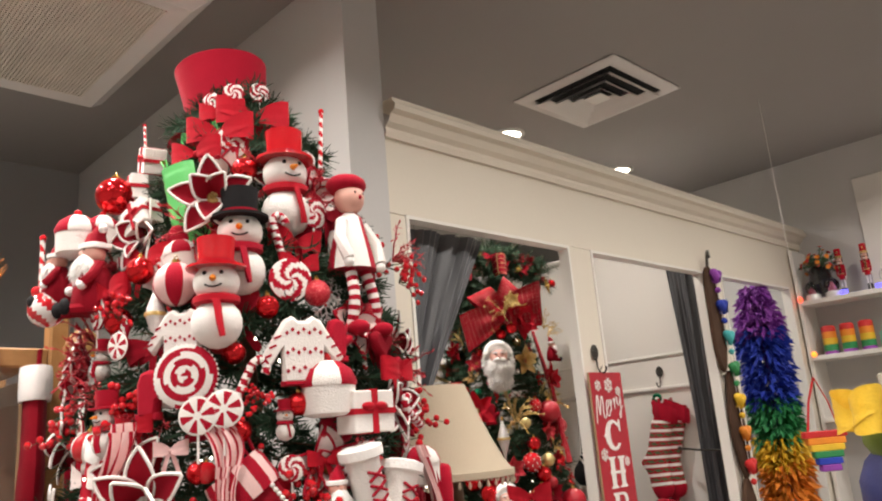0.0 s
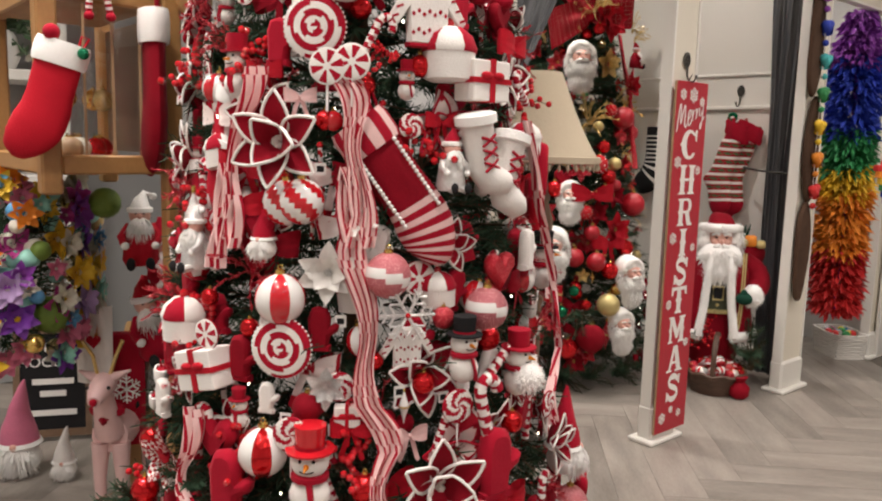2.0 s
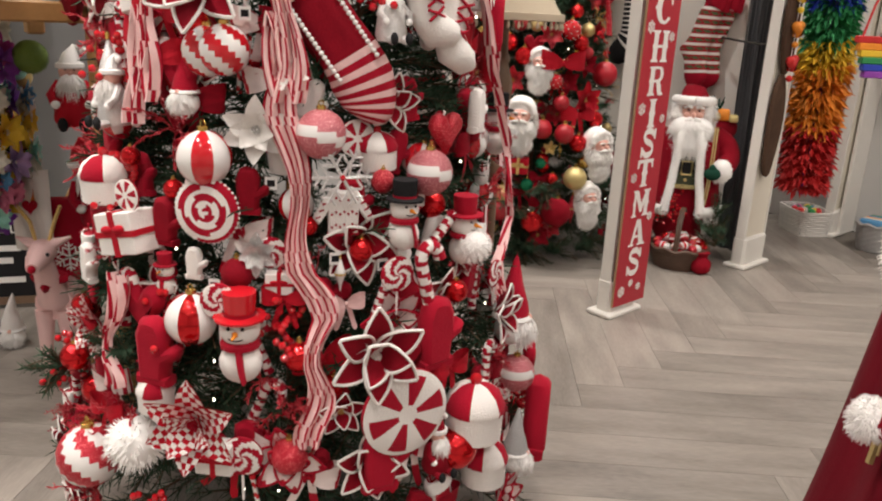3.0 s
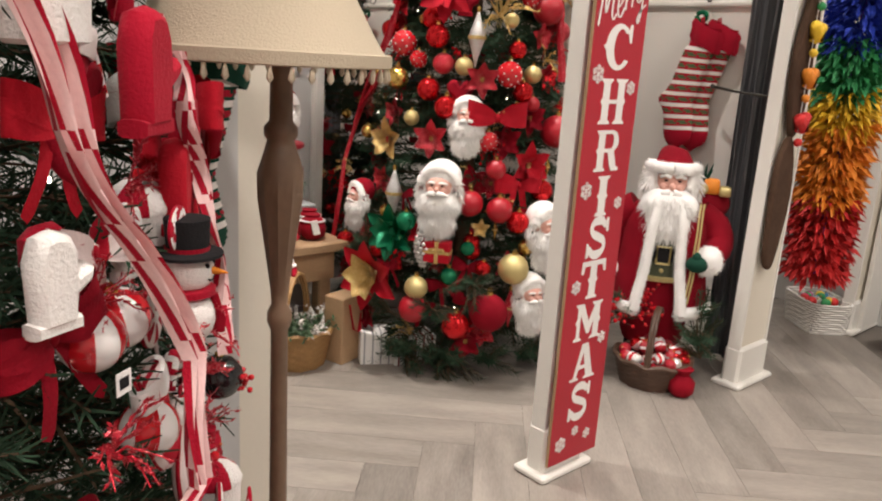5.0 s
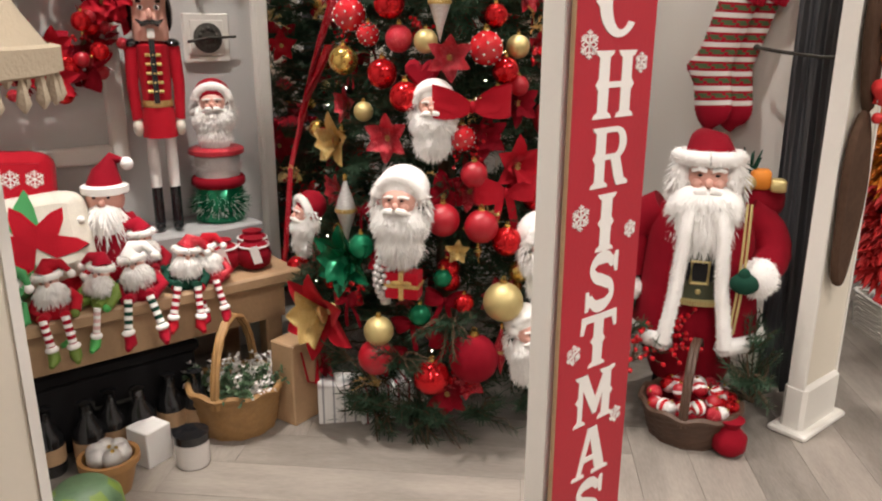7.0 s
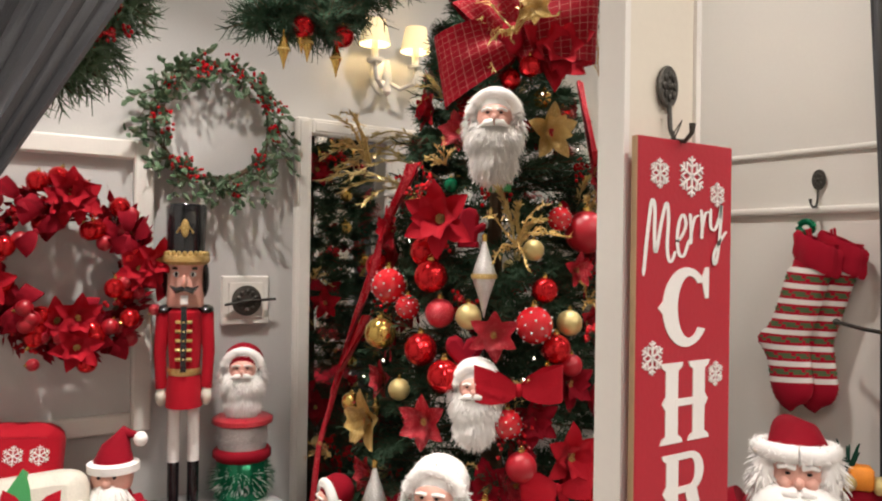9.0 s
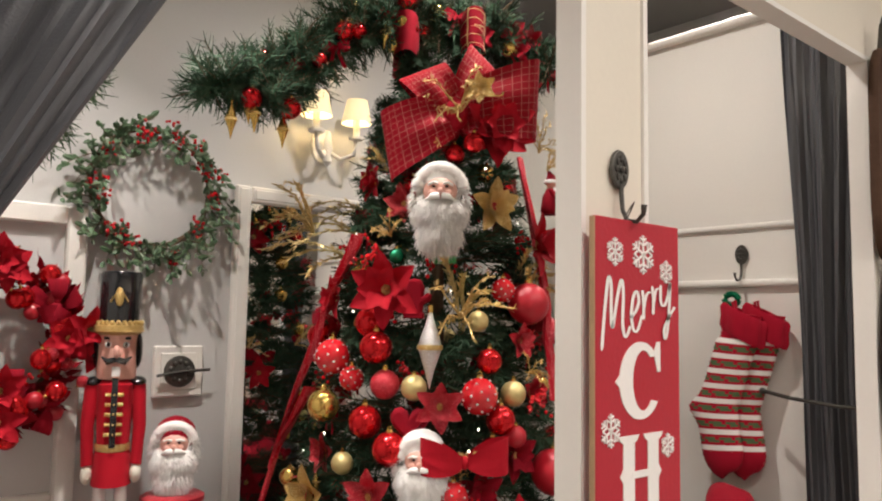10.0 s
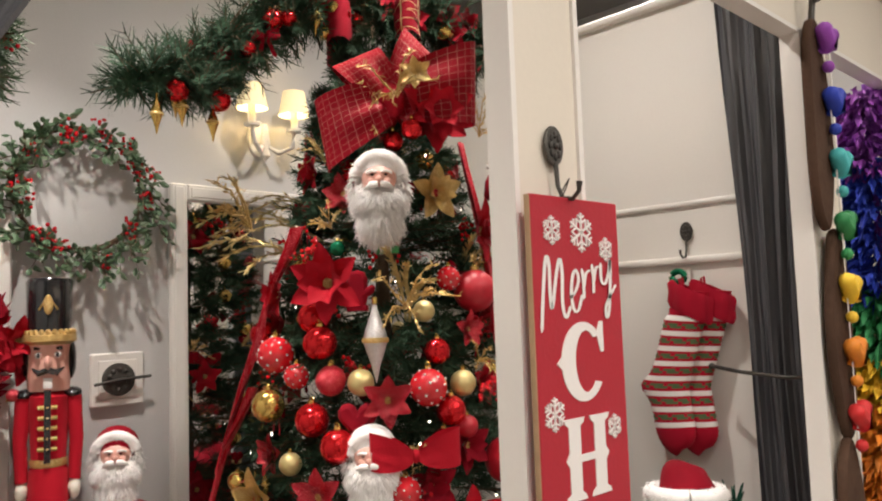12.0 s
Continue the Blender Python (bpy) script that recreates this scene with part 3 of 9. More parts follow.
GLYPHS = {
    "C": [around(0, 0, 0.47, 0.5, 38, 325, 30) + around(0.06, 0, 0.24, 0.39, 318, 50, 26), [(0.30, 0.36), (0.38, 0.5), (0.45, 0.5), (0.45, 0.10), (0.38, 0.10)], [(-0.44, 0.10), (-0.56, 0.0), (-0.44, -0.10)]],
    "H": [stem(-0.27, 0.24, (1, 0)), stem(0.27, 0.24, (0, 1)), [(-0.2, -0.045), (0.2, -0.045), (0.2, 0.045), (-0.2, 0.045)]],
    "R": [stem(-0.25, 0.24, (1, 0)), [(-0.2, 0.5)] + around(0.13, 0.23, 0.27, 0.27, 90, -90) + [(-0.2, -0.04), (-0.2, 0.05)] + around(0.12, 0.23, 0.10, 0.18, -90, 90) + [(-0.2, 0.41)], [(0.0, 0.02), (0.24, 0.02), (0.38, -0.38), (0.48, -0.43), (0.48, -0.5), (0.20, -0.5), (0.12, -0.36)]],
    "I": [stem(0.0, 0.27)],
    "T": [stem(0.0, 0.25, (1, 1), True, False), [(-0.46, 0.5), (0.46, 0.5), (0.48, 0.18), (0.40, 0.18), (0.34, 0.37), (-0.34, 0.37), (-0.40, 0.18), (-0.48, 0.18)]],
    "M": [stem(-0.37, 0.12, (1, 0)), stem(0.33, 0.22, (0, 1)), [(-0.46, 0.5), (-0.22, 0.5), (0.03, -0.02), (0.26, 0.5), (0.40, 0.5), (0.07, -0.34), (-0.03, -0.34)]],
    "A": [[(-0.11, 0.5), (0.04, 0.5), (-0.25, -0.45), (-0.37, -0.45)], [(-0.09, 0.5), (0.13, 0.5), (0.42, -0.45), (0.15, -0.45)], [(-0.27, -0.2), (0.22, -0.2), (0.2, -0.1), (-0.24, -0.1)], [(-0.49, -0.5), (-0.15, -0.5), (-0.17, -0.43), (-0.47, -0.43)], [(0.05, -0.5), (0.51, -0.5), (0.49, -0.43), (0.07, -0.43)]],
}
SPINE_S = [(0.30, 0.26), (0.13, 0.42), (-0.12, 0.42), (-0.26, 0.27), (-0.17, 0.11), (0.04, 0.01), (0.24, -0.11), (0.27, -0.29), (0.10, -0.43), (-0.14, -0.42), (-0.32, -0.24)]
MERRY = [
    [(0.0, -0.5), (0.04, 0.0), (0.085, 0.38), (0.12, 0.30), (0.12, -0.05), (0.14, -0.22), (0.20, 0.15), (0.255, 0.37), (0.28, 0.2), (0.27, -0.18), (0.31, -0.34), (0.37, -0.2)],
    [(0.375, -0.10), (0.44, -0.02), (0.488, 0.12), (0.455, 0.24), (0.405, 0.14), (0.385, -0.08), (0.415, -0.25), (0.47, -0.25), (0.53, -0.06)],
    [(0.535, 0.26), (0.55, 0.08), (0.55, -0.12)], [(0.55, 0.02), (0.59, 0.2), (0.65, 0.24)],
    [(0.67, 0.32), (0.685, 0.12), (0.68, -0.05)], [(0.685, 0.08), (0.72, 0.26), (0.77, 0.29)],
    [(0.79, 0.34), (0.79, 0.12), (0.84, 0.07), (0.90, 0.22), (0.93, 0.38), (0.91, 0.0), (0.88, -0.28), (0.845, -0.36), (0.84, -0.22), (0.92, -0.06), (1.0, 0.06)],
]
sign = thing("porch_sign", "tall red wooden sign lettered Merry CHRISTMAS in white", "sign", pose(-1.875, SIGN_Y, 0, 0, 0, 0))
part("board", Shape().box((-0.002, -0.115, 0.05), (0.009, 0.115, 1.557), 0, 0.0015), "sign_red", sign, smooth=False)
part("board_edge", Shape().box((-0.0022, -0.1168, 0.05), (0.0075, -0.1151, 1.556)), "wood_pale", sign, "raw wood edge", smooth=False)
part("hanging_wire", Shape().tube([(0.0, -0.03, 1.55), (0.012, -0.028, 1.572), (0.02, -0.03, 1.585), (0.012, -0.034, 1.572), (0.0, -0.036, 1.55)], 0.0012, 5), "iron", sign)
Z_LETTERS = (1.299, 1.152, 1.015, 0.885, 0.762, 0.635, 0.505, 0.375, 0.243)
for ch, z in zip("CHRISTMAS", Z_LETTERS):
    s = Shape()
    tall, wide = (0.124, 0.122) if ch in "CH" else (0.116, 0.118)
    if ch == "S":
        left, right = stroke(SPINE_S, 0.13, 0.24)
        s.grid([[(0.0, u * wide, v * tall) for u, v in left], [(0.0, u * wide, v * tall) for u, v in right]])
        ends = [[(0.26, 0.34), (0.33, 0.5), (0.40, 0.5), (0.40, 0.13), (0.33, 0.13)], [(-0.26, -0.34), (-0.33, -0.5), (-0.40, -0.5), (-0.40, -0.13), (-0.33, -0.13)]]
    else:
        ends = GLYPHS[ch]
    for i, outline in enumerate(ends):
        s.slab([(u * wide, v * tall) for u, v in outline], 0.0016 + 0.0003 * i)
    part("letter", s, "sign_white", sign, at=pose(0.0098, 0.0, z), smooth=False)
s = Shape()
for i, path in enumerate(MERRY):
    left, right = stroke(path, 0.040, 0.024)
    s.grid([[(0.0003 * i, -0.102 + 0.2 * u, 0.128 * v) for u, v in left], [(0.0003 * i, -0.102 + 0.2 * u, 0.128 * v) for u, v in right]])
part("script", s, "sign_white", sign, at=pose(0.0100, 0.0, 1.412), smooth=False)


def flake(r):
    s = Shape()
    for i in range(6):
        a = radians(60 * i + 30)
        u, w = (math.cos(a), math.sin(a)), (-math.sin(a), math.cos(a))
        P = lambda t, q: (u[0] * t * r + w[0] * q * r, u[1] * t * r + w[1] * q * r)
        s.slab([P(0, -0.06), P(1, -0.05), P(1, 0.05), P(0, 0.06)], 0.0024)
        for t, l in ((0.45, 0.38), (0.72, 0.26)):
            for g in (-1, 1):
                s.slab([P(t - 0.05, 0), P(t + 0.05, 0), P(t + l * 0.7, g * l), P(t + l * 0.7 - 0.1, g * l)], 0.0022)
    return s


for r, y, z in ((0.032, 0.008, 1.503), (0.023, -0.068, 1.503), (0.020, 0.074, 1.478), (0.026, -0.080, 1.225), (0.02, 0.075, 1.19), (0.026, -0.077, 0.905), (0.019, 0.078, 0.86), (0.02, 0.075, 0.44), (0.026, -0.070, 0.115), (0.017, -0.005, 0.145), (0.018, 0.055, 0.12), (0.022, -0.075, 0.62)):
    part("snowflake", flake(r), "sign_white", sign, at=pose(0.0105, y, z), smooth=False)


def wall_hook():
    root = thing("coat_hook", "antique iron coat hook with an oval pierced plate", "hook", group="wall hooks")
    K = Matrix.Diagonal((0.75, 0.75, 0.75, 1))
    s = Shape()
    s.m = K
    s.slab([(0.032 * math.cos(t * 0.3142), 0.045 * math.sin(t * 0.3142)) for t in range(20)], 0.01, 0.004)
    part("plate", s, "iron", root)
    s = Shape()
    s.m = K
    for i in range(8):
        a = i * math.pi / 4
        s.ball((0.006, 0.017 * math.cos(a), 0.024 * math.sin(a)), (0.004, 0.006, 0.009), n=6, rings=5)
    s.ball((0.008, 0, 0), (0.005, 0.008, 0.008), n=8, rings=6)
    part("rosette", s, "iron", root)
    s = Shape()
    s.m = K
    part("hook", s.tube([(0.004, 0, -0.035), (0.008, 0, -0.09), (0.02, 0, -0.115), (0.045, 0, -0.12), (0.062, 0, -0.105), (0.064, 0, -0.085)], [0.006, 0.005, 0.005, 0.005, 0.005, 0.007], 8), "iron", root)
    return root


again("hook", wall_hook, pose(-1.893, 2.764, 1.645))
again("hook", wall_hook, pose(-2.43, 4.192, 1.63, 0, 0, -90))
again("hook", wall_hook, pose(-2.95, 4.192, 1.63, 0, 0, -90))


# ---- ornaments: each faces +x, with z up ----
def fuzz(s, c, r, length, n, k=0, seed=1, down=0.0, half=False):
    rnd = random.Random(seed)
    if not isinstance(r, tuple):
        r = (r, r, r)
    pts = []
    while len(pts) < 2.6 * n:
        d = Vector((rnd.gauss(0, 1), rnd.gauss(0, 1), rnd.gauss(0, 1))).normalized()
        if half and d.x < -0.25:
            continue
        p = Vector((c[0] + d.x * r[0] * 0.95, c[1] + d.y * r[1] * 0.95, c[2] + d.z * r[2] * 0.95))
        pts.append((p, d + Vector((0, 0, -down))))
    return s.fur(pts, length, length * 0.055 + 0.0006, k, seed)


def bauble(r, body="red_metal", style="plain", second="white_gloss"):
    names = {"red_metal": "shiny red glass", "red_matte": "matte red", "red_gloss": "glossy red", "red_glitter": "red glittered", "gold": "shiny gold", "gold_matte": "matte gold", "gold_glitter": "gold glittered", "green_metal": "shiny green", "pink_glitter": "rose glittered", "white_gloss": "white", "silver_glitter": "silver glittered"}
    words = {"plain": "ball ornament hanging on the tree", "candy": "and white striped ball ornament on the tree", "twist": "and white swirled ball ornament on the tree", "band": "ball ornament with a white band", "dots": "ball ornament with raised pearl dots"}
    root = thing("ball_ornament", names.get(body, "coloured") + " " + words[style], "ornament", group="tree ornaments")
    n, rings = 24, 14
    k = 0
    if style == "candy":
        k = lambda i, j: (j // 3) % 2
    elif style == "twist":
        k = lambda i, j: ((j + i) // 3) % 2
    elif style == "band":
        k = lambda i, j: 1 if i + round(1.3 * math.sin(j * 2 * math.pi / n)) in (6, 7) else 0
    s = Shape().ball((0, 0, 0), r, k, n, rings)
    part("ball", s, [body, second], root)
    part("cap", Shape().lathe([(r * 0.2, r * 0.94), (r * 0.2, r * 1.12), (r * 0.12, r * 1.15), (0.001, r * 1.15)], 10), "gold", root)
    part("loop", Shape().tube([(0, r * 0.1 * math.cos(a), r * 1.22 + r * 0.1 * math.sin(a)) for a in [i * 0.7 for i in range(10)]], r * 0.02 + 0.0004, 4), "gold", root)
    if style == "dots":
        s = Shape()
        rnd = random.Random(int(r * 1e4))
        for i in range(40):
            z = 1 - 2 * (i + 0.5) / 40
            a = i * 2.399
            q = math.sqrt(1 - z * z)
            s.ball((r * q * math.cos(a), r * q * math.sin(a), r * z), r * 0.07, 0, 6, 4)
        part("pearl_dots", s, "silver_glitter", root)
    return root


def drop(h, body="silver_glitter"):
    root = thing("finial_ornament", "slim silver glittered finial ornament hanging point down", "ornament", group="tree ornaments")
    r = h * 0.15
    part("body", Shape().lathe([(0.001, -h * 0.5), (r * 0.35, -h * 0.3), (r * 0.8, -h * 0.1), (r, h * 0.0), (r * 0.75, h * 0.14), (r * 0.4, h * 0.28), (r * 0.18, h * 0.4), (0.001, h * 0.46)], 14), body, root)
    part("collar", Shape().lathe([(r * 1.04, -h * 0.03), (r * 1.08, 0), (r * 1.04, h * 0.03)], 14, caps=False), "gold_glitter", root)
    part("cap", Shape().lathe([(r * 0.22, h * 0.42), (r * 0.22, h * 0.5), (0.001, h * 0.52)], 8), "gold", root)
    return root


def petal(l, w, cup=0.2, n=9):
    """A pointed petal along +z in the yz plane, bent forward; returns the surface and its rim."""
    rows, rim_a, rim_b = [], [], []
    for i in range(n):
        t = i / (n - 1)
        hw = w * math.sin(math.pi * min(1, t * 0.94 + 0.05)) ** 0.8 * (1.0 - 0.25 * t)
        x = cup * l * t * (1 - t) * 2.2
        row = [(x - 0.18 * hw * (1 - (q / 2) ** 2) + 0.1 * hw * abs(q) / 2, hw * q / 2, l * t) for q in (-2, -1, 0, 1, 2)]
        rows.append(row)
        rim_a.append(row[0])
        rim_b.append(row[-1])
    return rows, rim_a + rim_b[::-1]


def poinsettia(r, leaf="red_velvet", rim="white_felt", n=6, second=None, stripes=False, heart="gold_glitter"):
    root = thing("poinsettia_flower", "%s fabric poinsettia%s clipped to the branches" % ({"red_velvet": "dark red", "red_felt": "red", "red_cloth": "bright red", "red_glitter": "glittered red", "gold_glitter": "gold glittered", "white_felt": "white", "silver_glitter": "silver white", "green_metal": "shiny green"}.get(leaf, "red"), " edged in white" if rim == "white_felt" else ""), "artificial flower", group="tree ornaments")
    rows, edge = petal(r, r * 0.32)
    s = Shape().grid(rows, (lambda i, j: (i + j) % 2) if stripes else 0)
    s.grid([[(x - r * 0.02, y, z) for x, y, z in q] for q in rows])
    me = mesh_of("petal", s, [leaf, rim or leaf])
    me_b = mesh_of("petal", s, [second, second]) if second else me
    rim_me = mesh_of("piping", Shape().tube(edge, r * 0.035, 5), rim) if rim and not stripes else None
    rnd = random.Random(int(r * 1000) + n)
    for i in range(n):
        for layer in (0, 1) if n > 4 else (0,):
            if layer and i % 2 and rim:
                continue
            m = pose(0.0 + layer * r * 0.10, 0, 0, 360 * (i + 0.5 * layer) / n + rnd.uniform(-8, 8), 0, 0) @ pose(0, 0, r * 0.06, 0, 24 + 22 * layer + rnd.uniform(-8, 8), 0) @ Matrix.Diagonal((1, 1, 1 - 0.25 * layer, 1))
            ob = part("petal", me_b if layer else me, None, root, at=m)
            if rim_me:
                part("piping", rim_me, None, ob)
    s = Shape()
    for i in range(7):
        a = i * 0.9
        s.ball((r * 0.16, r * 0.10 * math.cos(a) * (i > 0), r * 0.10 * math.sin(a) * (i > 0)), r * 0.065, 0, 7, 5)
    part("flower_heart", s, heart, root)
    return root


def lolly_disc(r, style="swirl", a="red_felt", b="white_felt", stick=True):
    root = thing("peppermint_disc", "round red and white peppermint candy ornament" + (" on a stick" if stick else ""), "ornament", group="tree ornaments")
    n, rings = 36, 9
    rows, rows_b = [], []
    for i in range(rings + 1):
        q = max(0.01, i / rings)
        x = r * 0.16 * math.sqrt(max(0, 1 - (q * 0.96) ** 4))
        rows.append([(x, r * q * math.cos(2 * math.pi * j / n), r * q * math.sin(2 * math.pi * j / n)) for j in range(n)])
        rows_b.append([(-p[0], p[1], p[2]) for p in rows[-1]])
    if style == "swirl":
        k = lambda i, j: int(((j + i * 1.6) % 9) < 4.5)
    elif style == "spiral":
        k = lambda i, j: int((i / rings * 2.6 + j / n) % 1.0 < 0.5)
    else:
        k = lambda i, j: int((j % 6) < 3 and 1 < i < rings - 1)
    s = Shape().grid(rows, k, True).grid([q[::-1] for q in rows_b], k, True).grid([rows_b[-1], rows[-1]], 1, True)
    part("disc", s, [b, a] if style != "pinwheel" else [b, a], root)
    if style == "spiral":
        s = Shape()
        for j in range(40):
            t = 2 * math.pi * j / 40
            s.ball((0, r * 1.0 * math.cos(t), r * 1.0 * math.sin(t)), r * 0.05, 0, 6, 4)
        part("pearl_rim", s, "white_felt", root)
    if stick:
        part("stick", Shape().tube([(0, 0, -r * 0.9), (0, 0, -r * 2.4)], r * 0.07, 6), "white_gloss", root)
    return root


def candy_cane(h, fat=0.09):
    path = [(0, 0, -h * 0.5 + h * 0.78 * i / 14) for i in range(15)] + [(0, h * 0.15 * (1 - math.cos(a)), h * 0.28 + h * 0.2 * math.sin(a)) for a in [0.3 * i for i in range(1, 12)]]
    n = 9
    s = Shape().tube(path, h * fat, n, lambda i, j: ((i * 3 + j) // 5) % 2)
    return solid("candy_cane", s, ["white_felt", "red_felt"], "red and white striped candy cane on the tree", "ornament", group="tree ornaments")


def candy_stick(h):
    s = Shape().tube([(0, 0, -h / 2 + h * i / 30) for i in range(31)], h * 0.035, 9, lambda i, j: ((i * 2 + j) // 5) % 2)
    s.ball((0, 0, h / 2), h * 0.05, 1, 8, 6)
    return solid("candy_stick", s, ["white_gloss", "red_gloss"], "tall red and white twisted candy stick", "ornament", group="tree ornaments")


def bow(w, cloth="red_cloth", tails=True, plaid=False, label="red fabric ribbon bow tied on the tree"):
    root = thing("ribbon_bow", label, "bow", group="bows")
    thick = w * 0.02
    for g in (-1, 1):
        for lift in (0.0, 0.35):
            s = Shape()
            rows = []
            for i in range(57):
                t = i / 56
                a = t * 2 * math.pi
                y = g * w * (0.02 + 0.25 * (1 - math.cos(a)))
                x = w * 0.13 * math.sin(a) + w * 0.03
                hw = w * (0.03 + 0.17 * math.sin(math.pi * t) * (1 - 0.45 * math.sin(math.pi * t) ** 4))
                rows.append([(x + q * q * w * 0.01, y, hw * q + w * lift * 0.5 * (0.5 - 0.5 * math.cos(a))) for q in [-1 + j / 16 for j in range(33)]])
            k = (lambda i, j: int(i % 14 == 4 or j % 12 == 4)) if plaid else 0
            s.grid(rows, k)
            part("loop", s, [cloth, "gold_matte"] if plaid else cloth, root)
    part("knot", Shape().ball((w * 0.04, 0, 0.0), (w * 0.06, w * 0.06, w * 0.08), 0, 10, 7), cloth, root)
    if tails:
        for g in (-1, 1):
            rows = [[(w * (0.02 + 0.03 * math.sin(t * 5 + g)), g * w * (0.04 + 0.22 * t) + w * q * 0.07, -w * 0.72 * t - (w * 0.07 if t == 1 and q == 0 else 0)) for q in (-1, 0, 1)] for t in [i / 8 for i in range(9)]]
            part("tail", Shape().grid(rows), cloth, root)
    return root


def stocking(h, leg="red_felt", cuff="white_felt", foot=None, stripes=None, flip=1, label="red felt stocking with a white cuff", name="stocking", slim=1.0, toe=1.0):
    """Leg, heel and foot swept from top to toe; stripes name two yarns for the knitted rows."""
    root = thing(name, label, "stocking", group="stockings")
    path = [(0, 0.5 - 0.045 * i) for i in range(14)] + [(0.02 * toe, -0.17), (0.06 * toe, -0.25), (0.12 * toe, -0.32), (0.19 * toe, -0.37), (0.27 * toe, -0.41), (0.35 * toe, -0.435), (0.41 * toe, -0.45)]
    rows = []
    path = [p for a, b in zip(path, path[1:]) for p in (a, ((a[0] + b[0]) / 2, (a[1] + b[1]) / 2))] + [path[-1]]
    n = 16
    wid = [0.20] * 11 + [0.205, 0.21, 0.215, 0.225, 0.23, 0.215, 0.20, 0.18, 0.13, 0.03]
    for i, (y, z) in enumerate(path):
        a, b = path[max(0, i - 1)], path[min(len(path) - 1, i + 1)]
        t = Vector((b[0] - a[0], b[1] - a[1])).normalized()
        nrm = Vector((-t.y, t.x))
        w = (wid[i // 2] + wid[(i + 1) // 2]) / 2 * slim
        rows.append([(0.42 * w * h * math.sin(2 * math.pi * j / n) * (0.9 if i < 5 else 1), flip * h * (y + nrm.x * w * math.cos(2 * math.pi * j / n)), h * (z + nrm.y * w * math.cos(2 * math.pi * j / n))) for j in range(n)])
    L = len(path)
    if stripes:
        k = lambda i, j: 0 if i < 5 or i > L - 9 else 1 + (i % 3 != 0)
        mats = [leg, stripes[0], stripes[1]]
    else:
        k = (lambda i, j: 1 + i % 2 if i > 25 else 0) if foot else 0
        mats = [leg, foot or leg, "red_felt"]
    part("sock", Shape().grid(rows, k, True, True), mats, root)
    if cuff:
        rows = [[(0.50 * h * q * slim * math.sin(2 * math.pi * j / n), flip * h * q * slim * math.cos(2 * math.pi * j / n), h * z) for j in range(n)] for q, z in ((0.17, 0.53), (0.225, 0.53), (0.24, 0.48), (0.24, 0.36), (0.225, 0.32), (0.19, 0.32))]
        s = Shape().grid(rows, (lambda i, j: j % 2) if cuff == "pink" else 0, True)
        part("cuff", s, [cuff, "red_felt"], root)
    part("hanging_loop", Shape().tube([(0, -flip * h * 0.15, h * 0.5), (0, -flip * h * 0.18, h * 0.62), (0, -flip * h * 0.12, h * 0.62), (0, -flip * h * 0.12, h * 0.5)], h * 0.012, 5), leg, root)
    return root


def mitten(h, cloth="red_felt", cuff=None):
    root = thing("mitten_ornament", "padded red felt mitten ornament with stitched edge" if cloth != "white_felt" else "padded white felt mitten ornament", "ornament", group="tree ornaments")
    out = [(-0.24, -0.5), (0.2, -0.5), (0.25, -0.2), (0.42, -0.1), (0.46, 0.06), (0.36, 0.12), (0.25, 0.05), (0.27, 0.25), (0.18, 0.44), (0.0, 0.5), (-0.18, 0.45), (-0.28, 0.2)]
    part("mitt", Shape().slab([(y * h, z * h) for y, z in out], h * 0.3, h * 0.10), cloth, root)
    part("cuff", Shape().slab([(-0.29 * h, -0.56 * h), (0.26 * h, -0.56 * h), (0.26 * h, -0.40 * h), (-0.29 * h, -0.40 * h)], h * 0.26, h * 0.04), cuff or cloth, root)
    return root


def sweater(w):
    root = thing("mini_sweater", "tiny white knitted jumper ornament with red pattern", "ornament", group="tree ornaments")
    out = [(-0.13, 0.42), (-0.05, 0.36), (0.05, 0.36), (0.13, 0.42), (0.24, 0.36), (0.52, -0.10), (0.42, -0.22), (0.26, 0.02), (0.26, -0.40), (-0.26, -0.40), (-0.26, 0.02), (-0.42, -0.22), (-0.52, -0.10), (-0.24, 0.36)]
    part("body", Shape().slab([(y * w, z * w) for y, z in out], w * 0.16, w * 0.05), "white_felt", root)
    s = Shape()
    for z in (0.22, -0.02, -0.24):
        for i in range(7):
            y = (-0.21 + 0.07 * i) * w
            zz = (z + (0.02 if i % 2 else -0.02)) * w
            s.slab([(y - w * 0.025, zz), (y, zz - w * 0.03), (y + w * 0.025, zz), (y, zz + w * 0.03)], w * 0.176)
    for g in (-1, 1):
        for t in (0.35, 0.6, 0.85):
            y, z = g * (0.24 + 0.24 * t), 0.30 - 0.46 * t
            s.slab([((y - 0.04) * w, (z - 0.02) * w), ((y + 0.04) * w, (z + 0.01) * w), ((y + 0.04) * w, (z + 0.04) * w), ((y - 0.04) * w, (z + 0.01) * w)], w * 0.172)
    part("knit_pattern", s, "red_felt", root, smooth=False)
    part("hem", Shape().slab([(-0.27 * w, -0.43 * w), (0.27 * w, -0.43 * w), (0.27 * w, -0.37 * w), (-0.27 * w, -0.37 * w)], w * 0.17, w * 0.02), "red_felt", root)
    return root


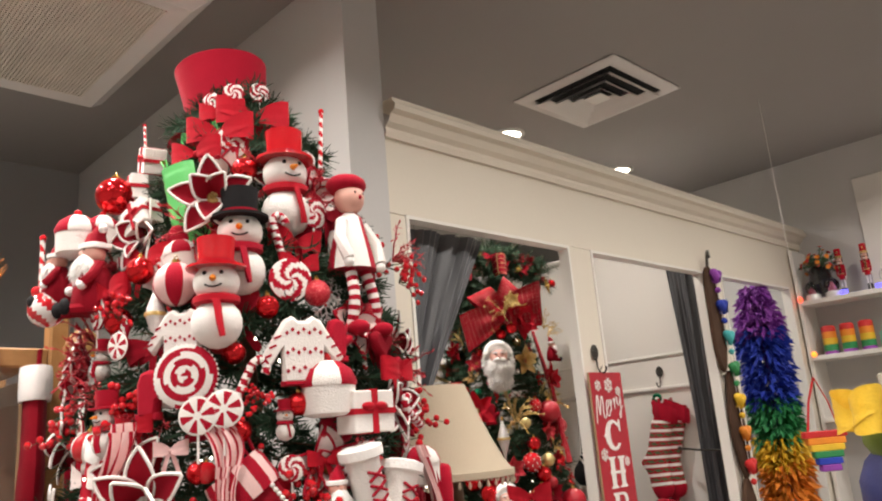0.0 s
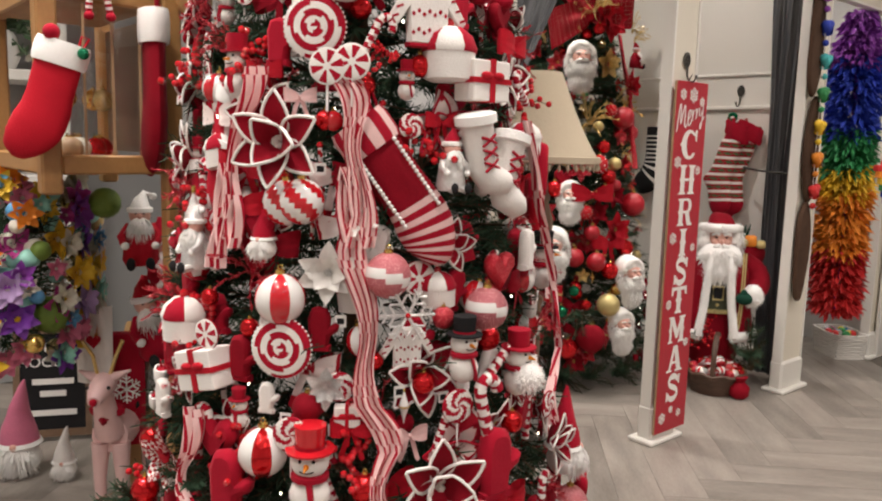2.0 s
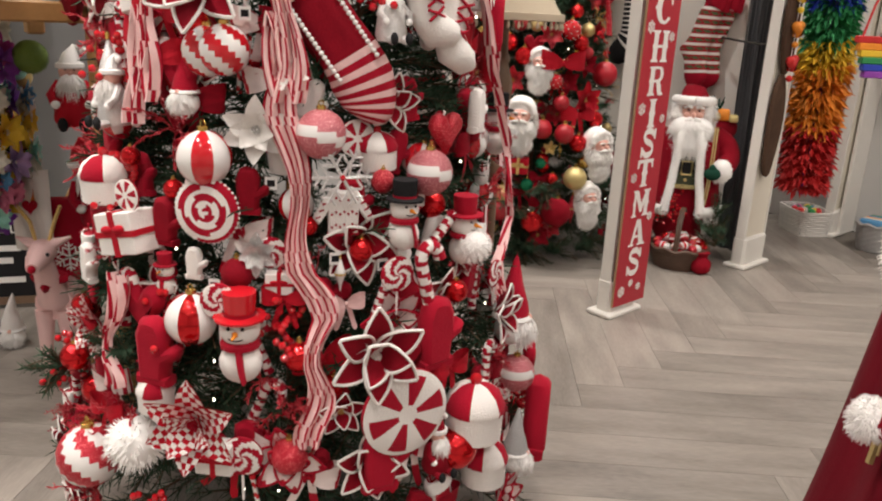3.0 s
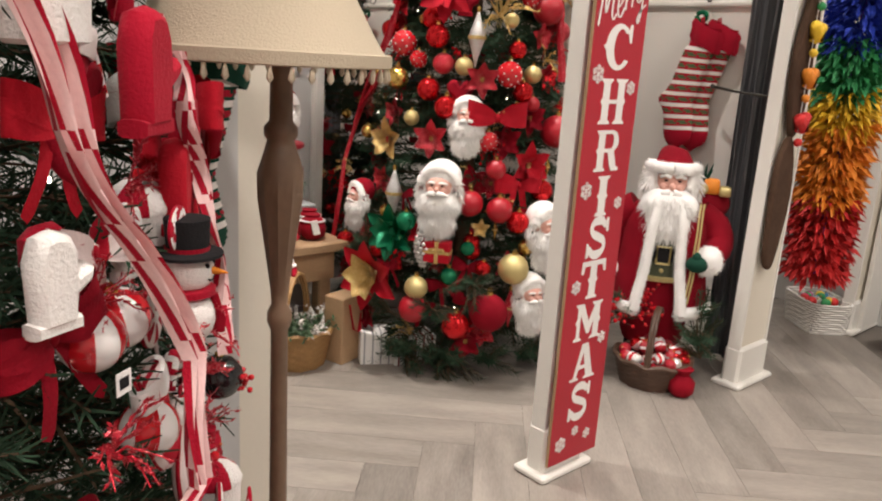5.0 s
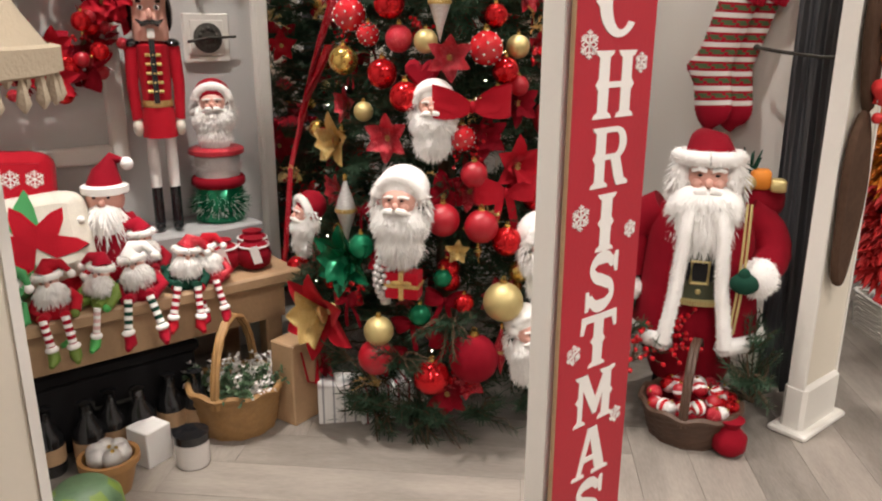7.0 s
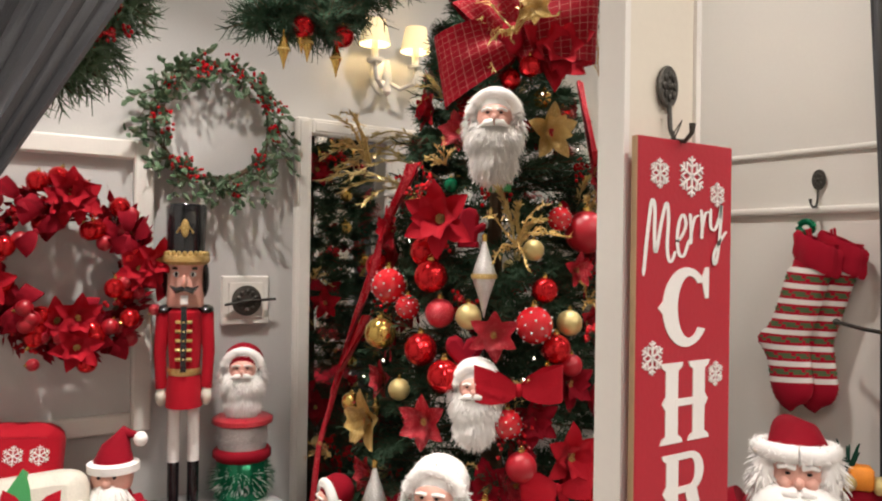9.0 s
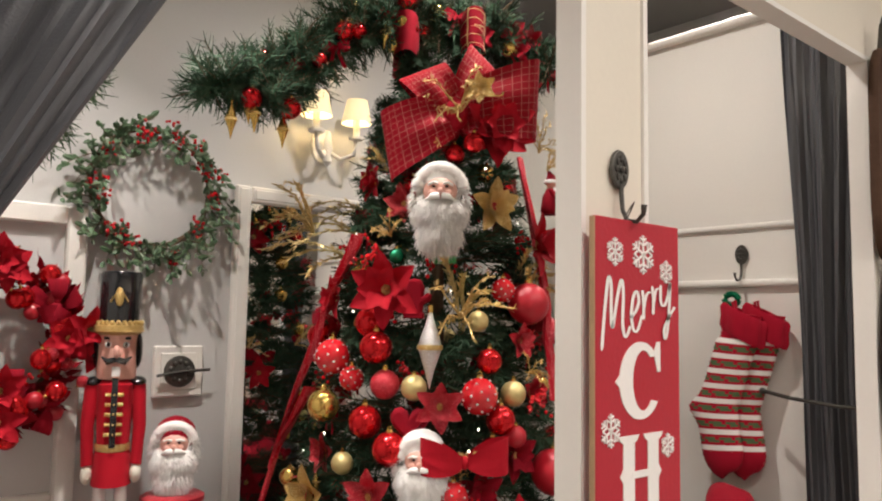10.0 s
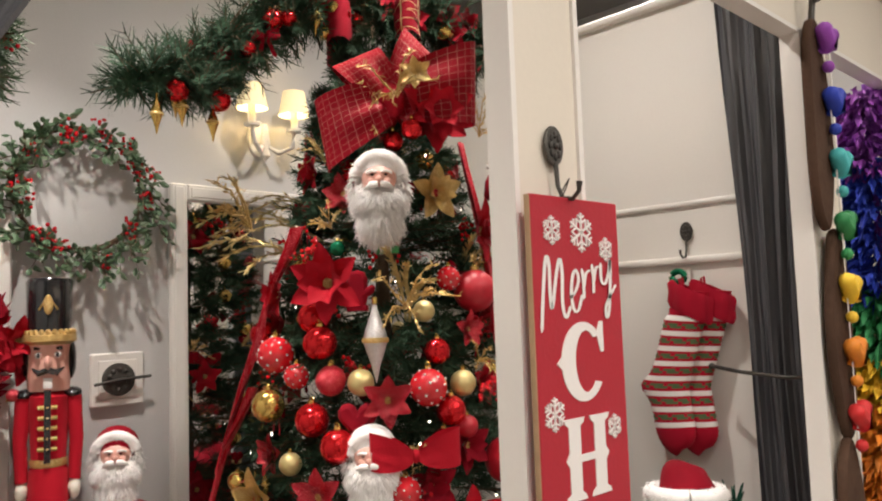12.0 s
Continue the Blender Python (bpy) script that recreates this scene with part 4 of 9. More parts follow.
def gift(w, h, d, wrap="white_felt", band="red_cloth", name="gift_box", label="small wrapped gift box tied with red ribbon"):
    root = thing(name, label, "gift box", group="gift boxes")
    part("box", Shape().box((-d / 2, -w / 2, -h / 2), (d / 2, w / 2, h / 2), 0, min(w, h, d) * 0.04), wrap, root, smooth=False)
    e = 0.0025
    s = Shape().box((-d / 2 - e, -w * 0.07, -h / 2 - e), (d / 2 + e, w * 0.07, h / 2 + e))
    part("ribbon", s, band, root, smooth=False)
    part("cross_ribbon", Shape().box((-d / 2 - e * 0.7, -w / 2 - e, -h * 0.07), (d / 2 + e * 0.7, w / 2 + e, h * 0.07)), band, root, smooth=False)
    s = Shape()
    for g in (-1, 1):
        s.ball((d * 0.52, g * w * 0.16, h * 0.12), (d * 0.12, w * 0.17, h * 0.10), 0, 8, 6)
    part("bow", s, band, root)
    return root


def cup_cake(h):
    root = thing("felt_cake", "white felt cake ornament with red scalloped icing", "ornament", group="tree ornaments")
    part("base", Shape().lathe([(h * 0.32, -h * 0.5), (h * 0.44, -h * 0.45), (h * 0.46, h * 0.05), (h * 0.4, h * 0.1)], 18), "white_felt", root)
    part("icing", Shape().lathe([(h * 0.47, 0.0), (h * 0.49, h * 0.08), (h * 0.40, h * 0.28), (h * 0.22, h * 0.42), (0.001, h * 0.46)], 18, lambda i, j: (j // 3) % 2), ["red_felt", "white_felt"], root)
    part("cherry", Shape().ball((0, 0, h * 0.5), h * 0.1, 0, 8, 6), "red_gloss", root)
    return root


def snowman(h, hat="black_felt", scarf="red_felt"):
    """A plush snowman, one mesh."""
    s = Shape()
    s.ball((0, 0, -h * 0.28), (h * 0.2, h * 0.22, h * 0.22), 0)
    s.ball((0, 0, h * 0.08), (h * 0.19, h * 0.2, h * 0.18), 0, 18, 12)
    s.m = Matrix.Translation((0, 0, h * 0.2))
    s.lathe([(h * 0.26, 0), (h * 0.26, h * 0.025), (h * 0.155, h * 0.04), (h * 0.17, h * 0.28), (0.001, h * 0.29)], 18, 1)
    s.lathe([(h * 0.162, h * 0.04), (h * 0.168, h * 0.075)], 18, 2, caps=False)
    s.m = Matrix.Identity(4)
    s.lathe([(h * 0.15, -h * 0.12), (h * 0.2, -h * 0.1), (h * 0.2, -h * 0.05), (h * 0.15, -h * 0.03)], 14, 2)
    s.tube([(h * 0.18, h * 0.03, -h * 0.1), (h * 0.22, h * 0.06, -h * 0.3), (h * 0.2, h * 0.08, -h * 0.42)], h * 0.05, 6, 2, 0.5)
    s.tube([(h * 0.18, 0, h * 0.09), (h * 0.30, 0, h * 0.075)], [h * 0.032, h * 0.004], 8, 3)
    for g in (-1, 1):
        s.ball((h * 0.165, g * h * 0.07, h * 0.14), h * 0.02, 4, 8, 6)
    s.tube([(h * 0.176, g * h * 0.012, h * (0.015 + 0.0006 * g * g)) for g in range(-6, 7, 3)], h * 0.008, 4, 4)
    return solid("snowman_doll", s, ["white_felt", hat, scarf, "orange", "black_felt"], "plush white snowman with a top hat and red scarf", "doll", group="tree ornaments")


def bearded_head(h, red_top=False, fluffy=1.0):
    """Head with a fur cap and a wide fluffy beard, one mesh."""
    s = Shape()
    w = h * 0.29
    s.ball((w * 0.22, 0, h * 0.15), (w * 0.58, w * 0.62, h * 0.17), 1, 16, 10)
    s.ball((w * 0.84, 0, h * 0.13), (w * 0.13, w * 0.11, w * 0.12), 1, 8, 6)
    for g in (-1, 1):
        s.ball((w * 0.66, g * w * 0.26, h * 0.115), (w * 0.16, w * 0.17, w * 0.15), 1, 8, 6)
        s.ball((w * 0.755, g * w * 0.22, h * 0.18), (w * 0.045, w * 0.06, w * 0.04), 3, 8, 6)
        s.tube([(w * 0.76, g * w * 0.08, h * 0.208), (w * 0.78, g * w * 0.24, h * 0.218), (w * 0.66, g * w * 0.42, h * 0.20)], w * 0.05, 6, 0)
        s.tube([(w * 0.86, g * w * 0.03, h * 0.085), (w * 0.84, g * w * 0.28, h * 0.078), (w * 0.66, g * w * 0.50, h * 0.045)], [w * 0.12, w * 0.11, w * 0.03], 7, 0)
    s.ball((-w * 0.15, 0, h * 0.25), (w * 0.78, w * 0.88, h * 0.23), 0 if not red_top else 2, 18, 10)
    rim = [(w * 0.42 - w * 0.1 * abs(math.cos(a)), w * 0.78 * math.cos(a), h * (0.16 + 0.215 * math.sin(a))) for a in [radians(8 + 164 * j / 20) for j in range(21)]]
    s.tube(rim, h * 0.062, 10, 0)
    for i, q in enumerate(rim):
        fuzz(s, q, h * 0.062, h * 0.020, 34, 0, 40 + i, 0.1)
    s.ball((w * 0.30, 0, -h * 0.06), (w * 0.58, w * 0.92, h * 0.17), 0, 16, 10)
    s.ball((w * 0.32, 0, -h * 0.22), (w * 0.44, w * 0.68, h * 0.19), 0, 14, 9)
    fuzz(s, (w * 0.32, 0, -h * 0.22), (w * 0.46, w * 0.70, h * 0.20), h * 0.11, 420, 0, 77, 1.8, True)
    fuzz(s, (w * 0.30, 0, -h * 0.07), (w * 0.60, w * 0.94, h * 0.18), h * 0.06 * fluffy, 620, 0, int(h * 999), 1.0, True)
    for g in (-1, 1):
        fuzz(s, (w * 0.15, g * w * 0.72, h * 0.05), (w * 0.3, w * 0.26, h * 0.17), h * 0.07, 130, 0, 5 + g, 0.9)
    if not red_top:
        fuzz(s, (-w * 0.15, 0, h * 0.25), (w * 0.78, w * 0.88, h * 0.23), h * 0.022, 300, 0, 9)
    return solid("bearded_head_ornament", s, ["white_fur", "skin", "red_velvet", "black_felt"], "bearded doll head ornament with white fur cap and beard", "doll", group="tree ornaments")


def bearded_doll(h, coat="red_velvet", hat="red_velvet"):
    """Small seated plush figure with a long beard, one mesh."""
    s = Shape()
    s.lathe([(h * 0.2, -h * 0.5), (h * 0.24, -h * 0.42), (h * 0.2, -h * 0.1), (h * 0.11, h * 0.08), (0.001, h * 0.12)], 14, 1)
    s.ball((0.02 * h, 0, h * 0.17), (h * 0.13, h * 0.14, h * 0.14), 2, 12, 8)
    s.ball((h * 0.14, 0, h * 0.16), h * 0.035, 2, 7, 5)
    s.tube([(0, 0, h * 0.22), (-h * 0.01, h * 0.02, h * 0.36), (-h * 0.05, h * 0.07, h * 0.46), (-h * 0.02, h * 0.15, h * 0.44)], [h * 0.15, h * 0.1, h * 0.05, h * 0.02], 12, 3)
    s.ball((-h * 0.02, h * 0.17, h * 0.42), h * 0.05, 0, 8, 6)
    s.lathe([(h * 0.13, h * 0.2), (h * 0.17, h * 0.215), (h * 0.17, h * 0.265), (h * 0.13, h * 0.28)], 14, 0, caps=False)
    s.ball((h * 0.1, 0, 0.0), (h * 0.1, h * 0.13, h * 0.17), 0, 10, 8)
    fuzz(s, (h * 0.09, 0, 0.0), (h * 0.12, h * 0.14, h * 0.17), h * 0.09, 110, 0, int(h * 777), 1.4, True)
    for g in (-1, 1):
        s.tube([(0, g * h * 0.14, h * 0.03), (h * 0.1, g * h * 0.24, -h * 0.12), (h * 0.18, g * h * 0.2, -h * 0.2)], h * 0.055, 7, 1)
        s.ball((h * 0.19, g * h * 0.19, -h * 0.22), h * 0.055, 0, 8, 6)
        s.tube([(h * 0.1, g * h * 0.1, -h * 0.45), (h * 0.3, g * h * 0.12, -h * 0.48)], h * 0.06, 7, 1)
        s.ball((h * 0.33, g * h * 0.12, -h * 0.45), (h * 0.06, h * 0.06, h * 0.09), 4, 8, 6)
        s.ball((h * 0.13, g * h * 0.05, h * 0.2), h * 0.014, 4, 6, 5)
    return solid("bearded_doll", s, ["white_fur", coat, "skin", hat, "black_felt"], "small bearded plush doll in a red coat and cap", "doll", group="plush dolls")


def elf_doll(h, hair="red_felt", coat="white_felt"):
    """Long-legged cloth doll with striped stockings, one mesh."""
    s = Shape()
    s.lathe([(h * 0.14, -h * 0.1), (h * 0.12, 0), (h * 0.07, h * 0.2), (h * 0.03, h * 0.24)], 12, lambda i, j: 5 if j % 4 else 0)
    s.ball((h * 0.01, 0, h * 0.32), (h * 0.085, h * 0.09, h * 0.095), 2, 12, 8)
    s.ball((-h * 0.01, 0, h * 0.40), (h * 0.115, h * 0.12, h * 0.065), 0, 14, 8)
    s.ball((h * 0.09, 0, h * 0.31), h * 0.014, 0, 6, 5)
    for g in (-1, 1):
        s.ball((h * 0.08, g * h * 0.03, h * 0.335), h * 0.010, 4, 6, 5)
        s.tube([(h * 0.02, g * h * 0.08, h * 0.17), (h * 0.06, g * h * 0.15, h * 0.06), (h * 0.1, g * h * 0.13, -h * 0.06)], h * 0.034, 7, 5)
        s.ball((h * 0.1, g * h * 0.13, -h * 0.08), h * 0.03, 3, 7, 5)
        leg = [(h * (0.04 + 0.03 * math.sin(i * 0.25)), g * h * (0.06 + 0.006 * i * (0.5 + g * 0.3)), -h * 0.1 - h * 0.026 * i) for i in range(13)]
        s.tube(leg, h * 0.032, 8, lambda i, j: i % 2)
        s.ball((h * 0.09, leg[-1][1], leg[-1][2] - h * 0.02), (h * 0.075, h * 0.05, h * 0.042), 0, 10, 7)
    return solid("elf_doll", s, [hair, "white_felt", "skin", "white_fur", "black_felt", coat], "cloth doll in a red cap with striped legs", "doll", group="cloth dolls")


def snowflake(r):
    root = thing("snowflake_ornament", "white glittered snowflake ornament with a red gem", "ornament", group="tree ornaments")
    s = Shape()
    for i in range(6):
        a = radians(60 * i)
        d = Vector((0, math.cos(a), math.sin(a)))
        w = Vector((0, -math.sin(a), math.cos(a)))
        s.tube([d * 0, d * r], r * 0.06, 5, 0)
        for t, l in ((0.45, 0.36), (0.75, 0.26)):
            for g in (-1, 1):
                s.tube([d * r * t, d * r * (t + l * 0.6) + w * g * r * l], r * 0.045, 5, 0)
    part("arms", s, "silver_glitter", root)
    part("gem", Shape().ball((r * 0.06, 0, 0), r * 0.1, 0, 8, 6), "red_gloss", root)
    return root


def heart(h, cloth="red_glitter"):
    out = [(h * 0.5 * 16 * math.sin(t) ** 3 / 16, h * (13 * math.cos(t) - 5 * math.cos(2 * t) - 2 * math.cos(3 * t) - math.cos(4 * t)) / 30) for t in [2 * math.pi * i / 22 for i in range(22)]]
    s = Shape().slab(out, h * 0.34, h * 0.12)
    return solid("heart_ornament", s, cloth, "padded red heart ornament", "ornament", group="tree ornaments")


def spray(r, kind="berry", seed=1, col="red_gloss"):
    """Picks stuck in the branches: berries, gold twigs, leaves or glitter fronds."""
    rnd = random.Random(seed)
    labels = {"berry": "spray of glossy red berries on thin stems", "twig": "spray of gold glittered curling twigs", "leaf": "spray of green leaves tucked in the branches", "frond": "red glittered fern frond pick", "white": "frosted white leafy spray", "fir": "loose dark green fir sprig"}
    root = thing("decorative_spray", labels[kind], "decoration", group="sprays")
    s, t2 = Shape(), Shape()
    for i in range({"berry": 11, "twig": 7, "leaf": 9, "frond": 9, "white": 9, "fir": 7}[kind]):
        d = Vector((rnd.uniform(0.2, 1.0), rnd.uniform(-1, 1), rnd.uniform(-0.5, 1))).normalized()
        ln = r * rnd.uniform(0.6, 1.1)
        pts = [d * ln * t + Vector((0, rnd.uniform(-0.05, 0.05) * r, 0.18 * ln * math.sin(t * 3) + 0.05 * r * math.sin(9 * t + i))) for t in (0, 0.25, 0.5, 0.75, 1.0)]
        s.tube(pts, [r * 0.022, r * 0.02, r * 0.016, r * 0.013, r * 0.01], 4)
        if kind == "fir":
            twig(t2, Vector((0, 0, 0)), d, ln, rnd, 40, r * 0.3)
        elif kind == "berry":
            for q in pts[2:]:
                t2.ball(q + Vector((rnd.uniform(-1, 1), rnd.uniform(-1, 1), rnd.uniform(-1, 1))) * r * 0.05, r * 0.085, 0, 8, 6)
        else:
            for a in range(14):
                t = 0.25 + 0.75 * a / 14
                q = d * ln * t + Vector((0, 0, 0.18 * ln * math.sin(t * 3)))
                e = (Vector((rnd.uniform(-1, 1), rnd.uniform(-1, 1), rnd.uniform(-1, 1))) + d * 0.8).normalized() * r * (0.16 if kind != "leaf" else 0.24)
                w = e.cross(d).normalized() * r * (0.025 if kind in ("twig", "frond") else 0.07)
                t2.add([q, q + e * 0.5 + w, q + e, q + e * 0.5 - w], [[0, 1, 2, 3]])
    mats = {"berry": ("bark", col), "twig": ("gold_glitter", "gold_glitter"), "leaf": ("bark", "leaf"), "frond": ("red_glitter", "red_glitter"), "fir": ("bark", ["needle", "bark"]), "white": ("silver_glitter", "white_felt")}[kind]
    tagged(part("stem_cluster", s, mats[0], root), kind="stuff")
    tagged(part({"berry": "berry_cluster", "leaf": "leaf_cluster", "white": "leaf_cluster"}.get(kind, "tip_cluster"), t2, mats[1], root, smooth=kind == "berry"), kind="stuff")
    return root


def cone_ornament(h, mat_name="silver_glitter"):
    s = Shape()
    for i in range(9):
        t = i / 8
        r = h * 0.2 * math.sin(math.pi * (0.12 + 0.8 * t))
        for j in range(9):
            a = 2 * math.pi * (j + 0.5 * (i % 2)) / 9
            s.ball((r * math.cos(a), r * math.sin(a), h * (0.45 - 0.9 * t)), (h * 0.055, h * 0.055, h * 0.05), 0, 6, 4)
    return solid("pinecone_ornament", s, mat_name, "silver glittered pinecone ornament", "ornament", group="tree ornaments")


def boots(h):
    root = thing("knit_boots", "pair of white knitted boots with red laces", "ornament", group="tree ornaments")
    for g, dz, yaw in ((-1, 0.04, 12), (1, -0.12, -14)):
        b = part("boot", Shape().tube([(0, 0, h * 0.42), (0, 0, h * 0.2), (0, 0, -h * 0.05), (0.01, h * 0.06, -h * 0.2), (0.02, h * 0.2, -h * 0.26), (0.02, h * 0.30, -h * 0.27)], [h * 0.17, h * 0.155, h * 0.15, h * 0.16, h * 0.125, h * 0.04], 12), "white_felt", root, at=pose(0, g * h * 0.16, dz * h, yaw, 0, 0))
        part("fur_cuff", Shape().lathe([(h * 0.16, h * 0.34), (h * 0.21, h * 0.36), (h * 0.21, h * 0.44), (h * 0.15, h * 0.46)], 12), "white_fur", b)
        s = Shape()
        for z in (0.24, 0.12, 0.0):
            s.tube([(h * 0.15, -h * 0.09, h * z), (h * 0.17, 0, h * (z - 0.04)), (h * 0.15, h * 0.09, h * (z - 0.09))], h * 0.014, 5)
            s.tube([(h * 0.15, h * 0.09, h * z), (h * 0.17, 0, h * (z - 0.04)), (h * 0.15, -h * 0.09, h * (z - 0.09))], h * 0.014, 5)
        part("laces", s, "red_felt", b)
    return root


def fuzzy_ball(r, col="white_fur"):
    s = Shape().ball((0, 0, 0), r * 0.9, 0, 12, 8)
    fuzz(s, (0, 0, 0), r * 0.9, r * 0.28, 180, 0, 4)
    return solid("pompom", s, col, "fluffy white pompom ornament", "ornament", group="tree ornaments")


def gnome(h, hat="red_felt"):
    s = Shape().ball((0, 0, -h * 0.33), (h * 0.19, h * 0.21, h * 0.18), 1, 14, 9)
    s.tube([(0, 0, -h * 0.18), (0, 0, 0), (0.0, h * 0.01, h * 0.2), (0, h * 0.05, h * 0.42), (0, h * 0.07, h * 0.5)], [h * 0.2, h * 0.165, h * 0.1, h * 0.04, h * 0.01], 14, 0)
    s.ball((h * 0.18, 0, -h * 0.17), h * 0.045, 2, 8, 6)
    s.ball((h * 0.12, 0, -h * 0.3), (h * 0.12, h * 0.17, h * 0.16), 1, 12, 8)
    fuzz(s, (h * 0.12, 0, -h * 0.3), (h * 0.13, h * 0.18, h * 0.16), h * 0.09, 120, 1, 8, 1.2, True)
    s.lathe([(h * 0.2, -h * 0.2), (h * 0.225, -h * 0.18), (h * 0.2, -h * 0.14)], 14, 1, caps=False)
    return solid("gnome_doll", s, [hat, "white_fur", "skin"], "bearded gnome doll in a tall felt cap", "doll", group="gnome dolls")


def top_hat(r, h, cloth="red_felt"):
    root = thing("top_hat", "tall flared red felt top hat crowning the tree", "hat")
    part("crown", Shape().lathe([(r * 0.82, 0), (r * 0.86, h * 0.3), (r * 1.0, h * 0.9), (r * 1.03, h), (r * 0.9, h * 1.01), (0.001, h * 0.98)], 32), cloth, root)
    part("brim", Shape().lathe([(r * 0.8, h * 0.04), (r * 1.35, 0.0), (r * 1.38, h * 0.02), (r * 0.84, h * 0.08)], 32, caps=False), cloth, root)
    part("hat_band", Shape().lathe([(r * 0.84, h * 0.08), (r * 0.885, h * 0.09), (r * 0.895, h * 0.25), (r * 0.86, h * 0.26)], 32, caps=False), "red_cloth", root)
    return root


def price_tag():
    root = thing("price_tag", "small white price tag tied to an ornament", "tag", group="price tags")
    part("card", Shape().slab([(-0.011, -0.012), (0.011, -0.012), (0.011, 0.012), (-0.011, 0.012)], 0.001), "paper", root, smooth=False)
    part("print", Shape().slab([(-0.007, -0.006), (0.007, -0.006), (0.007, 0.006), (-0.007, 0.006)], 0.0016), "black_felt", root, smooth=False)
    return root


def ribbon_strip(points, width, mats=("pink", "red_felt"), name="ribbon_garland", label="wavy red and pink striped ribbon draped down the tree", plaid=False):
    """A draped ribbon through points given as (azimuth, height, radius) about an axis."""
    s = Shape()
    rows = []
    n = 14 if not plaid else 28
    for i in range(len(points) - 1):
        for q in range(6):
            t = q / 6
            a = [points[i][c] * (1 - t) + points[i + 1][c] * t for c in range(6)]
            u = i + t
            c, tang = Vector(a[:3]), Vector(a[3:]).normalized()
            sway = 0.010 * math.sin(u * 3.1)
            w = width * (0.85 + 0.25 * math.sin(u * 2.3 + 1))
            out = Vector((tang.y, -tang.x, 0))
            rows.append([c + tang * (sway + w * (j / n - 0.5)) + out * 0.009 * math.sin(j * 0.9 + u * 1.9) for j in range(n + 1)])
    s.grid(rows, (lambda i, j: int(i % 8 == 2 or j % 9 == 4)) if plaid else lambda i, j: int((j + int(1.5 + 1.4 * math.sin(i * 0.55))) % 3 == 0))
    return solid(name, s, list(mats), label, "ribbon", group="ribbon garlands")


# ---- ornaments on the trees: azimuth, height, distance from the trunk, kind, size ----
KINDS = {
    "ball": bauble, "drop": drop, "flower": poinsettia, "disc": lolly_disc, "cane": candy_cane, "stick": candy_stick, "bow": bow, "stocking": stocking, "mitten": mitten,
    "sweater": sweater, "cake": cup_cake, "snowman": snowman, "head": bearded_head, "doll": bearded_doll, "elf": elf_doll, "flake": snowflake, "heart": heart,
    "spray": spray, "cone": cone_ornament, "boots": boots, "pompom": fuzzy_ball, "gnome": gnome, "gift": gift, "tag": price_tag,
}


def hang(tree, az, z, r, kind, *args, lean=0, turn=0, **more):
    m = pose(tree[0] + r * math.cos(radians(az)), tree[1] + r * math.sin(radians(az)), z, 0, 0, az + turn) @ pose(0, 0, 0, lean, 0, 0)
    return again((kind, args, tuple(sorted(more.items()))), lambda: KINDS[kind](*args, **more), m)


hang(T1, -39, 1.825, 0.310, "bow", 0.125, "red_cloth")
hang(T1, -48, 2.076, 0.169, "bow", 0.155, "red_cloth")
hang(T1, -56, 1.868, 0.285, "stocking", 0.195, "bright_green", None, label="green satin ribbon stocking with white dots", lean=12)
hang(T1, -41, 1.862, 0.324, "flower", 0.090, "red_velvet", "white_felt", 5)
hang(T1, -32, 1.762, 0.347, "snowman", 0.230, "black_felt", "red_felt")
hang(T1, -38, 1.644, 0.416, "snowman", 0.220, "red_gloss", "red_cloth")
hang(T1, -11, 1.921, 0.271, "snowman", 0.250, "red_gloss", "red_cloth")
hang(T1, -53, 1.680, 0.355, "ball", 0.045, "red_felt", "candy", "pink")
hang(T1, -16, 1.679, 0.357, "disc", 0.045, "swirl", stick=False)
hang(T1, 10, 1.751, 0.351, "elf", 0.400)
hang(T1, -16, 1.525, 0.418, "sweater", 0.160)
hang(T1, -46, 1.487, 0.416, "disc", 0.060, "spiral", stick=False)
hang(T1, -42, 1.411, 0.443, "disc", 0.035, "pinwheel")
hang(T1, -36, 1.421, 0.442, "disc", 0.035, "pinwheel")
hang(T1, -92, 1.753, 0.361, "doll", 0.200)
hang(T1, -80, 1.862, 0.290, "gift", 0.08, 0.06, 0.05, lean=20)
hang(T1, -102, 2.042, 0.226, "gift", 0.08, 0.06, 0.05, lean=-20)
hang(T1, -103, 1.847, 0.384, "cake", 0.100)
hang(T1, -108, 1.766, 0.417, "doll", 0.155)
hang(T1, -108, 1.683, 0.438, "ball", 0.040, "red_gloss", "twist", "white_gloss")
hang(T1, -81, 1.689, 0.352, "bow", 0.115, "red_cloth", False)
hang(T1, -88, 1.651, 0.361, "disc", 0.035, "swirl")
hang(T1, -69, 1.724, 0.341, "ball", 0.029, "red_metal")
hang(T1, -59, 1.621, 0.367, "drop", 0.135, "silver_glitter")
hang(T1, -49, 1.566, 0.382, "sweater", 0.135)
hang(T1, -31, 1.472, 0.427, "cane", 0.095, lean=-25)
hang(T1, -24, 1.620, 0.366, "ball", 0.024, "red_metal")
hang(T1, -27, 1.417, 0.405, "spray", 0.055, "berry", 3)
hang(T1, -3, 1.552, 0.386, "mitten", 0.085, "red_felt")
hang(T1, 16, 1.545, 0.388, "heart", 0.075, "red_velvet")
hang(T1, -12, 1.715, 0.343, "bow", 0.085, "red_cloth")
hang(T1, -0, 1.851, 0.294, "disc", 0.035, "swirl")
hang(T1, 34, 2.096, 0.211, "stick", 0.165, lean=-8)
hang(T1, -100, 2.080, 0.244, "stick", 0.105, lean=10)
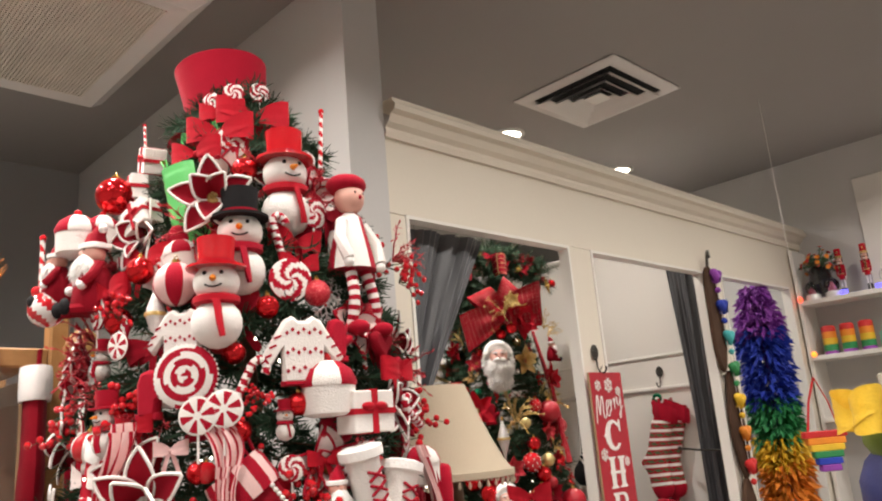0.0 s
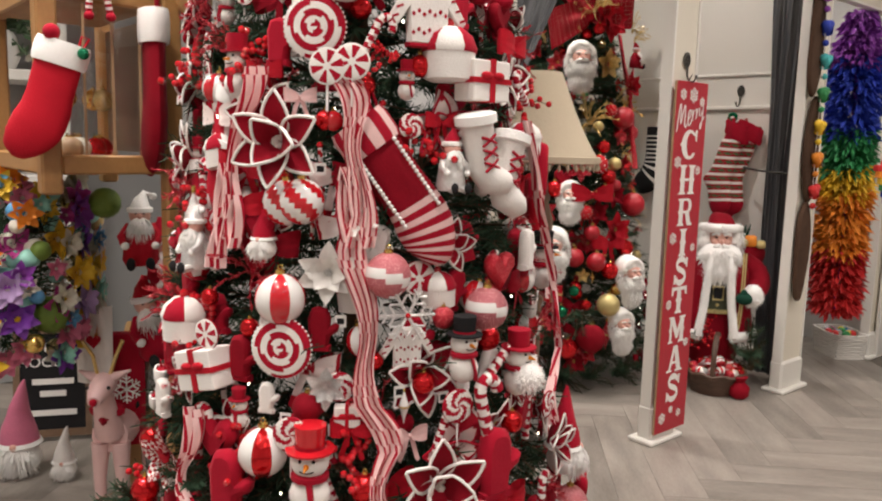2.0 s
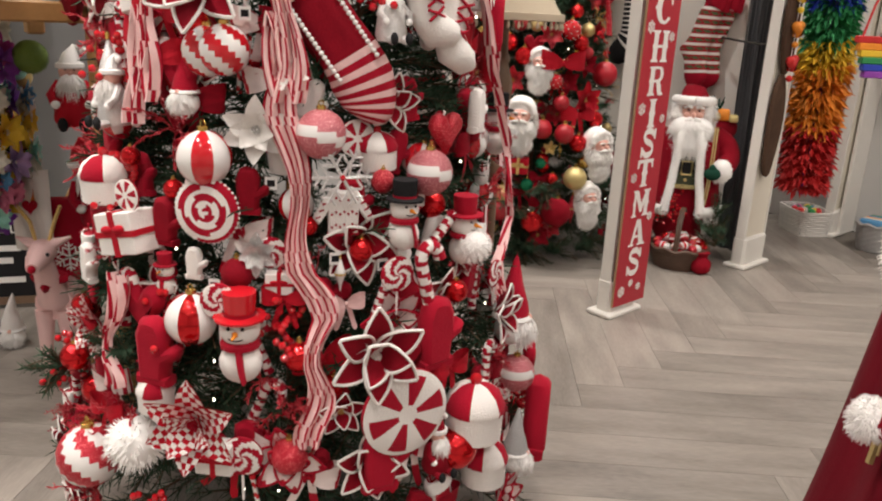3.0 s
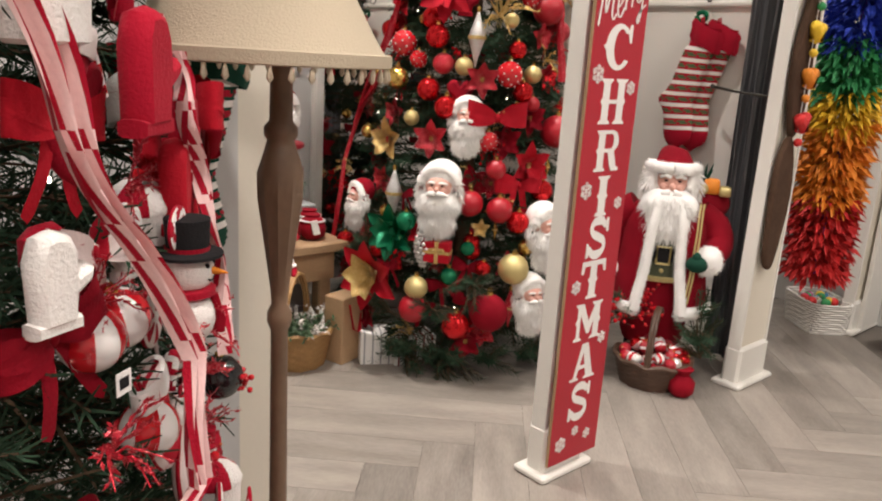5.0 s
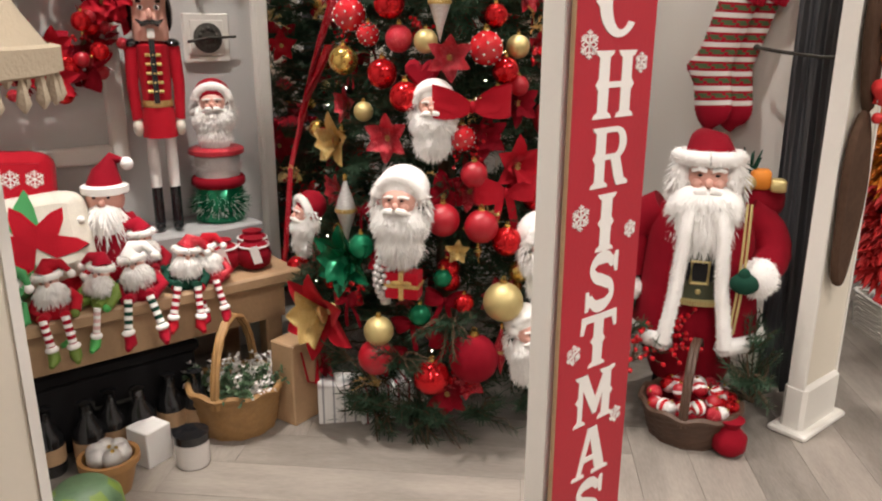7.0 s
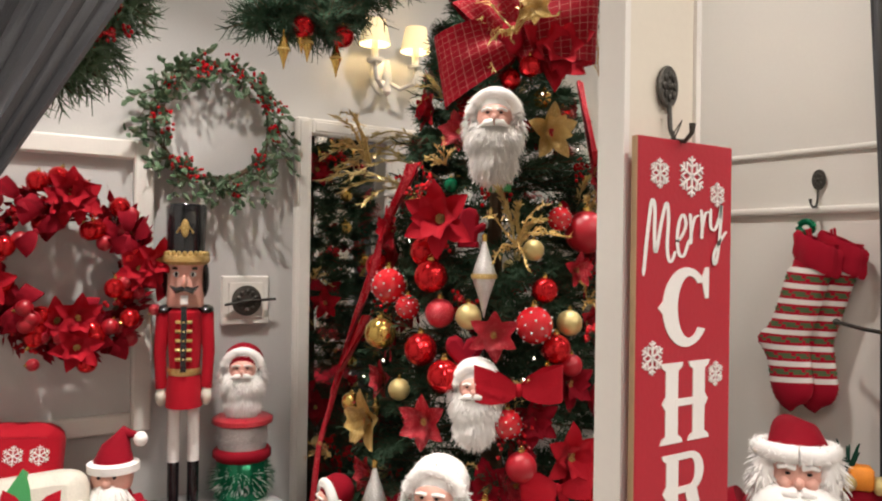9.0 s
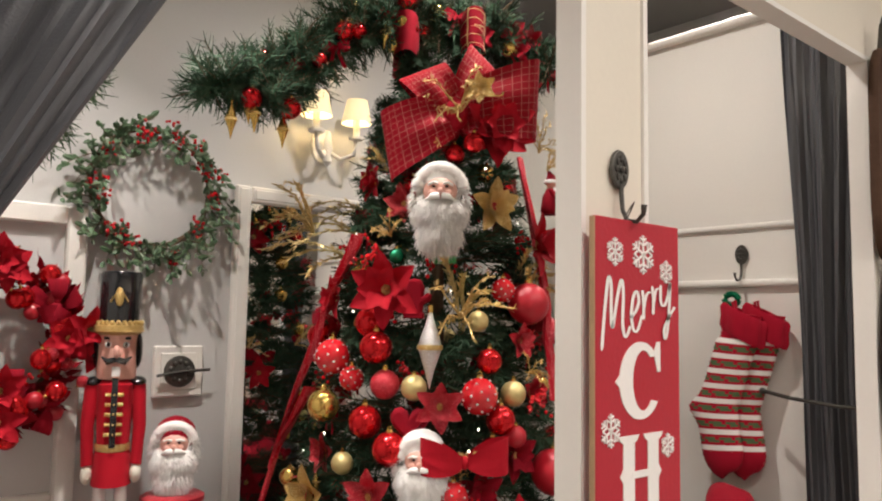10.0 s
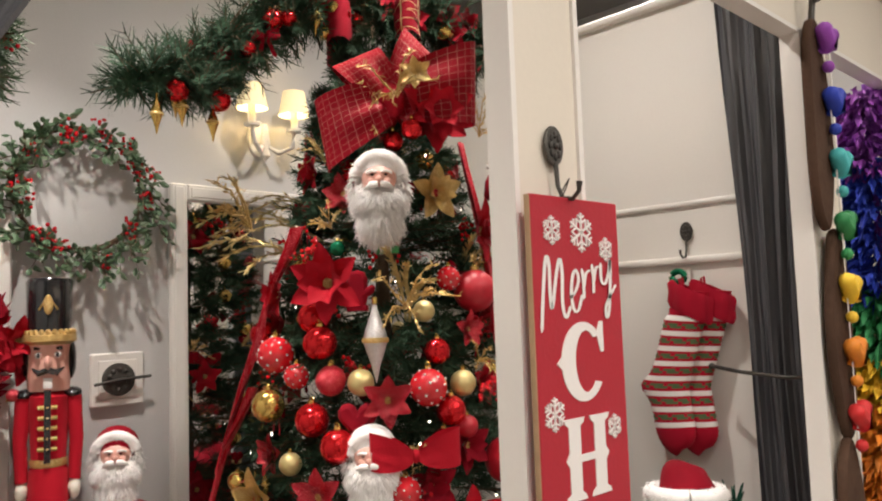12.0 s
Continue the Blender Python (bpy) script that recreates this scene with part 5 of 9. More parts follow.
hang(T1, -7, 1.652, 0.361, "ball", 0.028, "red_glitter")
hang(T1, -19, 1.777, 0.327, "cane", 0.095, lean=15)
hang(T1, -30, 1.959, 0.235, "ball", 0.030, "red_metal")
hang(T1, -62, 2.021, 0.199, "bow", 0.125, "red_cloth", False)
hang(T1, -39, 2.049, 0.180, "disc", 0.040, "swirl", stick=False)
hang(T1, -104, 1.948, 0.305, "ball", 0.045, "red_metal")
hang(T1, -104, 1.862, 0.331, "cake", 0.080)
hang(T1, -105, 1.970, 0.257, "gift", 0.07, 0.06, 0.04)
hang(T1, -73, 1.624, 0.368, "spray", 0.060, "berry", 5)
hang(T1, -9, 1.452, 0.418, "cake", 0.115)
hang(T1, -0, 1.399, 0.442, "gift", 0.1, 0.08, 0.06)
hang(T1, -17, 1.423, 0.403, "ball", 0.023, "red_metal")
hang(T1, -21, 1.395, 0.407, "snowman", 0.080, "red_felt")
hang(T1, 21, 1.483, 0.401, "bow", 0.120, "red_cloth")
hang(T1, 29, 1.389, 0.410, "cane", 0.110, lean=70)
hang(T1, 42, 1.715, 0.380, "spray", 0.075, "berry", 7)
hang(T1, 42, 1.772, 0.368, "spray", 0.095, "frond", 9)
hang(T1, 17, 1.618, 0.370, "heart", 0.060, "red_glitter")
hang(T1, -33, 1.379, 0.409, "ball", 0.024, "red_metal")
hang(T1, -41, 1.310, 0.417, "ball", 0.020, "red_gloss")
hang(T1, -38, 1.558, 0.384, "ball", 0.030, "red_matte")
hang(T1, -34, 1.528, 0.388, "ball", 0.022, "red_metal")
hang(T1, -57, 1.463, 0.402, "mitten", 0.090, "red_felt")
hang(T1, -71, 1.416, 0.406, "snowman", 0.130, "red_felt")
hang(T1, -71, 1.566, 0.382, "disc", 0.028, "pinwheel", stick=False)
hang(T1, -61, 1.402, 0.408, "bow", 0.080, "red_cloth")
hang(T1, -50, 1.354, 0.415, "bow", 0.065, "pink")
hang(T1, -53, 1.268, 0.455, "flower", 0.095, "red_velvet", "white_felt", 6, heart="white_felt")
hang(T1, -10, 1.242, 0.450, "doll", 0.125, "silver_glitter", "red_felt")
hang(T1, 2, 1.232, 0.462, "boots", 0.210)
hang(T1, 29, 1.286, 0.421, "cake", 0.090)
hang(T1, 43, 1.223, 0.451, "mitten", 0.120, "red_felt")
hang(T1, -2, 1.302, 0.420, "spray", 0.065, "frond", 12)
hang(T1, -11, 1.314, 0.417, "bow", 0.070, "red_cloth")
hang(T1, -20, 1.305, 0.418, "disc", 0.025, "swirl")
hang(T1, 25, 1.042, 0.448, "mitten", 0.090, "white_felt")
hang(T1, -53, 1.149, 0.436, "ball", 0.045, "red_gloss", "twist", "white_gloss")
hang(T1, -60, 1.103, 0.439, "heart", 0.070, "red_felt")
hang(T1, -65, 1.212, 0.427, "bow", 0.130, "red_cloth")
hang(T1, -85, 1.094, 0.442, "drop", 0.150, "silver_glitter")
hang(T1, -83, 1.066, 0.447, "doll", 0.135, "silver_glitter", "silver_glitter")
hang(T1, -48, 1.154, 0.451, "ball", 0.045, "red_gloss", "twist", "white_gloss")
hang(T1, -59, 1.098, 0.439, "gnome", 0.125, "red_felt")
hang(T1, -66, 1.138, 0.437, "bow", 0.110, "red_cloth")
hang(T1, -41, 1.020, 0.451, "flower", 0.065, "white_felt", None, 6, heart="silver_glitter")
hang(T1, -34, 1.096, 0.442, "spray", 0.055, "white", 4)
hang(T1, -52, 0.967, 0.480, "ball", 0.050, "red_gloss", "candy", "white_gloss")
hang(T1, -51, 0.874, 0.494, "disc", 0.060, "spiral", stick=False)
hang(T1, -43, 0.911, 0.464, "mitten", 0.085, "red_velvet")
hang(T1, -63, 0.841, 0.473, "mitten", 0.090, "red_velvet")
hang(T1, -27, 1.017, 0.477, "ball", 0.045, "pink_glitter", "band")
hang(T1, -1, 0.938, 0.486, "ball", 0.045, "pink_glitter", "band")
hang(T1, -23, 0.943, 0.504, "flake", 0.055)
hang(T1, -22, 0.874, 0.474, "sweater", 0.110)
hang(T1, -9, 0.867, 0.505, "snowman", 0.140, "black_felt", "red_felt")
hang(T1, 4, 0.811, 0.480, "cane", 0.120, lean=-50)
hang(T1, 11, 0.809, 0.494, "snowman", 0.150, "red_felt", "red_felt")
hang(T1, 11, 0.779, 0.520, "pompom", 0.035)
hang(T1, 8, 1.010, 0.452, "heart", 0.090, "red_glitter")
hang(T1, 29, 0.861, 0.472, "spray", 0.080, "frond", 21)
hang(T1, -5, 0.732, 0.531, "cane", 0.145, lean=15)
hang(T1, -14, 0.705, 0.502, "cane", 0.095, lean=-20)
hang(T1, -11, 0.754, 0.516, "disc", 0.035, "swirl")
hang(T1, 18, 0.706, 0.539, "disc", 0.030, "swirl")
hang(T1, 19, 0.618, 0.547, "flower", 0.070, "red_velvet", "white_felt", 5)
hang(T1, -71, 0.814, 0.503, "gift", 0.1, 0.08, 0.06, lean=12)
hang(T1, -69, 0.888, 0.513, "disc", 0.030, "pinwheel")
hang(T1, -90, 0.716, 0.500, "mitten", 0.080, "white_felt")
hang(T1, -82, 0.900, 0.481, "cake", 0.100)
hang(T1, -18, 0.627, 0.565, "flower", 0.095, "red_velvet", "white_felt", 6, heart="white_felt")
hang(T1, -2, 0.629, 0.535, "mitten", 0.145, "red_felt")
hang(T1, -12, 0.495, 0.582, "disc", 0.090, "pinwheel", stick=False)
hang(T1, 7, 0.441, 0.575, "cake", 0.135)
hang(T1, 32, 0.420, 0.565, "ball", 0.045, "pink_glitter", "band")
hang(T1, 37, 0.299, 0.619, "mitten", 0.195, "red_felt")
hang(T1, 34, 0.595, 0.542, "gnome", 0.215, "red_felt")
hang(T1, -54, 0.673, 0.521, "ball", 0.050, "red_metal", "candy", "white_gloss")
hang(T1, -47, 0.720, 0.543, "disc", 0.035, "swirl")
hang(T1, -43, 0.658, 0.548, "snowman", 0.180, "red_gloss", "red_felt")
hang(T1, -61, 0.613, 0.545, "mitten", 0.130, "red_felt")
hang(T1, -67, 0.679, 0.507, "heart", 0.105, "red_felt")
hang(T1, -73, 0.680, 0.509, "cane", 0.115)
hang(T1, -50, 0.504, 0.592, "flower", 0.095, "red_cloth", "white_felt", 6, stripes=True, heart="red_felt")
hang(T1, -81, 0.609, 0.522, "flower", 0.075, "red_cloth", "white_felt", 5, stripes=True, heart="red_felt")
hang(T1, -35, 0.490, 0.531, "spray", 0.090, "frond", 23)
hang(T1, -40, 0.556, 0.517, "spray", 0.075, "frond", 24)
hang(T1, -79, 0.344, 0.575, "ball", 0.065, "red_glitter", "twist", "white_gloss")
hang(T1, -66, 0.412, 0.563, "pompom", 0.055)
hang(T1, -43, 1.311, 0.417, "ball", 0.021, "red_metal")
hang(T1, -75, 0.947, 0.459, "ball", 0.019, "red_metal")
hang(T1, -61, 0.900, 0.467, "ball", 0.019, "red_metal")
hang(T1, -41, 0.797, 0.482, "flower", 0.045, "silver_glitter", None, 6, heart="silver_glitter")
hang(T1, -38, 0.797, 0.480, "disc", 0.030, "swirl", stick=False)
hang(T1, -35, 0.716, 0.500, "bow", 0.080, "red_cloth")
hang(T1, -36, 0.744, 0.495, "gift", 0.05, 0.04, 0.03)
hang(T1, -30, 0.846, 0.470, "ball", 0.020, "red_metal")
hang(T1, -22, 0.701, 0.503, "bow", 0.070, "pink")
hang(T1, -18, 0.798, 0.482, "ball", 0.023, "red_metal")
hang(T1, -12, 0.924, 0.463, "ball", 0.023, "red_glitter")
hang(T1, -32, 0.607, 0.523, "ball", 0.030, "red_metal")
hang(T1, -23, 0.757, 0.491, "drop", 0.070, "white_gloss")
hang(T1, -9, 0.584, 0.528, "heart", 0.070, "red_velvet")
hang(T1, 2, 0.536, 0.537, "bow", 0.100, "red_cloth")
hang(T1, -24, 0.503, 0.546, "flower", 0.050, "red_velvet", "white_felt", 5)
hang(T1, -16, 0.399, 0.564, "mitten", 0.135, "red_felt")
hang(T1, -48, 0.416, 0.563, "gift", 0.07, 0.06, 0.04)
hang(T1, -43, 0.420, 0.562, "disc", 0.040, "swirl")
hang(T1, -34, 0.422, 0.564, "ball", 0.035, "red_glitter")
hang(T1, 2, 0.365, 0.572, "ball", 0.045, "red_metal")
hang(T1, 15, 0.499, 0.546, "cane", 0.105)
hang(T1, -62, 0.742, 0.493, "snowman", 0.085, "red_felt")
hang(T1, -45, 0.758, 0.493, "ball", 0.030, "red_velvet")
hang(T1, -55, 0.771, 0.487, "mitten", 0.060, "white_felt")
hang(T1, -71, 0.579, 0.528, "spray", 0.080, "fir", 31)
hang(T1, 7, 0.685, 0.507, "ball", 0.025, "red_metal")
hang(T1, -62, 0.517, 0.541, "cake", 0.075)
hang(T1, -94, 0.476, 0.553, "spray", 0.100, "fir", 33)
hang(T1, -90, 0.515, 0.544, "ball", 0.030, "red_metal")
hang(T1, -74, 0.456, 0.556, "bow", 0.090, "red_cloth")
hang(T1, 27, 0.270, 0.588, "gnome", 0.160, "grey")
hang(T1, -3, 0.393, 0.567, "doll", 0.125)
hang(T1, 43, 0.420, 0.588, "heart", 0.090, "red_felt")
hang(T1, 11, 0.301, 0.581, "cake", 0.110)
hang(T1, -44, 1.217, 0.428, "tag")
hang(T1, -38, 0.923, 0.461, "tag")
hang(T1, -24, 0.785, 0.485, "tag")
hang(T1, -50, 0.733, 0.497, "tag")
hang(T1, -2, 0.880, 0.470, "tag")
hang(T1, -13, 0.766, 0.487, "tag")
hang(T1, 33, 0.921, 0.464, "tag")
hang(T1, -39, 0.715, 0.497, "tag")
hang(T1, -57, 1.205, 0.428, "ball", 0.030, "red_metal")
hang(T1, 59, 1.146, 0.451, "mitten", 0.100, "red_felt")
hang(T1, 74, 1.163, 0.472, "bow", 0.140, "red_cloth")
hang(T1, 49, 0.990, 0.471, "snowman", 0.150, "black_felt", "red_felt")
hang(T1, 55, 1.092, 0.447, "mitten", 0.105, "red_cloth")
hang(T1, 74, 1.134, 0.486, "heart", 0.065, "red_velvet")
hang(T1, 50, 0.932, 0.462, "spray", 0.060, "frond", 25)
hang(T1, 62, 0.889, 0.468, "spray", 0.060, "frond", 26)
hang(T1, 48, 1.051, 0.463, "disc", 0.026, "swirl")
hang(T1, 52, 1.024, 0.450, "cane", 0.075)
hang(T1, 60, 0.976, 0.458, "ball", 0.022, "red_metal")
hang(T1, 72, 1.031, 0.451, "bow", 0.085, "red_cloth")
hang(T1, 79, 0.760, 0.502, "ball", 0.035, "black_gloss")
hang(T1, 79, 0.738, 0.513, "spray", 0.055, "berry", 27)
hang(T1, 69, 1.251, 0.425, "disc", 0.030, "swirl")
hang(T2, -126, 2.250, 0.107, "bow", 0.300, "red_velvet", False)
hang(T2, 49, 2.269, 0.090, "bow", 0.300, "red_velvet", False, True, label="large red plaid ribbon bow topping the tree")
hang(T2, -40, 1.703, 0.321, "head", 0.280)
hang(T2, -10, 1.718, 0.296, "flower", 0.085, "gold_glitter", None, 5, heart="red_glitter")
hang(T2, -9, 1.942, 0.271, "flower", 0.120, "red_cloth", None, 6)
hang(T2, 14, 1.616, 0.345, "flower", 0.095, "red_cloth", None, 6)
hang(T2, -53, 1.954, 0.238, "spray", 0.110, "twig", 2)
hang(T2, -13, 2.061, 0.160, "flower", 0.055, "gold_glitter", None, 6)
hang(T2, 39, 1.867, 0.345, "spray", 0.095, "twig", 3)
hang(T2, -67, 1.628, 0.304, "spray", 0.085, "twig", 4)
hang(T2, -31, 1.403, 0.357, "spray", 0.145, "twig", 5)
hang(T2, -119, 1.656, 0.393, "spray", 0.200, "twig", 6)
hang(T2, 19, 1.480, 0.322, "spray", 0.130, "twig", 7)
hang(T2, 6, 1.441, 0.360, "ball", 0.060, "red_matte")
hang(T2, -61, 1.469, 0.374, "flower", 0.110, "red_cloth", None, 6)
hang(T2, -98, 1.448, 0.344, "flower", 0.070, "red_cloth", None, 5, heart="gold_glitter")
hang(T2, -71, 1.381, 0.358, "ball", 0.045, "red_metal")
hang(T2, -51, 1.452, 0.340, "mitten", 0.105, "red_velvet")
hang(T2, -65, 1.314, 0.393, "ball", 0.045, "red_metal")
hang(T2, -87, 1.283, 0.401, "ball", 0.050, "red_gloss", "dots")
hang(T2, -43, 1.318, 0.394, "drop", 0.220, "silver_glitter")
hang(T2, -87, 1.151, 0.427, "ball", 0.045, "gold")
hang(T2, -121, 1.139, 0.411, "ball", 0.030, "gold")
hang(T2, -77, 1.226, 0.389, "ball", 0.035, "red_gloss", "dots")
hang(T2, -61, 1.216, 0.389, "ball", 0.040, "red_glitter")
hang(T2, -49, 1.210, 0.391, "ball", 0.035, "gold_matte")
hang(T2, -8, 1.194, 0.394, "ball", 0.035, "gold_matte")
hang(T2, -24, 1.191, 0.409, "ball", 0.050, "red_gloss", "dots")
hang(T2, -68, 1.116, 0.406, "ball", 0.045, "red_metal")
hang(T2, -56, 1.055, 0.441, "ball", 0.045, "red_metal")
hang(T2, -15, 1.127, 0.406, "ball", 0.040, "red_metal")
hang(T2, -9, 1.083, 0.414, "ball", 0.030, "red_matte")
hang(T2, -39, 1.167, 0.424, "flower", 0.070, "red_glitter", None, 6)
hang(T2, 3, 1.250, 0.384, "spray", 0.075, "twig", 9)
hang(T2, -76, 1.004, 0.425, "ball", 0.030, "gold_matte")
hang(T2, -22, 1.389, 0.356, "ball", 0.029, "gold_matte")
hang(T2, -31, 1.030, 0.455, "bow", 0.220, "red_cloth", False)
hang(T2, -45, 0.996, 0.431, "head", 0.235, False)
hang(T2, 10, 0.977, 0.432, "ball", 0.065, "red_matte")
hang(T2, -62, 1.567, 0.318, "ball", 0.022, "green_metal")
hang(T2, -30, 1.874, 0.241, "ball", 0.030, "red_metal")
hang(T2, -19, 1.051, 0.415, "ball", 0.035, "red_metal")
hang(T2, -37, 1.572, 0.316, "gift", 0.06, 0.05, 0.04, "green_cloth")
hang(T2, -18, 1.281, 0.377, "ball", 0.035, "red_metal")
hang(T2, 23, 1.363, 0.362, "ball", 0.045, "red_glitter")
hang(T2, -76, 1.567, 0.319, "spray", 0.065, "berry", 41)
hang(T2, -2, 1.336, 0.366, "flower", 0.055, "red_glitter", None, 5)
hang(T2, -7, 1.477, 0.336, "ball", 0.035, "red_gloss", "dots")
hang(T2, -114, 1.336, 0.367, "ball", 0.040, "red_metal")
hang(T2, 1, 1.153, 0.403, "spray", 0.065, "berry", 42)
hang(T2, 39, 1.795, 0.359, "doll", 0.140)
hang(T2, -50, 1.119, 0.406, "heart", 0.105, "red_velvet")
hang(T2, -83, 0.918, 0.476, "flower", 0.090, "gold_glitter", None, 5, heart="red_glitter")
hang(T2, -61, 0.939, 0.461, "flower", 0.075, "red_glitter", None, 6)
hang(T2, -98, 0.643, 0.520, "head", 0.215, True)
hang(T2, -54, 0.727, 0.520, "head", 0.300)
hang(T2, -77, 0.715, 0.505, "drop", 0.215, "silver_glitter")
hang(T2, -30, 0.836, 0.470, "ball", 0.040, "red_matte")
hang(T2, -28, 0.687, 0.501, "ball", 0.050, "red_matte")
hang(T2, -19, 0.638, 0.507, "ball", 0.045, "red_metal")
hang(T2, -41, 0.704, 0.482, "ball", 0.050, "red_matte")
hang(T2, -34, 0.938, 0.437, "ball", 0.040, "red_gloss", "dots")
hang(T2, -18, 0.778, 0.463, "bow", 0.195, "red_cloth")
hang(T2, -13, 0.853, 0.449, "flower", 0.095, "red_cloth", None, 6)
hang(T2, -73, 0.573, 0.531, "flower", 0.120, "green_metal", None, 6, heart="green_metal")
hang(T2, -67, 0.623, 0.551, "ball", 0.040, "green_metal")
hang(T2, -78, 0.405, 0.588, "flower", 0.150, "red_cloth", None, 6, "gold_glitter", heart="gold_glitter")
hang(T2, -60, 0.378, 0.580, "ball", 0.045, "gold_matte")
hang(T2, -61, 0.291, 0.579, "ball", 0.055, "red_matte")
hang(T2, -53, 0.523, 0.545, "gift", 0.1, 0.08, 0.06, "red_cloth", "gold_glitter")
hang(T2, -59, 0.533, 0.548, "cone", 0.160)
hang(T2, -41, 0.534, 0.515, "ball", 0.029, "green_metal")
hang(T2, -38, 0.411, 0.553, "spray", 0.135, "fir", 51)
hang(T2, -22, 0.467, 0.556, "ball", 0.060, "gold_matte")
hang(T2, -15, 0.335, 0.573, "head", 0.250, False)
hang(T2, -8, 0.591, 0.541, "head", 0.280)
hang(T2, -22, 0.310, 0.550, "drop", 0.165, "red_glitter")
hang(T2, -44, 0.239, 0.572, "ball", 0.055, "red_metal")
hang(T2, -31, 0.292, 0.554, "ball", 0.075, "red_velvet")
hang(T2, -36, 0.614, 0.498, "flower", 0.040, "gold_glitter", None, 5)
hang(T2, -120, 0.745, 0.503, "spray", 0.080, "twig", 52)
hang(T2, -48, 0.829, 0.457, "spray", 0.055, "twig", 53)
hang(T2, -54, 0.287, 0.554, "spray", 0.120, "fir", 54)
hang(T2, -72, 0.251, 0.558, "spray", 0.115, "fir", 55)
hang(T2, -89, 0.485, 0.527, "spray", 0.115, "fir", 56)
hang(T2, -118, 0.917, 0.442, "ball", 0.030, "gold")
hang(T2, -76, 1.005, 0.425, "ball", 0.028, "gold_matte")
hang(T2, -112, 0.455, 0.534, "ball", 0.040, "red_metal")
hang(T2, -48, 0.425, 0.539, "ball", 0.035, "green_metal")
hang(T2, -34, 0.460, 0.529, "ball", 0.030, "red_metal")
hang(T2, -4, 0.751, 0.470, "ball", 0.045, "red_metal")
hang(T2, -14, 0.540, 0.513, "ball", 0.035, "gold")

# ribbons draped down the trees
def drape(tree, points, width, **more):
    rows = []
    for az, z, r in points:
        a = radians(az)
        rows.append((tree[0] + r * math.cos(a), tree[1] + r * math.sin(a), z, -math.sin(a), math.cos(a), 0.0))
    return ribbon_strip(rows, width, **more)


drape(T1, ((-38, 1.394, 0.436), (-35, 1.318, 0.448), (-34, 1.202, 0.461), (-34, 1.070, 0.476), (-36, 1.223, 0.455), (-35, 1.110, 0.471), (-34, 1.016, 0.483), (-32, 0.886, 0.494), (-31, 0.769, 0.519), (-27, 0.681, 0.534), (-29, 0.596, 0.554), (-29, 0.520, 0.569), (-30, 0.434, 0.587)), 0.055)
drape(T1, ((-61, 1.411, 0.438), (-64, 1.313, 0.447), (-67, 1.183, 0.460), (-67, 1.057, 0.475), (-68, 1.223, 0.456), (-69, 1.116, 0.467), (-70, 0.995, 0.483)), 0.05)
drape(T1, ((-72, 0.735, 0.526), (-71, 0.646, 0.545), (-72, 0.576, 0.561), (-70, 0.514, 0.574)), 0.05)
drape(T1, ((21, 1.327, 0.448), (27, 1.173, 0.463), (34, 1.068, 0.476), (43, 0.924, 0.497), (39, 0.790, 0.515), (21, 0.722, 0.529), (22, 0.642, 0.547)), 0.045)
drape(T1, ((53, 1.240, 0.455), (53, 1.187, 0.461), (56, 1.128, 0.468), (58, 1.067, 0.475), (60, 0.997, 0.485), (60, 0.932, 0.493), (58, 0.867, 0.501)), 0.04)
drape(T2, ((-84, 1.634, 0.335), (-92, 1.510, 0.363), (-101, 1.386, 0.388), (-111, 1.226, 0.420), (-120, 1.061, 0.465), (-120, 0.920, 0.506)), 0.05, mats=("red_glitter", "red_cloth"), label="sheer red ribbon draped down the tree")
drape(T2, ((28, 1.896, 0.268), (17, 1.428, 0.379), (13, 1.300, 0.405), (11, 1.146, 0.433)), 0.045, mats=("red_glitter", "red_cloth"), label="sheer red ribbon draped down the tree")
drape(T2, ((-99, 1.194, 0.425), (-119, 1.009, 0.476), (-119, 0.786, 0.538), (-120, 0.513, 0.568), (-117, 0.341, 0.593)), 0.045, mats=("red_glitter", "red_cloth"), label="sheer red ribbon draped down the tree")

# broad chequered bow on the second tree
def wide_bow(m):
    root = thing("chequered_bow", "huge dark red ribbon bow with pale woven checks", "bow", m)
    for angle, length, wide, deep in ((12, 0.245, 0.235, 0.055), (205, 0.225, 0.20, 0.06), (62, 0.19, 0.13, 0.05), (128, 0.17, 0.14, 0.05)):
        ticks = [q + e for q in range(11) for e in (0.0, 0.95)]
        cross = [q + e for q in range(26) for e in (0.0, 0.95)]
        d, e = (math.cos(radians(angle)), math.sin(radians(angle))), (-math.sin(radians(angle)), math.cos(radians(angle)))
        rows = []
        for a in cross:
            t = a / 25.95
            out = 0.5 * (1 - math.cos(2 * math.pi * t))
            half = wide / 2 * (0.20 + 0.80 * math.sin(math.pi * t) ** 0.6)
            row = []
            for b in ticks:
                q = 2 * b / 10.95 - 1
                u = length * out * (1 + 0.12 * q)
                fold = 0.012 * math.sin(q * 5 + 3 * t) * (1 - out)
                row.append((deep * math.sin(2 * math.pi * t) + fold + 0.02, d[0] * u + e[0] * half * q, d[1] * u + e[1] * half * q))
            rows.append(row)
        part("loop", Shape().grid(rows, lambda i, j: int(i % 2 or j % 2)), ["red_satin", "pale_thread"], root)
    part("knot", Shape().ball((0.05, 0, 0), (0.03, 0.04, 0.05), 0, 12, 8), "red_satin", root)
    return root


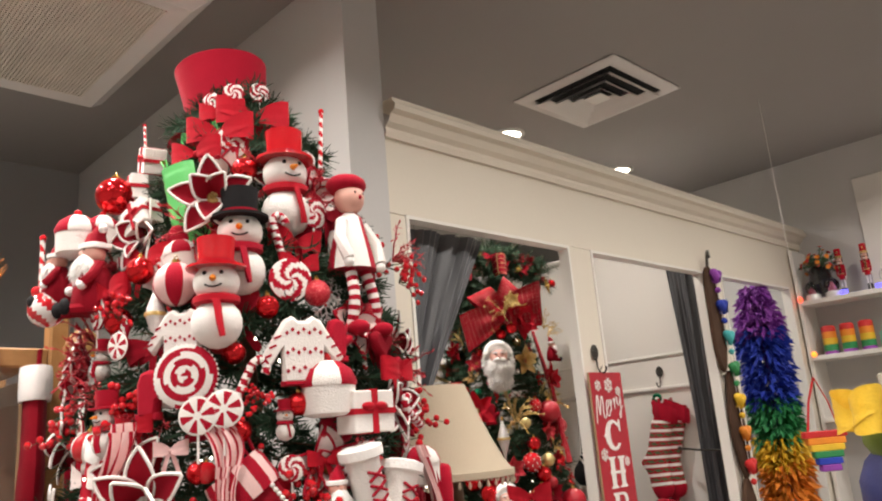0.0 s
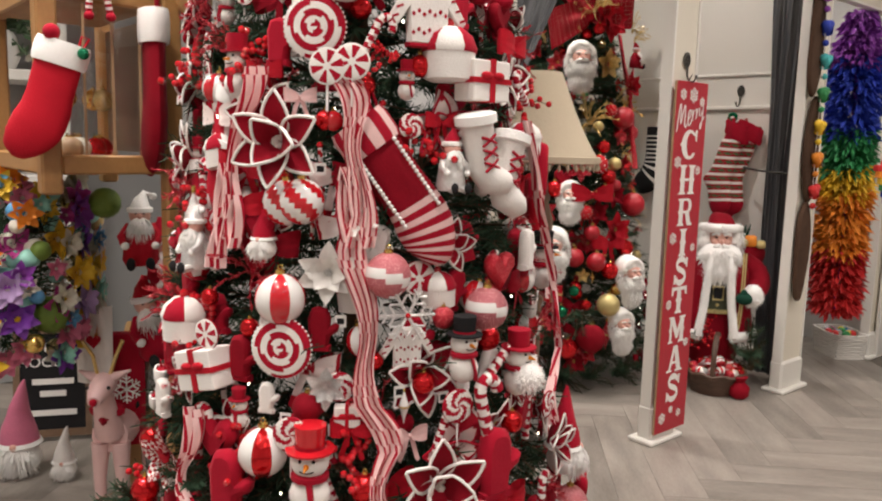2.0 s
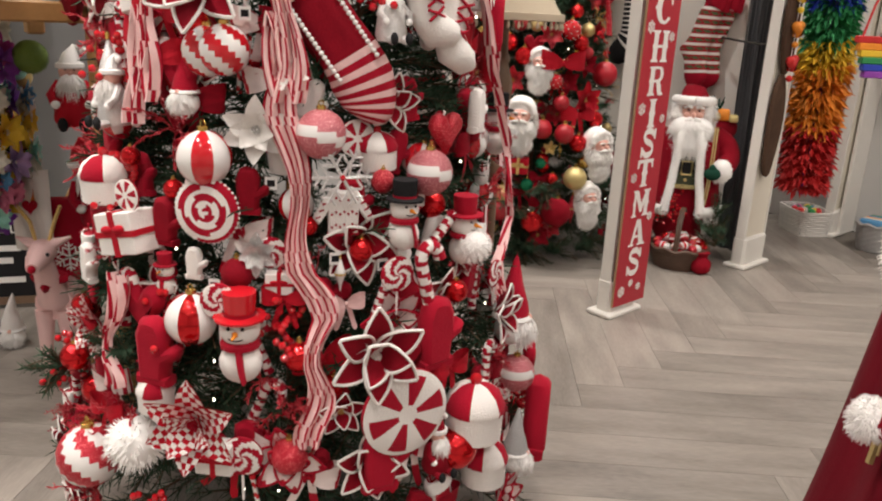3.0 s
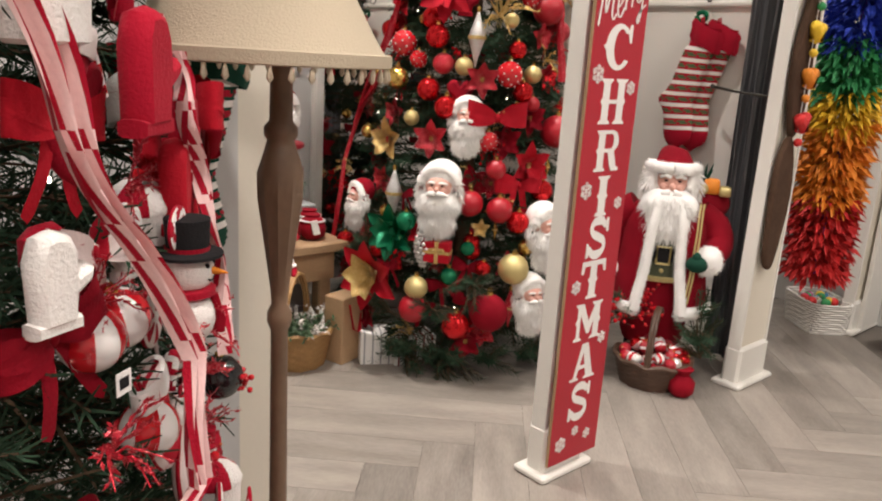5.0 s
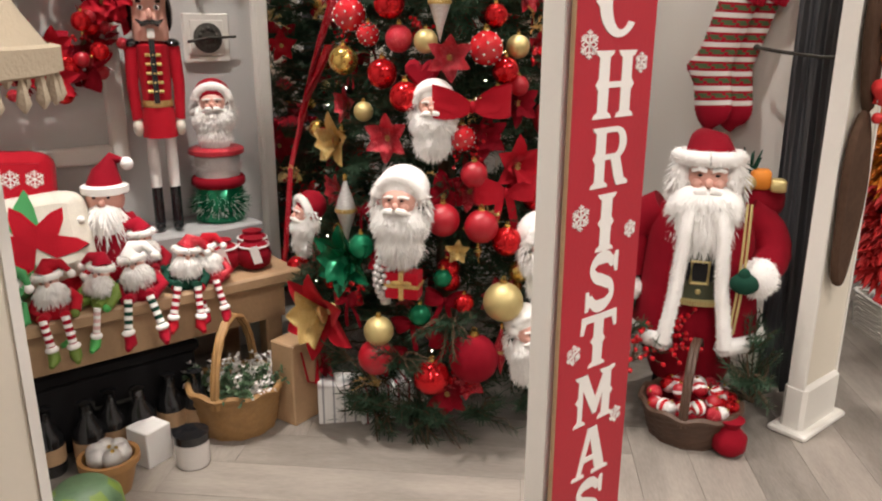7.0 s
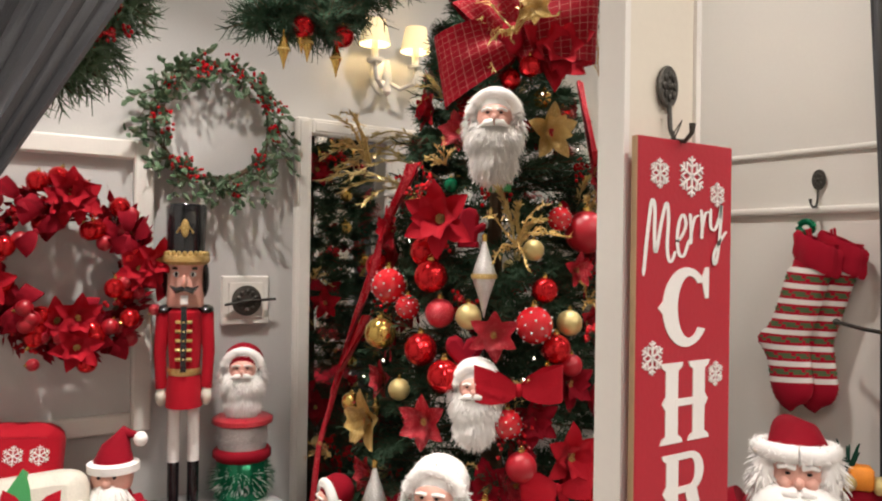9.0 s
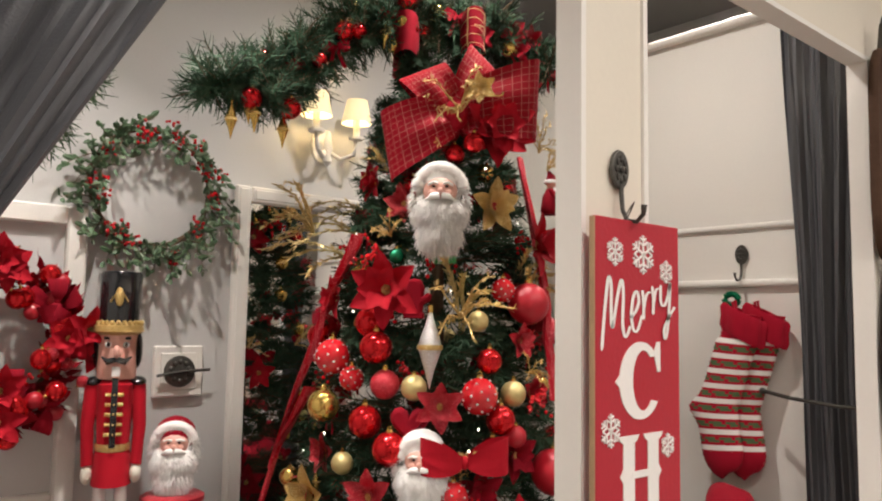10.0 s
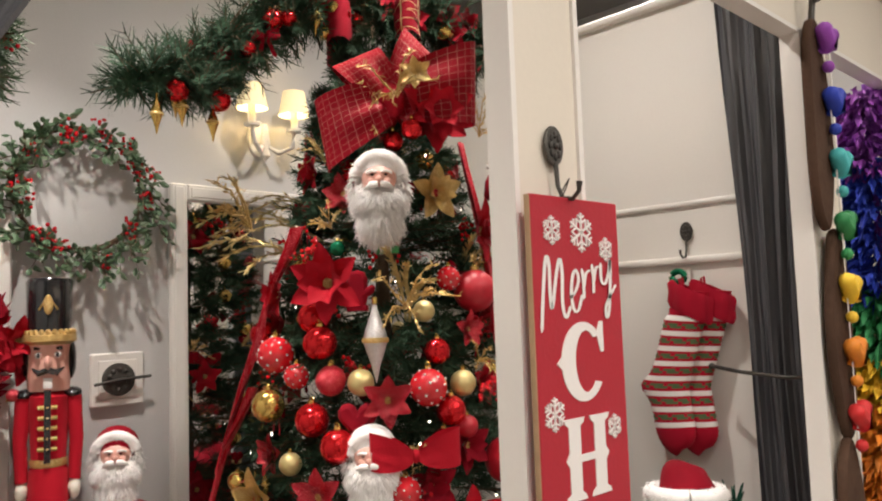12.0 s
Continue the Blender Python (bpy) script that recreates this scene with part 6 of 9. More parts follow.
wide_bow(pose(-2.79, 3.20, 1.985, 0, 0, -42))
for x, y, z, turn, make in ((-2.68, 3.28, 1.955, -35, lambda: poinsettia(0.10, "red_cloth", None, 6)), (-2.70, 3.13, 1.98, -50, lambda: spray(0.13, "twig", 5)), (-2.69, 3.20, 2.05, -40, lambda: poinsettia(0.05, "gold_glitter", None, 6)), (-2.66, 3.42, 1.90, -30, lambda: spray(0.11, "twig", 8)), (-2.70, 3.19, 1.895, -40, lambda: bauble(0.03, "red_metal"))):
    make().matrix_basis = pose(x, y, z, 0, 0, turn)


def gold_branch(length, seed, m):
    """Arching stem set with slender gilded scales."""
    rnd = random.Random(seed)
    root = thing("gilded_branch", "long gilded branch with slender drooping tips", "decoration", m, "gilded branches")
    stem_s, tips = Shape(), Shape()
    for k in range(3):
        path = [Vector((length * t * (1 - 0.15 * k), length * (0.28 * (k - 1) * t + 0.05 * math.sin(4 * t + k)), length * (0.30 * math.sin(2.3 * t) - 0.12 * k * t))) for t in [i / 14 for i in range(15)]]
        stem_s.tube(path, [0.0042 - 0.00022 * i for i in range(15)], 5)
        for a, b in zip(path[4:], path[5:]):
            for q in range(5):
                p = a.lerp(b, q / 5)
                d = ((b - a).normalized() + Vector((rnd.uniform(-0.5, 0.5), rnd.uniform(-0.5, 0.5), rnd.uniform(-0.5, 0.5)))).normalized()
                w = d.cross(Vector((rnd.uniform(-1, 1), rnd.uniform(-1, 1), 1))).normalized() * 0.0035
                tips.add([p, p + d * 0.014 + w, p + d * 0.028, p + d * 0.014 - w], [[0, 1, 2, 3]])
    part("stem", stem_s, "gold_matte", root)
    tagged(part("scales", tips, "gold_matte", root, smooth=False), kind="stuff")
    return root


for az, z, r, ln, k in ((-128, 1.60, 0.16, 0.42, 1), (-110, 1.52, 0.20, 0.34, 2), (-140, 1.68, 0.15, 0.34, 3), (-28, 1.36, 0.30, 0.20, 4), (20, 1.42, 0.28, 0.20, 5)):
    gold_branch(ln, k, pose(T2[0] + r * math.cos(radians(az)), T2[1] + r * math.sin(radians(az)), z, 0, 0 if k < 4 else -55, az))

# crown of the first tree
hat = top_hat(0.118, 0.22)
hat.matrix_basis = pose(-1.72, 0.97, 2.135, 4, -6, 0)
for az, z, r, w, cloth in ((-20, 2.13, 0.13, 0.17, "red_cloth"), (-75, 2.08, 0.13, 0.14, "bright_green"), (30, 2.08, 0.12, 0.15, "red_velvet"), (-50, 2.14, 0.14, 0.11, "red_cloth")):
    hang(T1, az, z, r, "bow", w, cloth, label="fabric ribbon bow below the top hat")
for az, z, r in ((-40, 2.20, 0.13), (-10, 2.21, 0.12), (-70, 2.19, 0.12)):
    hang(T1, az, z, r, "disc", 0.026, "swirl")
# long padded stocking set across the branches
big = stocking(0.32, "red_velvet", "pink", foot="pink", flip=-1, slim=0.80, toe=0.35, label="long dark red velvet stocking with striped cuff and toe")
big.matrix_basis = pose(-1.265, 0.815, 1.175, 0, 0, -32) @ pose(0, 0, 0, 36, 0, 0)
for g in (-1, 1):
    edge = thing("beaded_trim", "pale beaded braid sewn along the velvet stocking", "trim", big.matrix_basis.copy())
    for i in range(17):
        part("bead", Shape().ball((0.030, g * 0.040, 0.100 - 0.0095 * i), 0.0048, 0, 8, 5), "white_gloss", edge)

# smaller pieces that fill the gaps
rnd_fill = random.Random(11)
for tree, pts, n, choice in ((T1, P1, 330, (("bow", 0.13, "red_velvet"), ("mitten", 0.10, "red_felt"), ("flower", 0.085, "red_velvet", "white_felt", 6), ("spray", 0.10, "frond", 69), ("spray", 0.09, "berry", 67), ("bow", 0.13, "red_velvet"), ("stick", 0.14), ("bow", 0.12, "candy_stripe"), ("disc", 0.034, "swirl"), ("ball", 0.034, "red_gloss", "candy", "white_gloss"), ("cane", 0.11), ("bow", 0.12, "red_cloth"), ("mitten", 0.085, "red_felt"), ("spray", 0.08, "frond", 61), ("ball", 0.030, "red_metal"), ("stocking", 0.15, "candy_stripe", "white_fur"), ("mitten", 0.08, "white_felt"), ("cake", 0.08), ("flower", 0.075, "candy_stripe", "red_felt", 6), ("heart", 0.08, "red_velvet"), ("flower", 0.06, "red_velvet", "white_felt", 5), ("disc", 0.036, "pinwheel"), ("stocking", 0.14), ("bow", 0.12, "candy_stripe"), ("spray", 0.06, "frond", 64), ("snowman", 0.09, "red_felt"), ("flake", 0.035))),
                             (T2, P2, 215, (("bow", 0.12, "red_velvet"), ("flower", 0.075, "red_velvet", None, 6), ("spray", 0.07, "berry", 68), ("ball", 0.034, "red_metal"), ("ball", 0.028, "gold"), ("spray", 0.06, "berry", 62), ("flower", 0.07, "red_cloth", None, 5), ("spray", 0.09, "twig", 63), ("ball", 0.024, "gold_matte"), ("bow", 0.08, "red_velvet"), ("flower", 0.065, "red_glitter", None, 6), ("spray", 0.07, "frond", 65), ("drop", 0.08, "gold"), ("spray", 0.06, "fir", 66), ("heart", 0.05, "red_velvet")))):
    for i in range(n):
        z = 0.14 + 1.85 * rnd_fill.random() ** 1.2
        az = rnd_fill.uniform(-125, 85) if tree is T1 else rnd_fill.uniform(-180, 180)
        hang(tree, az, z, profile(pts, z) * (0.99 if tree is T1 else 0.96) - 0.02, *choice[i % len(choice)], lean=rnd_fill.uniform(-25, 25))


def fairy_light():
    return solid("fairy_light", Shape().ball((0, 0, 0), (0.002, 0.002, 0.0035), 0, 6, 4), "bulb", "tiny warm white fairy light on the tree", "fairy light", group="fairy lights")


for tree, pts, n in ((T1, P1, 60), (T2, P2, 40)):
    for i in range(n):
        z = 0.2 + 1.7 * rnd_fill.random()
        az = rnd_fill.uniform(-120, 60)
        r = profile(pts, z) * rnd_fill.uniform(0.85, 1.0)
        again("fairy", fairy_light, pose(tree[0] + r * math.cos(radians(az)), tree[1] + r * math.sin(radians(az)), z))



# ---- the alcove ----
def floor_lamp():
    root = thing("floor_lamp", "turned dark wood floor lamp with a beige bell shade", "floor lamp", pose(-1.60, 1.585, 0))
    part("base", Shape().lathe([(0.15, 0), (0.15, 0.02), (0.11, 0.04), (0.05, 0.06), (0.03, 0.10)], 24), "wood_dark", root)
    prof = [(0.016, 0.08), (0.014, 0.80), (0.020, 0.815), (0.020, 0.83), (0.013, 0.845), (0.015, 0.87), (0.026, 0.95), (0.036, 1.02), (0.037, 1.06), (0.024, 1.10), (0.021, 1.11), (0.026, 1.118), (0.026, 1.13), (0.018, 1.14), (0.017, 1.20), (0.012, 1.24), (0.008, 1.40)]
    flutes = Shape()
    n = 20
    rows = []
    for r, z in prof:
        deep = 0.10 if 0.86 < z < 1.07 else 0.0
        rows.append([(r * (1 - deep * (j % 2)) * math.cos(2 * math.pi * j / n), r * (1 - deep * (j % 2)) * math.sin(2 * math.pi * j / n), z) for j in range(n)])
    flutes.grid(rows, 0, True, True)
    part("pole", flutes, "wood_dark", root, "fluted baluster pole")
    prof = [(0.195, 1.235), (0.172, 1.27), (0.145, 1.32), (0.118, 1.38), (0.095, 1.44), (0.078, 1.485)]
    rows = [[((r * (1 + 0.012 * (j % 2)) + e) * math.cos(2 * math.pi * j / 40), (r * (1 + 0.012 * (j % 2)) + e) * math.sin(2 * math.pi * j / 40), z) for j in range(40)] for e, q in ((0, prof), (-0.003, prof[::-1])) for r, z in q]
    OFF = pose(-0.022, -0.025, 0)
    part("shade", Shape().grid(rows, 0, True), "beige", root, "beige bell-shaped fabric shade", at=OFF)
    part("trim_braid", Shape().lathe([(0.193, 1.226), (0.199, 1.228), (0.199, 1.245), (0.192, 1.247)], 40, caps=False), "beige", root, at=OFF)
    bead = mesh_of("fringe_drop", Shape().lathe([(0.001, -0.022), (0.005, -0.016), (0.003, -0.006), (0.001, 0.0)], 6), "beige")
    for i in range(44):
        a = 2 * math.pi * i / 44
        part("fringe_drop", bead, None, root, at=OFF @ pose(0.194 * math.cos(a), 0.194 * math.sin(a), 1.227))


floor_lamp()


def curtain(name, label, top, low, z0, z1, ztie, end, thick=0.03, ease=True, x=-1.985, along="y"):
    """A sheer curtain gathered at a tie-back: top and low are (y0, y1) spans at x, end the span below the tie."""
    rows = []
    n = 44
    for i in range(25):
        t = i / 24
        z = z1 + (z0 - z1) * t
        q = min(1.0, (z1 - z) / (z1 - ztie))
        q = q * q * (3 - 2 * q) if ease else q
        if z >= ztie:
            a, b = top[0] + (low[0] - top[0]) * q, top[1] + (low[1] - top[1]) * q
        else:
            u = (ztie - z) / (ztie - z0)
            a, b = low[0] + (end[0] - low[0]) * u, low[1] + (end[1] - low[1]) * u
        folds = [(x + thick * 0.45 * math.sin(j * 0.55 + 1.1 * math.sin(j * 0.23) + 0.6 * math.sin(t * 4)) + 0.005 * math.sin(j * 1.9 + t * 7), a + (b - a) * j / n, z) for j in range(n + 1)]
        rows.append(folds if along == "y" else [(q, p, h) for p, q, h in folds])
    root = thing(name, label, "curtain")
    part("cloth", Shape().grid(rows), "drape", root)
    part("hem", Shape().grid([[(x + 0.002, y, z) for x, y, z in rows[-2]], [(x + 0.002, y, z) for x, y, z in rows[-1]]]), "drape", root)
    return root


curtain("curtain", "charcoal satin curtain gathered by a metal tie-back rod", (-2.235, -1.975), (-2.19, -2.03), 0.02, 2.40, 1.17, (-2.17, -1.975), x=4.09, along="x")
curtain("curtain", "charcoal satin curtain swept aside behind the first tree", (1.78, 2.23), (1.67, 1.745), 0.02, 2.095, 1.25, (1.66, 1.735), ease=False)
rod = thing("curtain_tieback", "thin antique metal tie-back rod holding the curtain", "tie-back")
part("rod", Shape().tube([(-2.32, 4.10, 1.185), (-2.20, 4.04, 1.175), (-2.06, 4.02, 1.165), (-2.0, 4.04, 1.165), (-1.955, 4.08, 1.17)], 0.006, 8), "iron", rod)
part("end_knob", Shape().ball((-2.32, 4.10, 1.185), 0.011, 0, 10, 7), "iron", rod)

# socks on the hooks
def knit_sock(length, wide, yarns, label, m):
    """Hand-knitted sock with ribbed rows, a bunched cuff, a heel and a rounded toe."""
    root = thing("knitted_stocking", label, "stocking", m, "knitted stockings")
    n, count = 30, 64
    rows = []
    for i in range(count + 1):
        t = i / count
        z = length * (0.5 - t)
        y = wide * (0.22 - 0.55 * min(t / 0.6, 1) + 0.30 * max(0, (t - 0.6) / 0.4))
        half = wide * 0.5 * (0.86 if t < 0.16 else 1.0) * (1 + 0.025 * (-1) ** i)
        if t > 0.84:
            half *= math.sqrt(max(0.02, 1 - ((t - 0.84) / 0.162) ** 2))
        heel = 0.22 * wide * math.exp(-((t - 0.60) / 0.075) ** 2)
        ring = []
        for j in range(n):
            a = 2 * math.pi * j / n
            c = math.cos(a)
            ring.append((half * 0.42 * math.sin(a), y + half * c - (heel * c * c if c < 0 else 0), z + 0.12 * wide * c * (t - 0.2)))
        rows.append(ring)

    def yarn(i, j):
        t = i / count
        if t < 0.15 or t > 0.85 or (0.52 < t < 0.67 and abs(j - n / 2) < 3.5 - abs(t - 0.595) * 40):
            return 0
        q = (i - 10) % 6
        return 1 if q < 2 else 2 if q in (3, 4) and (j + i) % 4 else 0
    part("sock", Shape().grid(rows, yarn, True, True), list(yarns), root)
    cuff = []
    for q, z in ((0.84, 0.505), (0.98, 0.515), (1.10, 0.49), (1.04, 0.44), (1.08, 0.38), (0.96, 0.345), (0.88, 0.35)):
        cuff.append([(0.24 * wide * q * math.sin(a) * (1 + 0.10 * math.cos(7 * a)), wide * (0.20 + 0.5 * q * math.cos(a) * (1 + 0.06 * math.cos(9 * a)) + 0.06 * (1 - q)), length * (z - 0.05 * math.cos(a))) for a in [2 * math.pi * j / 40 for j in range(40)]])
    part("cuff", Shape().grid(cuff, 0, True), yarns[0], root, "bunched red knitted cuff")
    part("hanging_loop", Shape().tube([(0, 0.0, length * 0.48), (0.004, -wide * 0.08, length * 0.57), (0.0, -wide * 0.02, length * 0.58), (0.0, wide * 0.05, length * 0.48)], 0.004, 6), yarns[0], root)
    return root


for dx, dy in ((0.055, 0.030), (0.0, -0.012)):
    knit_sock(0.53, 0.135, ("red_felt", "white_felt", "knit_green"), "knitted red, white and green striped stocking on a hook", pose(-2.425 + dx, 4.11 + dy, 1.165, 0, 0, -84) @ pose(0, 0, 0, -4, 0, 0))
knot = solid("hanging_ring", Shape().tube([(0.0, 0.024 * math.cos(a), 0.018 * math.sin(a)) for a in [i * 0.52 for i in range(13)]], 0.011, 8), "green_metal", "green ring from which the knitted stockings hang", "ring", pose(-2.43, 4.12, 1.475, 0, 0, -90))
knit_sock(0.40, 0.12, ("pine_cloth", "white_felt", "red_felt"), "knitted dark green, white and red striped stocking on the pillar", pose(-1.855, 1.575, 1.05, 0, 0, 0))
ob = stocking(0.40, "black_felt", None, None, ("white_felt", "black_felt"), -1, "knitted black and white striped stocking on a hook")
ob.matrix_basis = pose(-2.93, 4.12, 1.22, 0, 0, -90)

# mirror and white frames on the back wall
mir = thing("wall_mirror", "tall mirror in a white painted frame", "mirror", pose(X_BACK + 0.004, 0, 0))
for y0, y1, z0, z1 in ((2.93, 2.99, 0.06, 1.86), (3.66, 3.72, 0.06, 1.86), (2.99, 3.66, 1.80, 1.86), (2.99, 3.66, 0.06, 0.12)):
    part("frame_rail", Shape().box((0.0, y0, z0), (0.03, y1, z1), 0, 0.006).box((0.005, y0 + 0.012, z0 + 0.012), (0.034, y1 - 0.012, z1 - 0.012), 0, 0.003), "white_panel", mir, smooth=False)
part("glass", Shape().box((0.0, 2.985, 0.115), (0.012, 3.665, 1.805)), "mirror", mir, smooth=False)
fr = thing("wall_frame", "white painted panel frame behind the red wreath", "frame", pose(X_BACK + 0.004, 0, 0))
for y0, y1, z0, z1 in ((1.80, 1.86, 0.80, 1.72), (2.38, 2.44, 0.80, 1.72), (1.86, 2.38, 1.66, 1.72), (1.86, 2.38, 0.80, 0.86)):
    part("frame_rail", Shape().box((0.0, y0, z0), (0.035, y1, z1), 0, 0.006), "white_panel", fr, smooth=False)
part("panel", Shape().box((0.0, 1.855, 0.855), (0.008, 2.385, 1.665)), "grey_wall", fr, smooth=False)

plq = thing("tieback_plaque", "white square plaque with a round iron rosette and rod", "plaque", pose(X_BACK + 0.003, 2.755, 1.205))
part("plate", Shape().box((0, -0.085, -0.085), (0.016, 0.085, 0.085), 0, 0.005), "white_panel", plq, smooth=False)
part("inner_plate", Shape().box((0.012, -0.062, -0.062), (0.020, 0.062, 0.062), 0, 0.003), "white_panel", plq, smooth=False)
s = Shape()
s.m = Matrix.Translation((0.02, 0, 0)) @ pose(0, 0, 0, 0, 90, 0)
s.lathe([(0.052, 0), (0.052, 0.008), (0.045, 0.011), (0.035, 0.009), (0.018, 0.012), (0.001, 0.014)], 28)
for i in range(10):
    a = i * math.pi / 5
    s.ball((0.032 * math.cos(a), 0.032 * math.sin(a), 0.011), (0.009, 0.009, 0.005), 0, 6, 4)
part("rosette", s, "iron", plq)
part("rod", Shape().tube([(0.036, -0.08, -0.012), (0.040, 0.0, 0.0), (0.036, 0.10, 0.004)], 0.005, 8), "iron", plq)

# wall light with two shades
sc = thing("wall_sconce", "white two-armed wall sconce with lit pleated shades", "wall light", pose(X_BACK, 3.29, 2.06))
part("back_plate", Shape().slab([(0.05 * math.cos(t * 0.524), 0.075 * math.sin(t * 0.524)) for t in range(12)], 0.02, 0.006), "white_panel", sc)
part("drop", Shape().lathe([(0.001, -0.09), (0.018, -0.07), (0.012, -0.04), (0.02, -0.02), (0.008, 0.05)], 12), "white_panel", sc, at=pose(0.05, 0, 0))
for g in (-1, 1):
    part("arm", Shape().tube([(0.03, 0, -0.02), (0.08, g * 0.04, -0.06), (0.11, g * 0.08, -0.04), (0.11, g * 0.09, 0.02)], 0.009, 8), "white_panel", sc)
    part("candle_sleeve", Shape().lathe([(0.028, 0.02), (0.03, 0.03), (0.013, 0.035), (0.013, 0.10)], 12), "white_panel", sc, at=pose(0.11, g * 0.09, 0))
    part("shade", Shape().lathe([(0.058, 0.085), (0.040, 0.175)], 24, caps=False), "shade_glow", sc, "lit cream shade", at=pose(0.11, g * 0.09, 0))
for g in (-1, 1):
    d = bpy.data.lights.new("sconce_glow", "POINT")
    d.energy, d.color, d.shadow_soft_size = 1.1, (1.0, 0.75, 0.42), 0.02
    new("sconce_glow", d).location = (X_BACK + 0.11, 3.29 + g * 0.09, 2.06 + 0.10)


# wreaths and garlands
def wreath(name, label, r, leaf, berry, n_leaf, n_berry, seed, fat=0.055):
    rnd = random.Random(seed)
    root = thing(name, label, "wreath")
    part("ring", Shape().tube([(0.01, r * math.cos(a), r * math.sin(a)) for a in [i * math.pi / 12 for i in range(25)]], 0.012, 6), "bark", root)
    s, t2 = Shape(), Shape()
    for i in range(n_leaf):
        a = rnd.uniform(0, 2 * math.pi)
        c = Vector((0.02, r * math.cos(a), r * math.sin(a)))
        d = Vector((rnd.uniform(0, 0.9), math.cos(a) * rnd.uniform(-0.8, 1.2) - math.sin(a) * 0.9, math.sin(a) * rnd.uniform(-0.8, 1.2) + math.cos(a) * 0.9)).normalized()
        p = c + d * rnd.uniform(0, fat)
        w = d.cross(Vector((rnd.uniform(0, 1), rnd.uniform(-1, 1), rnd.uniform(-1, 1)))).normalized() * 0.011
        e = d * rnd.uniform(0.028, 0.058)
        s.add([p, p + e * 0.45 + w, p + e, p + e * 0.45 - w], [[0, 1, 2], [0, 2, 3]])
    for i in range(n_berry):
        a = rnd.uniform(0, 2 * math.pi)
        c = Vector((0.04, r * math.cos(a), r * math.sin(a)))
        for j in range(4):
            p = c + Vector((rnd.uniform(0, 0.03), rnd.uniform(-1, 1) * fat * 0.55, rnd.uniform(-1, 1) * fat * 0.55))
            t2.ball(p, rnd.uniform(0.006, 0.009), 0, 7, 5)
    tagged(part("leaves", s, leaf, root, smooth=False), kind="stuff")
    tagged(part("berries", t2, berry, root), kind="stuff")
    return root


def leaf_wreath(r, m):
    """Loose ring of leafy sprigs with hanging bunches of berries."""
    rnd = random.Random(31)
    root = thing("berry_wreath", "leafy green wreath with red berries on the grey wall", "wreath", m)
    part("ring", Shape().tube([(0.012, r * math.cos(a), r * math.sin(a)) for a in [i * math.pi / 14 for i in range(29)]], 0.009, 6), "bark", root)
    stems, leaves, pale, berries = Shape(), Shape(), Shape(), Shape()
    for i in range(84):
        a = 2 * math.pi * (i + rnd.uniform(-0.4, 0.4)) / 84
        c = Vector((0.02, r * math.cos(a), r * math.sin(a)))
        out, along = Vector((0, math.cos(a), math.sin(a))), Vector((0, -math.sin(a), math.cos(a)))
        d = (along * rnd.choice((-1, -1, 1)) * rnd.uniform(0.5, 1.0) + out * rnd.uniform(-0.5, 1.0) + Vector((rnd.uniform(0.1, 0.7), 0, -0.15))).normalized()
        ln = rnd.uniform(0.07, 0.13)
        path = [c + d * ln * t + Vector((0, 0, -0.03 * t * t)) for t in (0, 0.33, 0.66, 1.0)]
        stems.tube(path, [0.0022, 0.002, 0.0016, 0.001], 4)
        for k in range(9):
            p = path[min(3, 1 + k // 3)] + d * ln * 0.11 * (k % 3 - 2)
            e = (d * 0.5 + Vector((rnd.uniform(-0.3, 1), rnd.uniform(-1, 1), rnd.uniform(-1, 0.8)))).normalized() * rnd.uniform(0.022, 0.040)
            w = e.cross(Vector((1, rnd.uniform(-0.6, 0.6), rnd.uniform(-0.6, 0.6)))).normalized() * e.length * 0.27
            up = e.cross(w).normalized() * 0.004
            (leaves if rnd.random() < 0.85 else pale).add([p, p + e * 0.4 + w + up, p + e * 0.8 + w * 0.6 + up, p + e, p + e * 0.8 - w * 0.6 + up, p + e * 0.4 - w + up], [[0, 1, 2, 3], [0, 3, 4, 5]])
    for i in range(24):
        a = rnd.uniform(0, 2 * math.pi)
        c = Vector((0.045, (r + rnd.uniform(-0.03, 0.05)) * math.cos(a), (r + rnd.uniform(-0.03, 0.05)) * math.sin(a)))
        for k in range(11):
            berries.ball(c + Vector((rnd.uniform(-0.012, 0.02), rnd.uniform(-0.02, 0.02), rnd.uniform(-0.035, 0.018))), rnd.uniform(0.0045, 0.0065), 0, 7, 5)
    for name, shape, material in (("sprig_stems", stems, "bark"), ("dark_leaves", leaves, "leaf"), ("pale_leaves", pale, "leaf_pale"), ("berries", berries, "red_gloss")):
        tagged(part(name, shape, material, root, smooth=name == "berries"), kind="stuff")
    return root


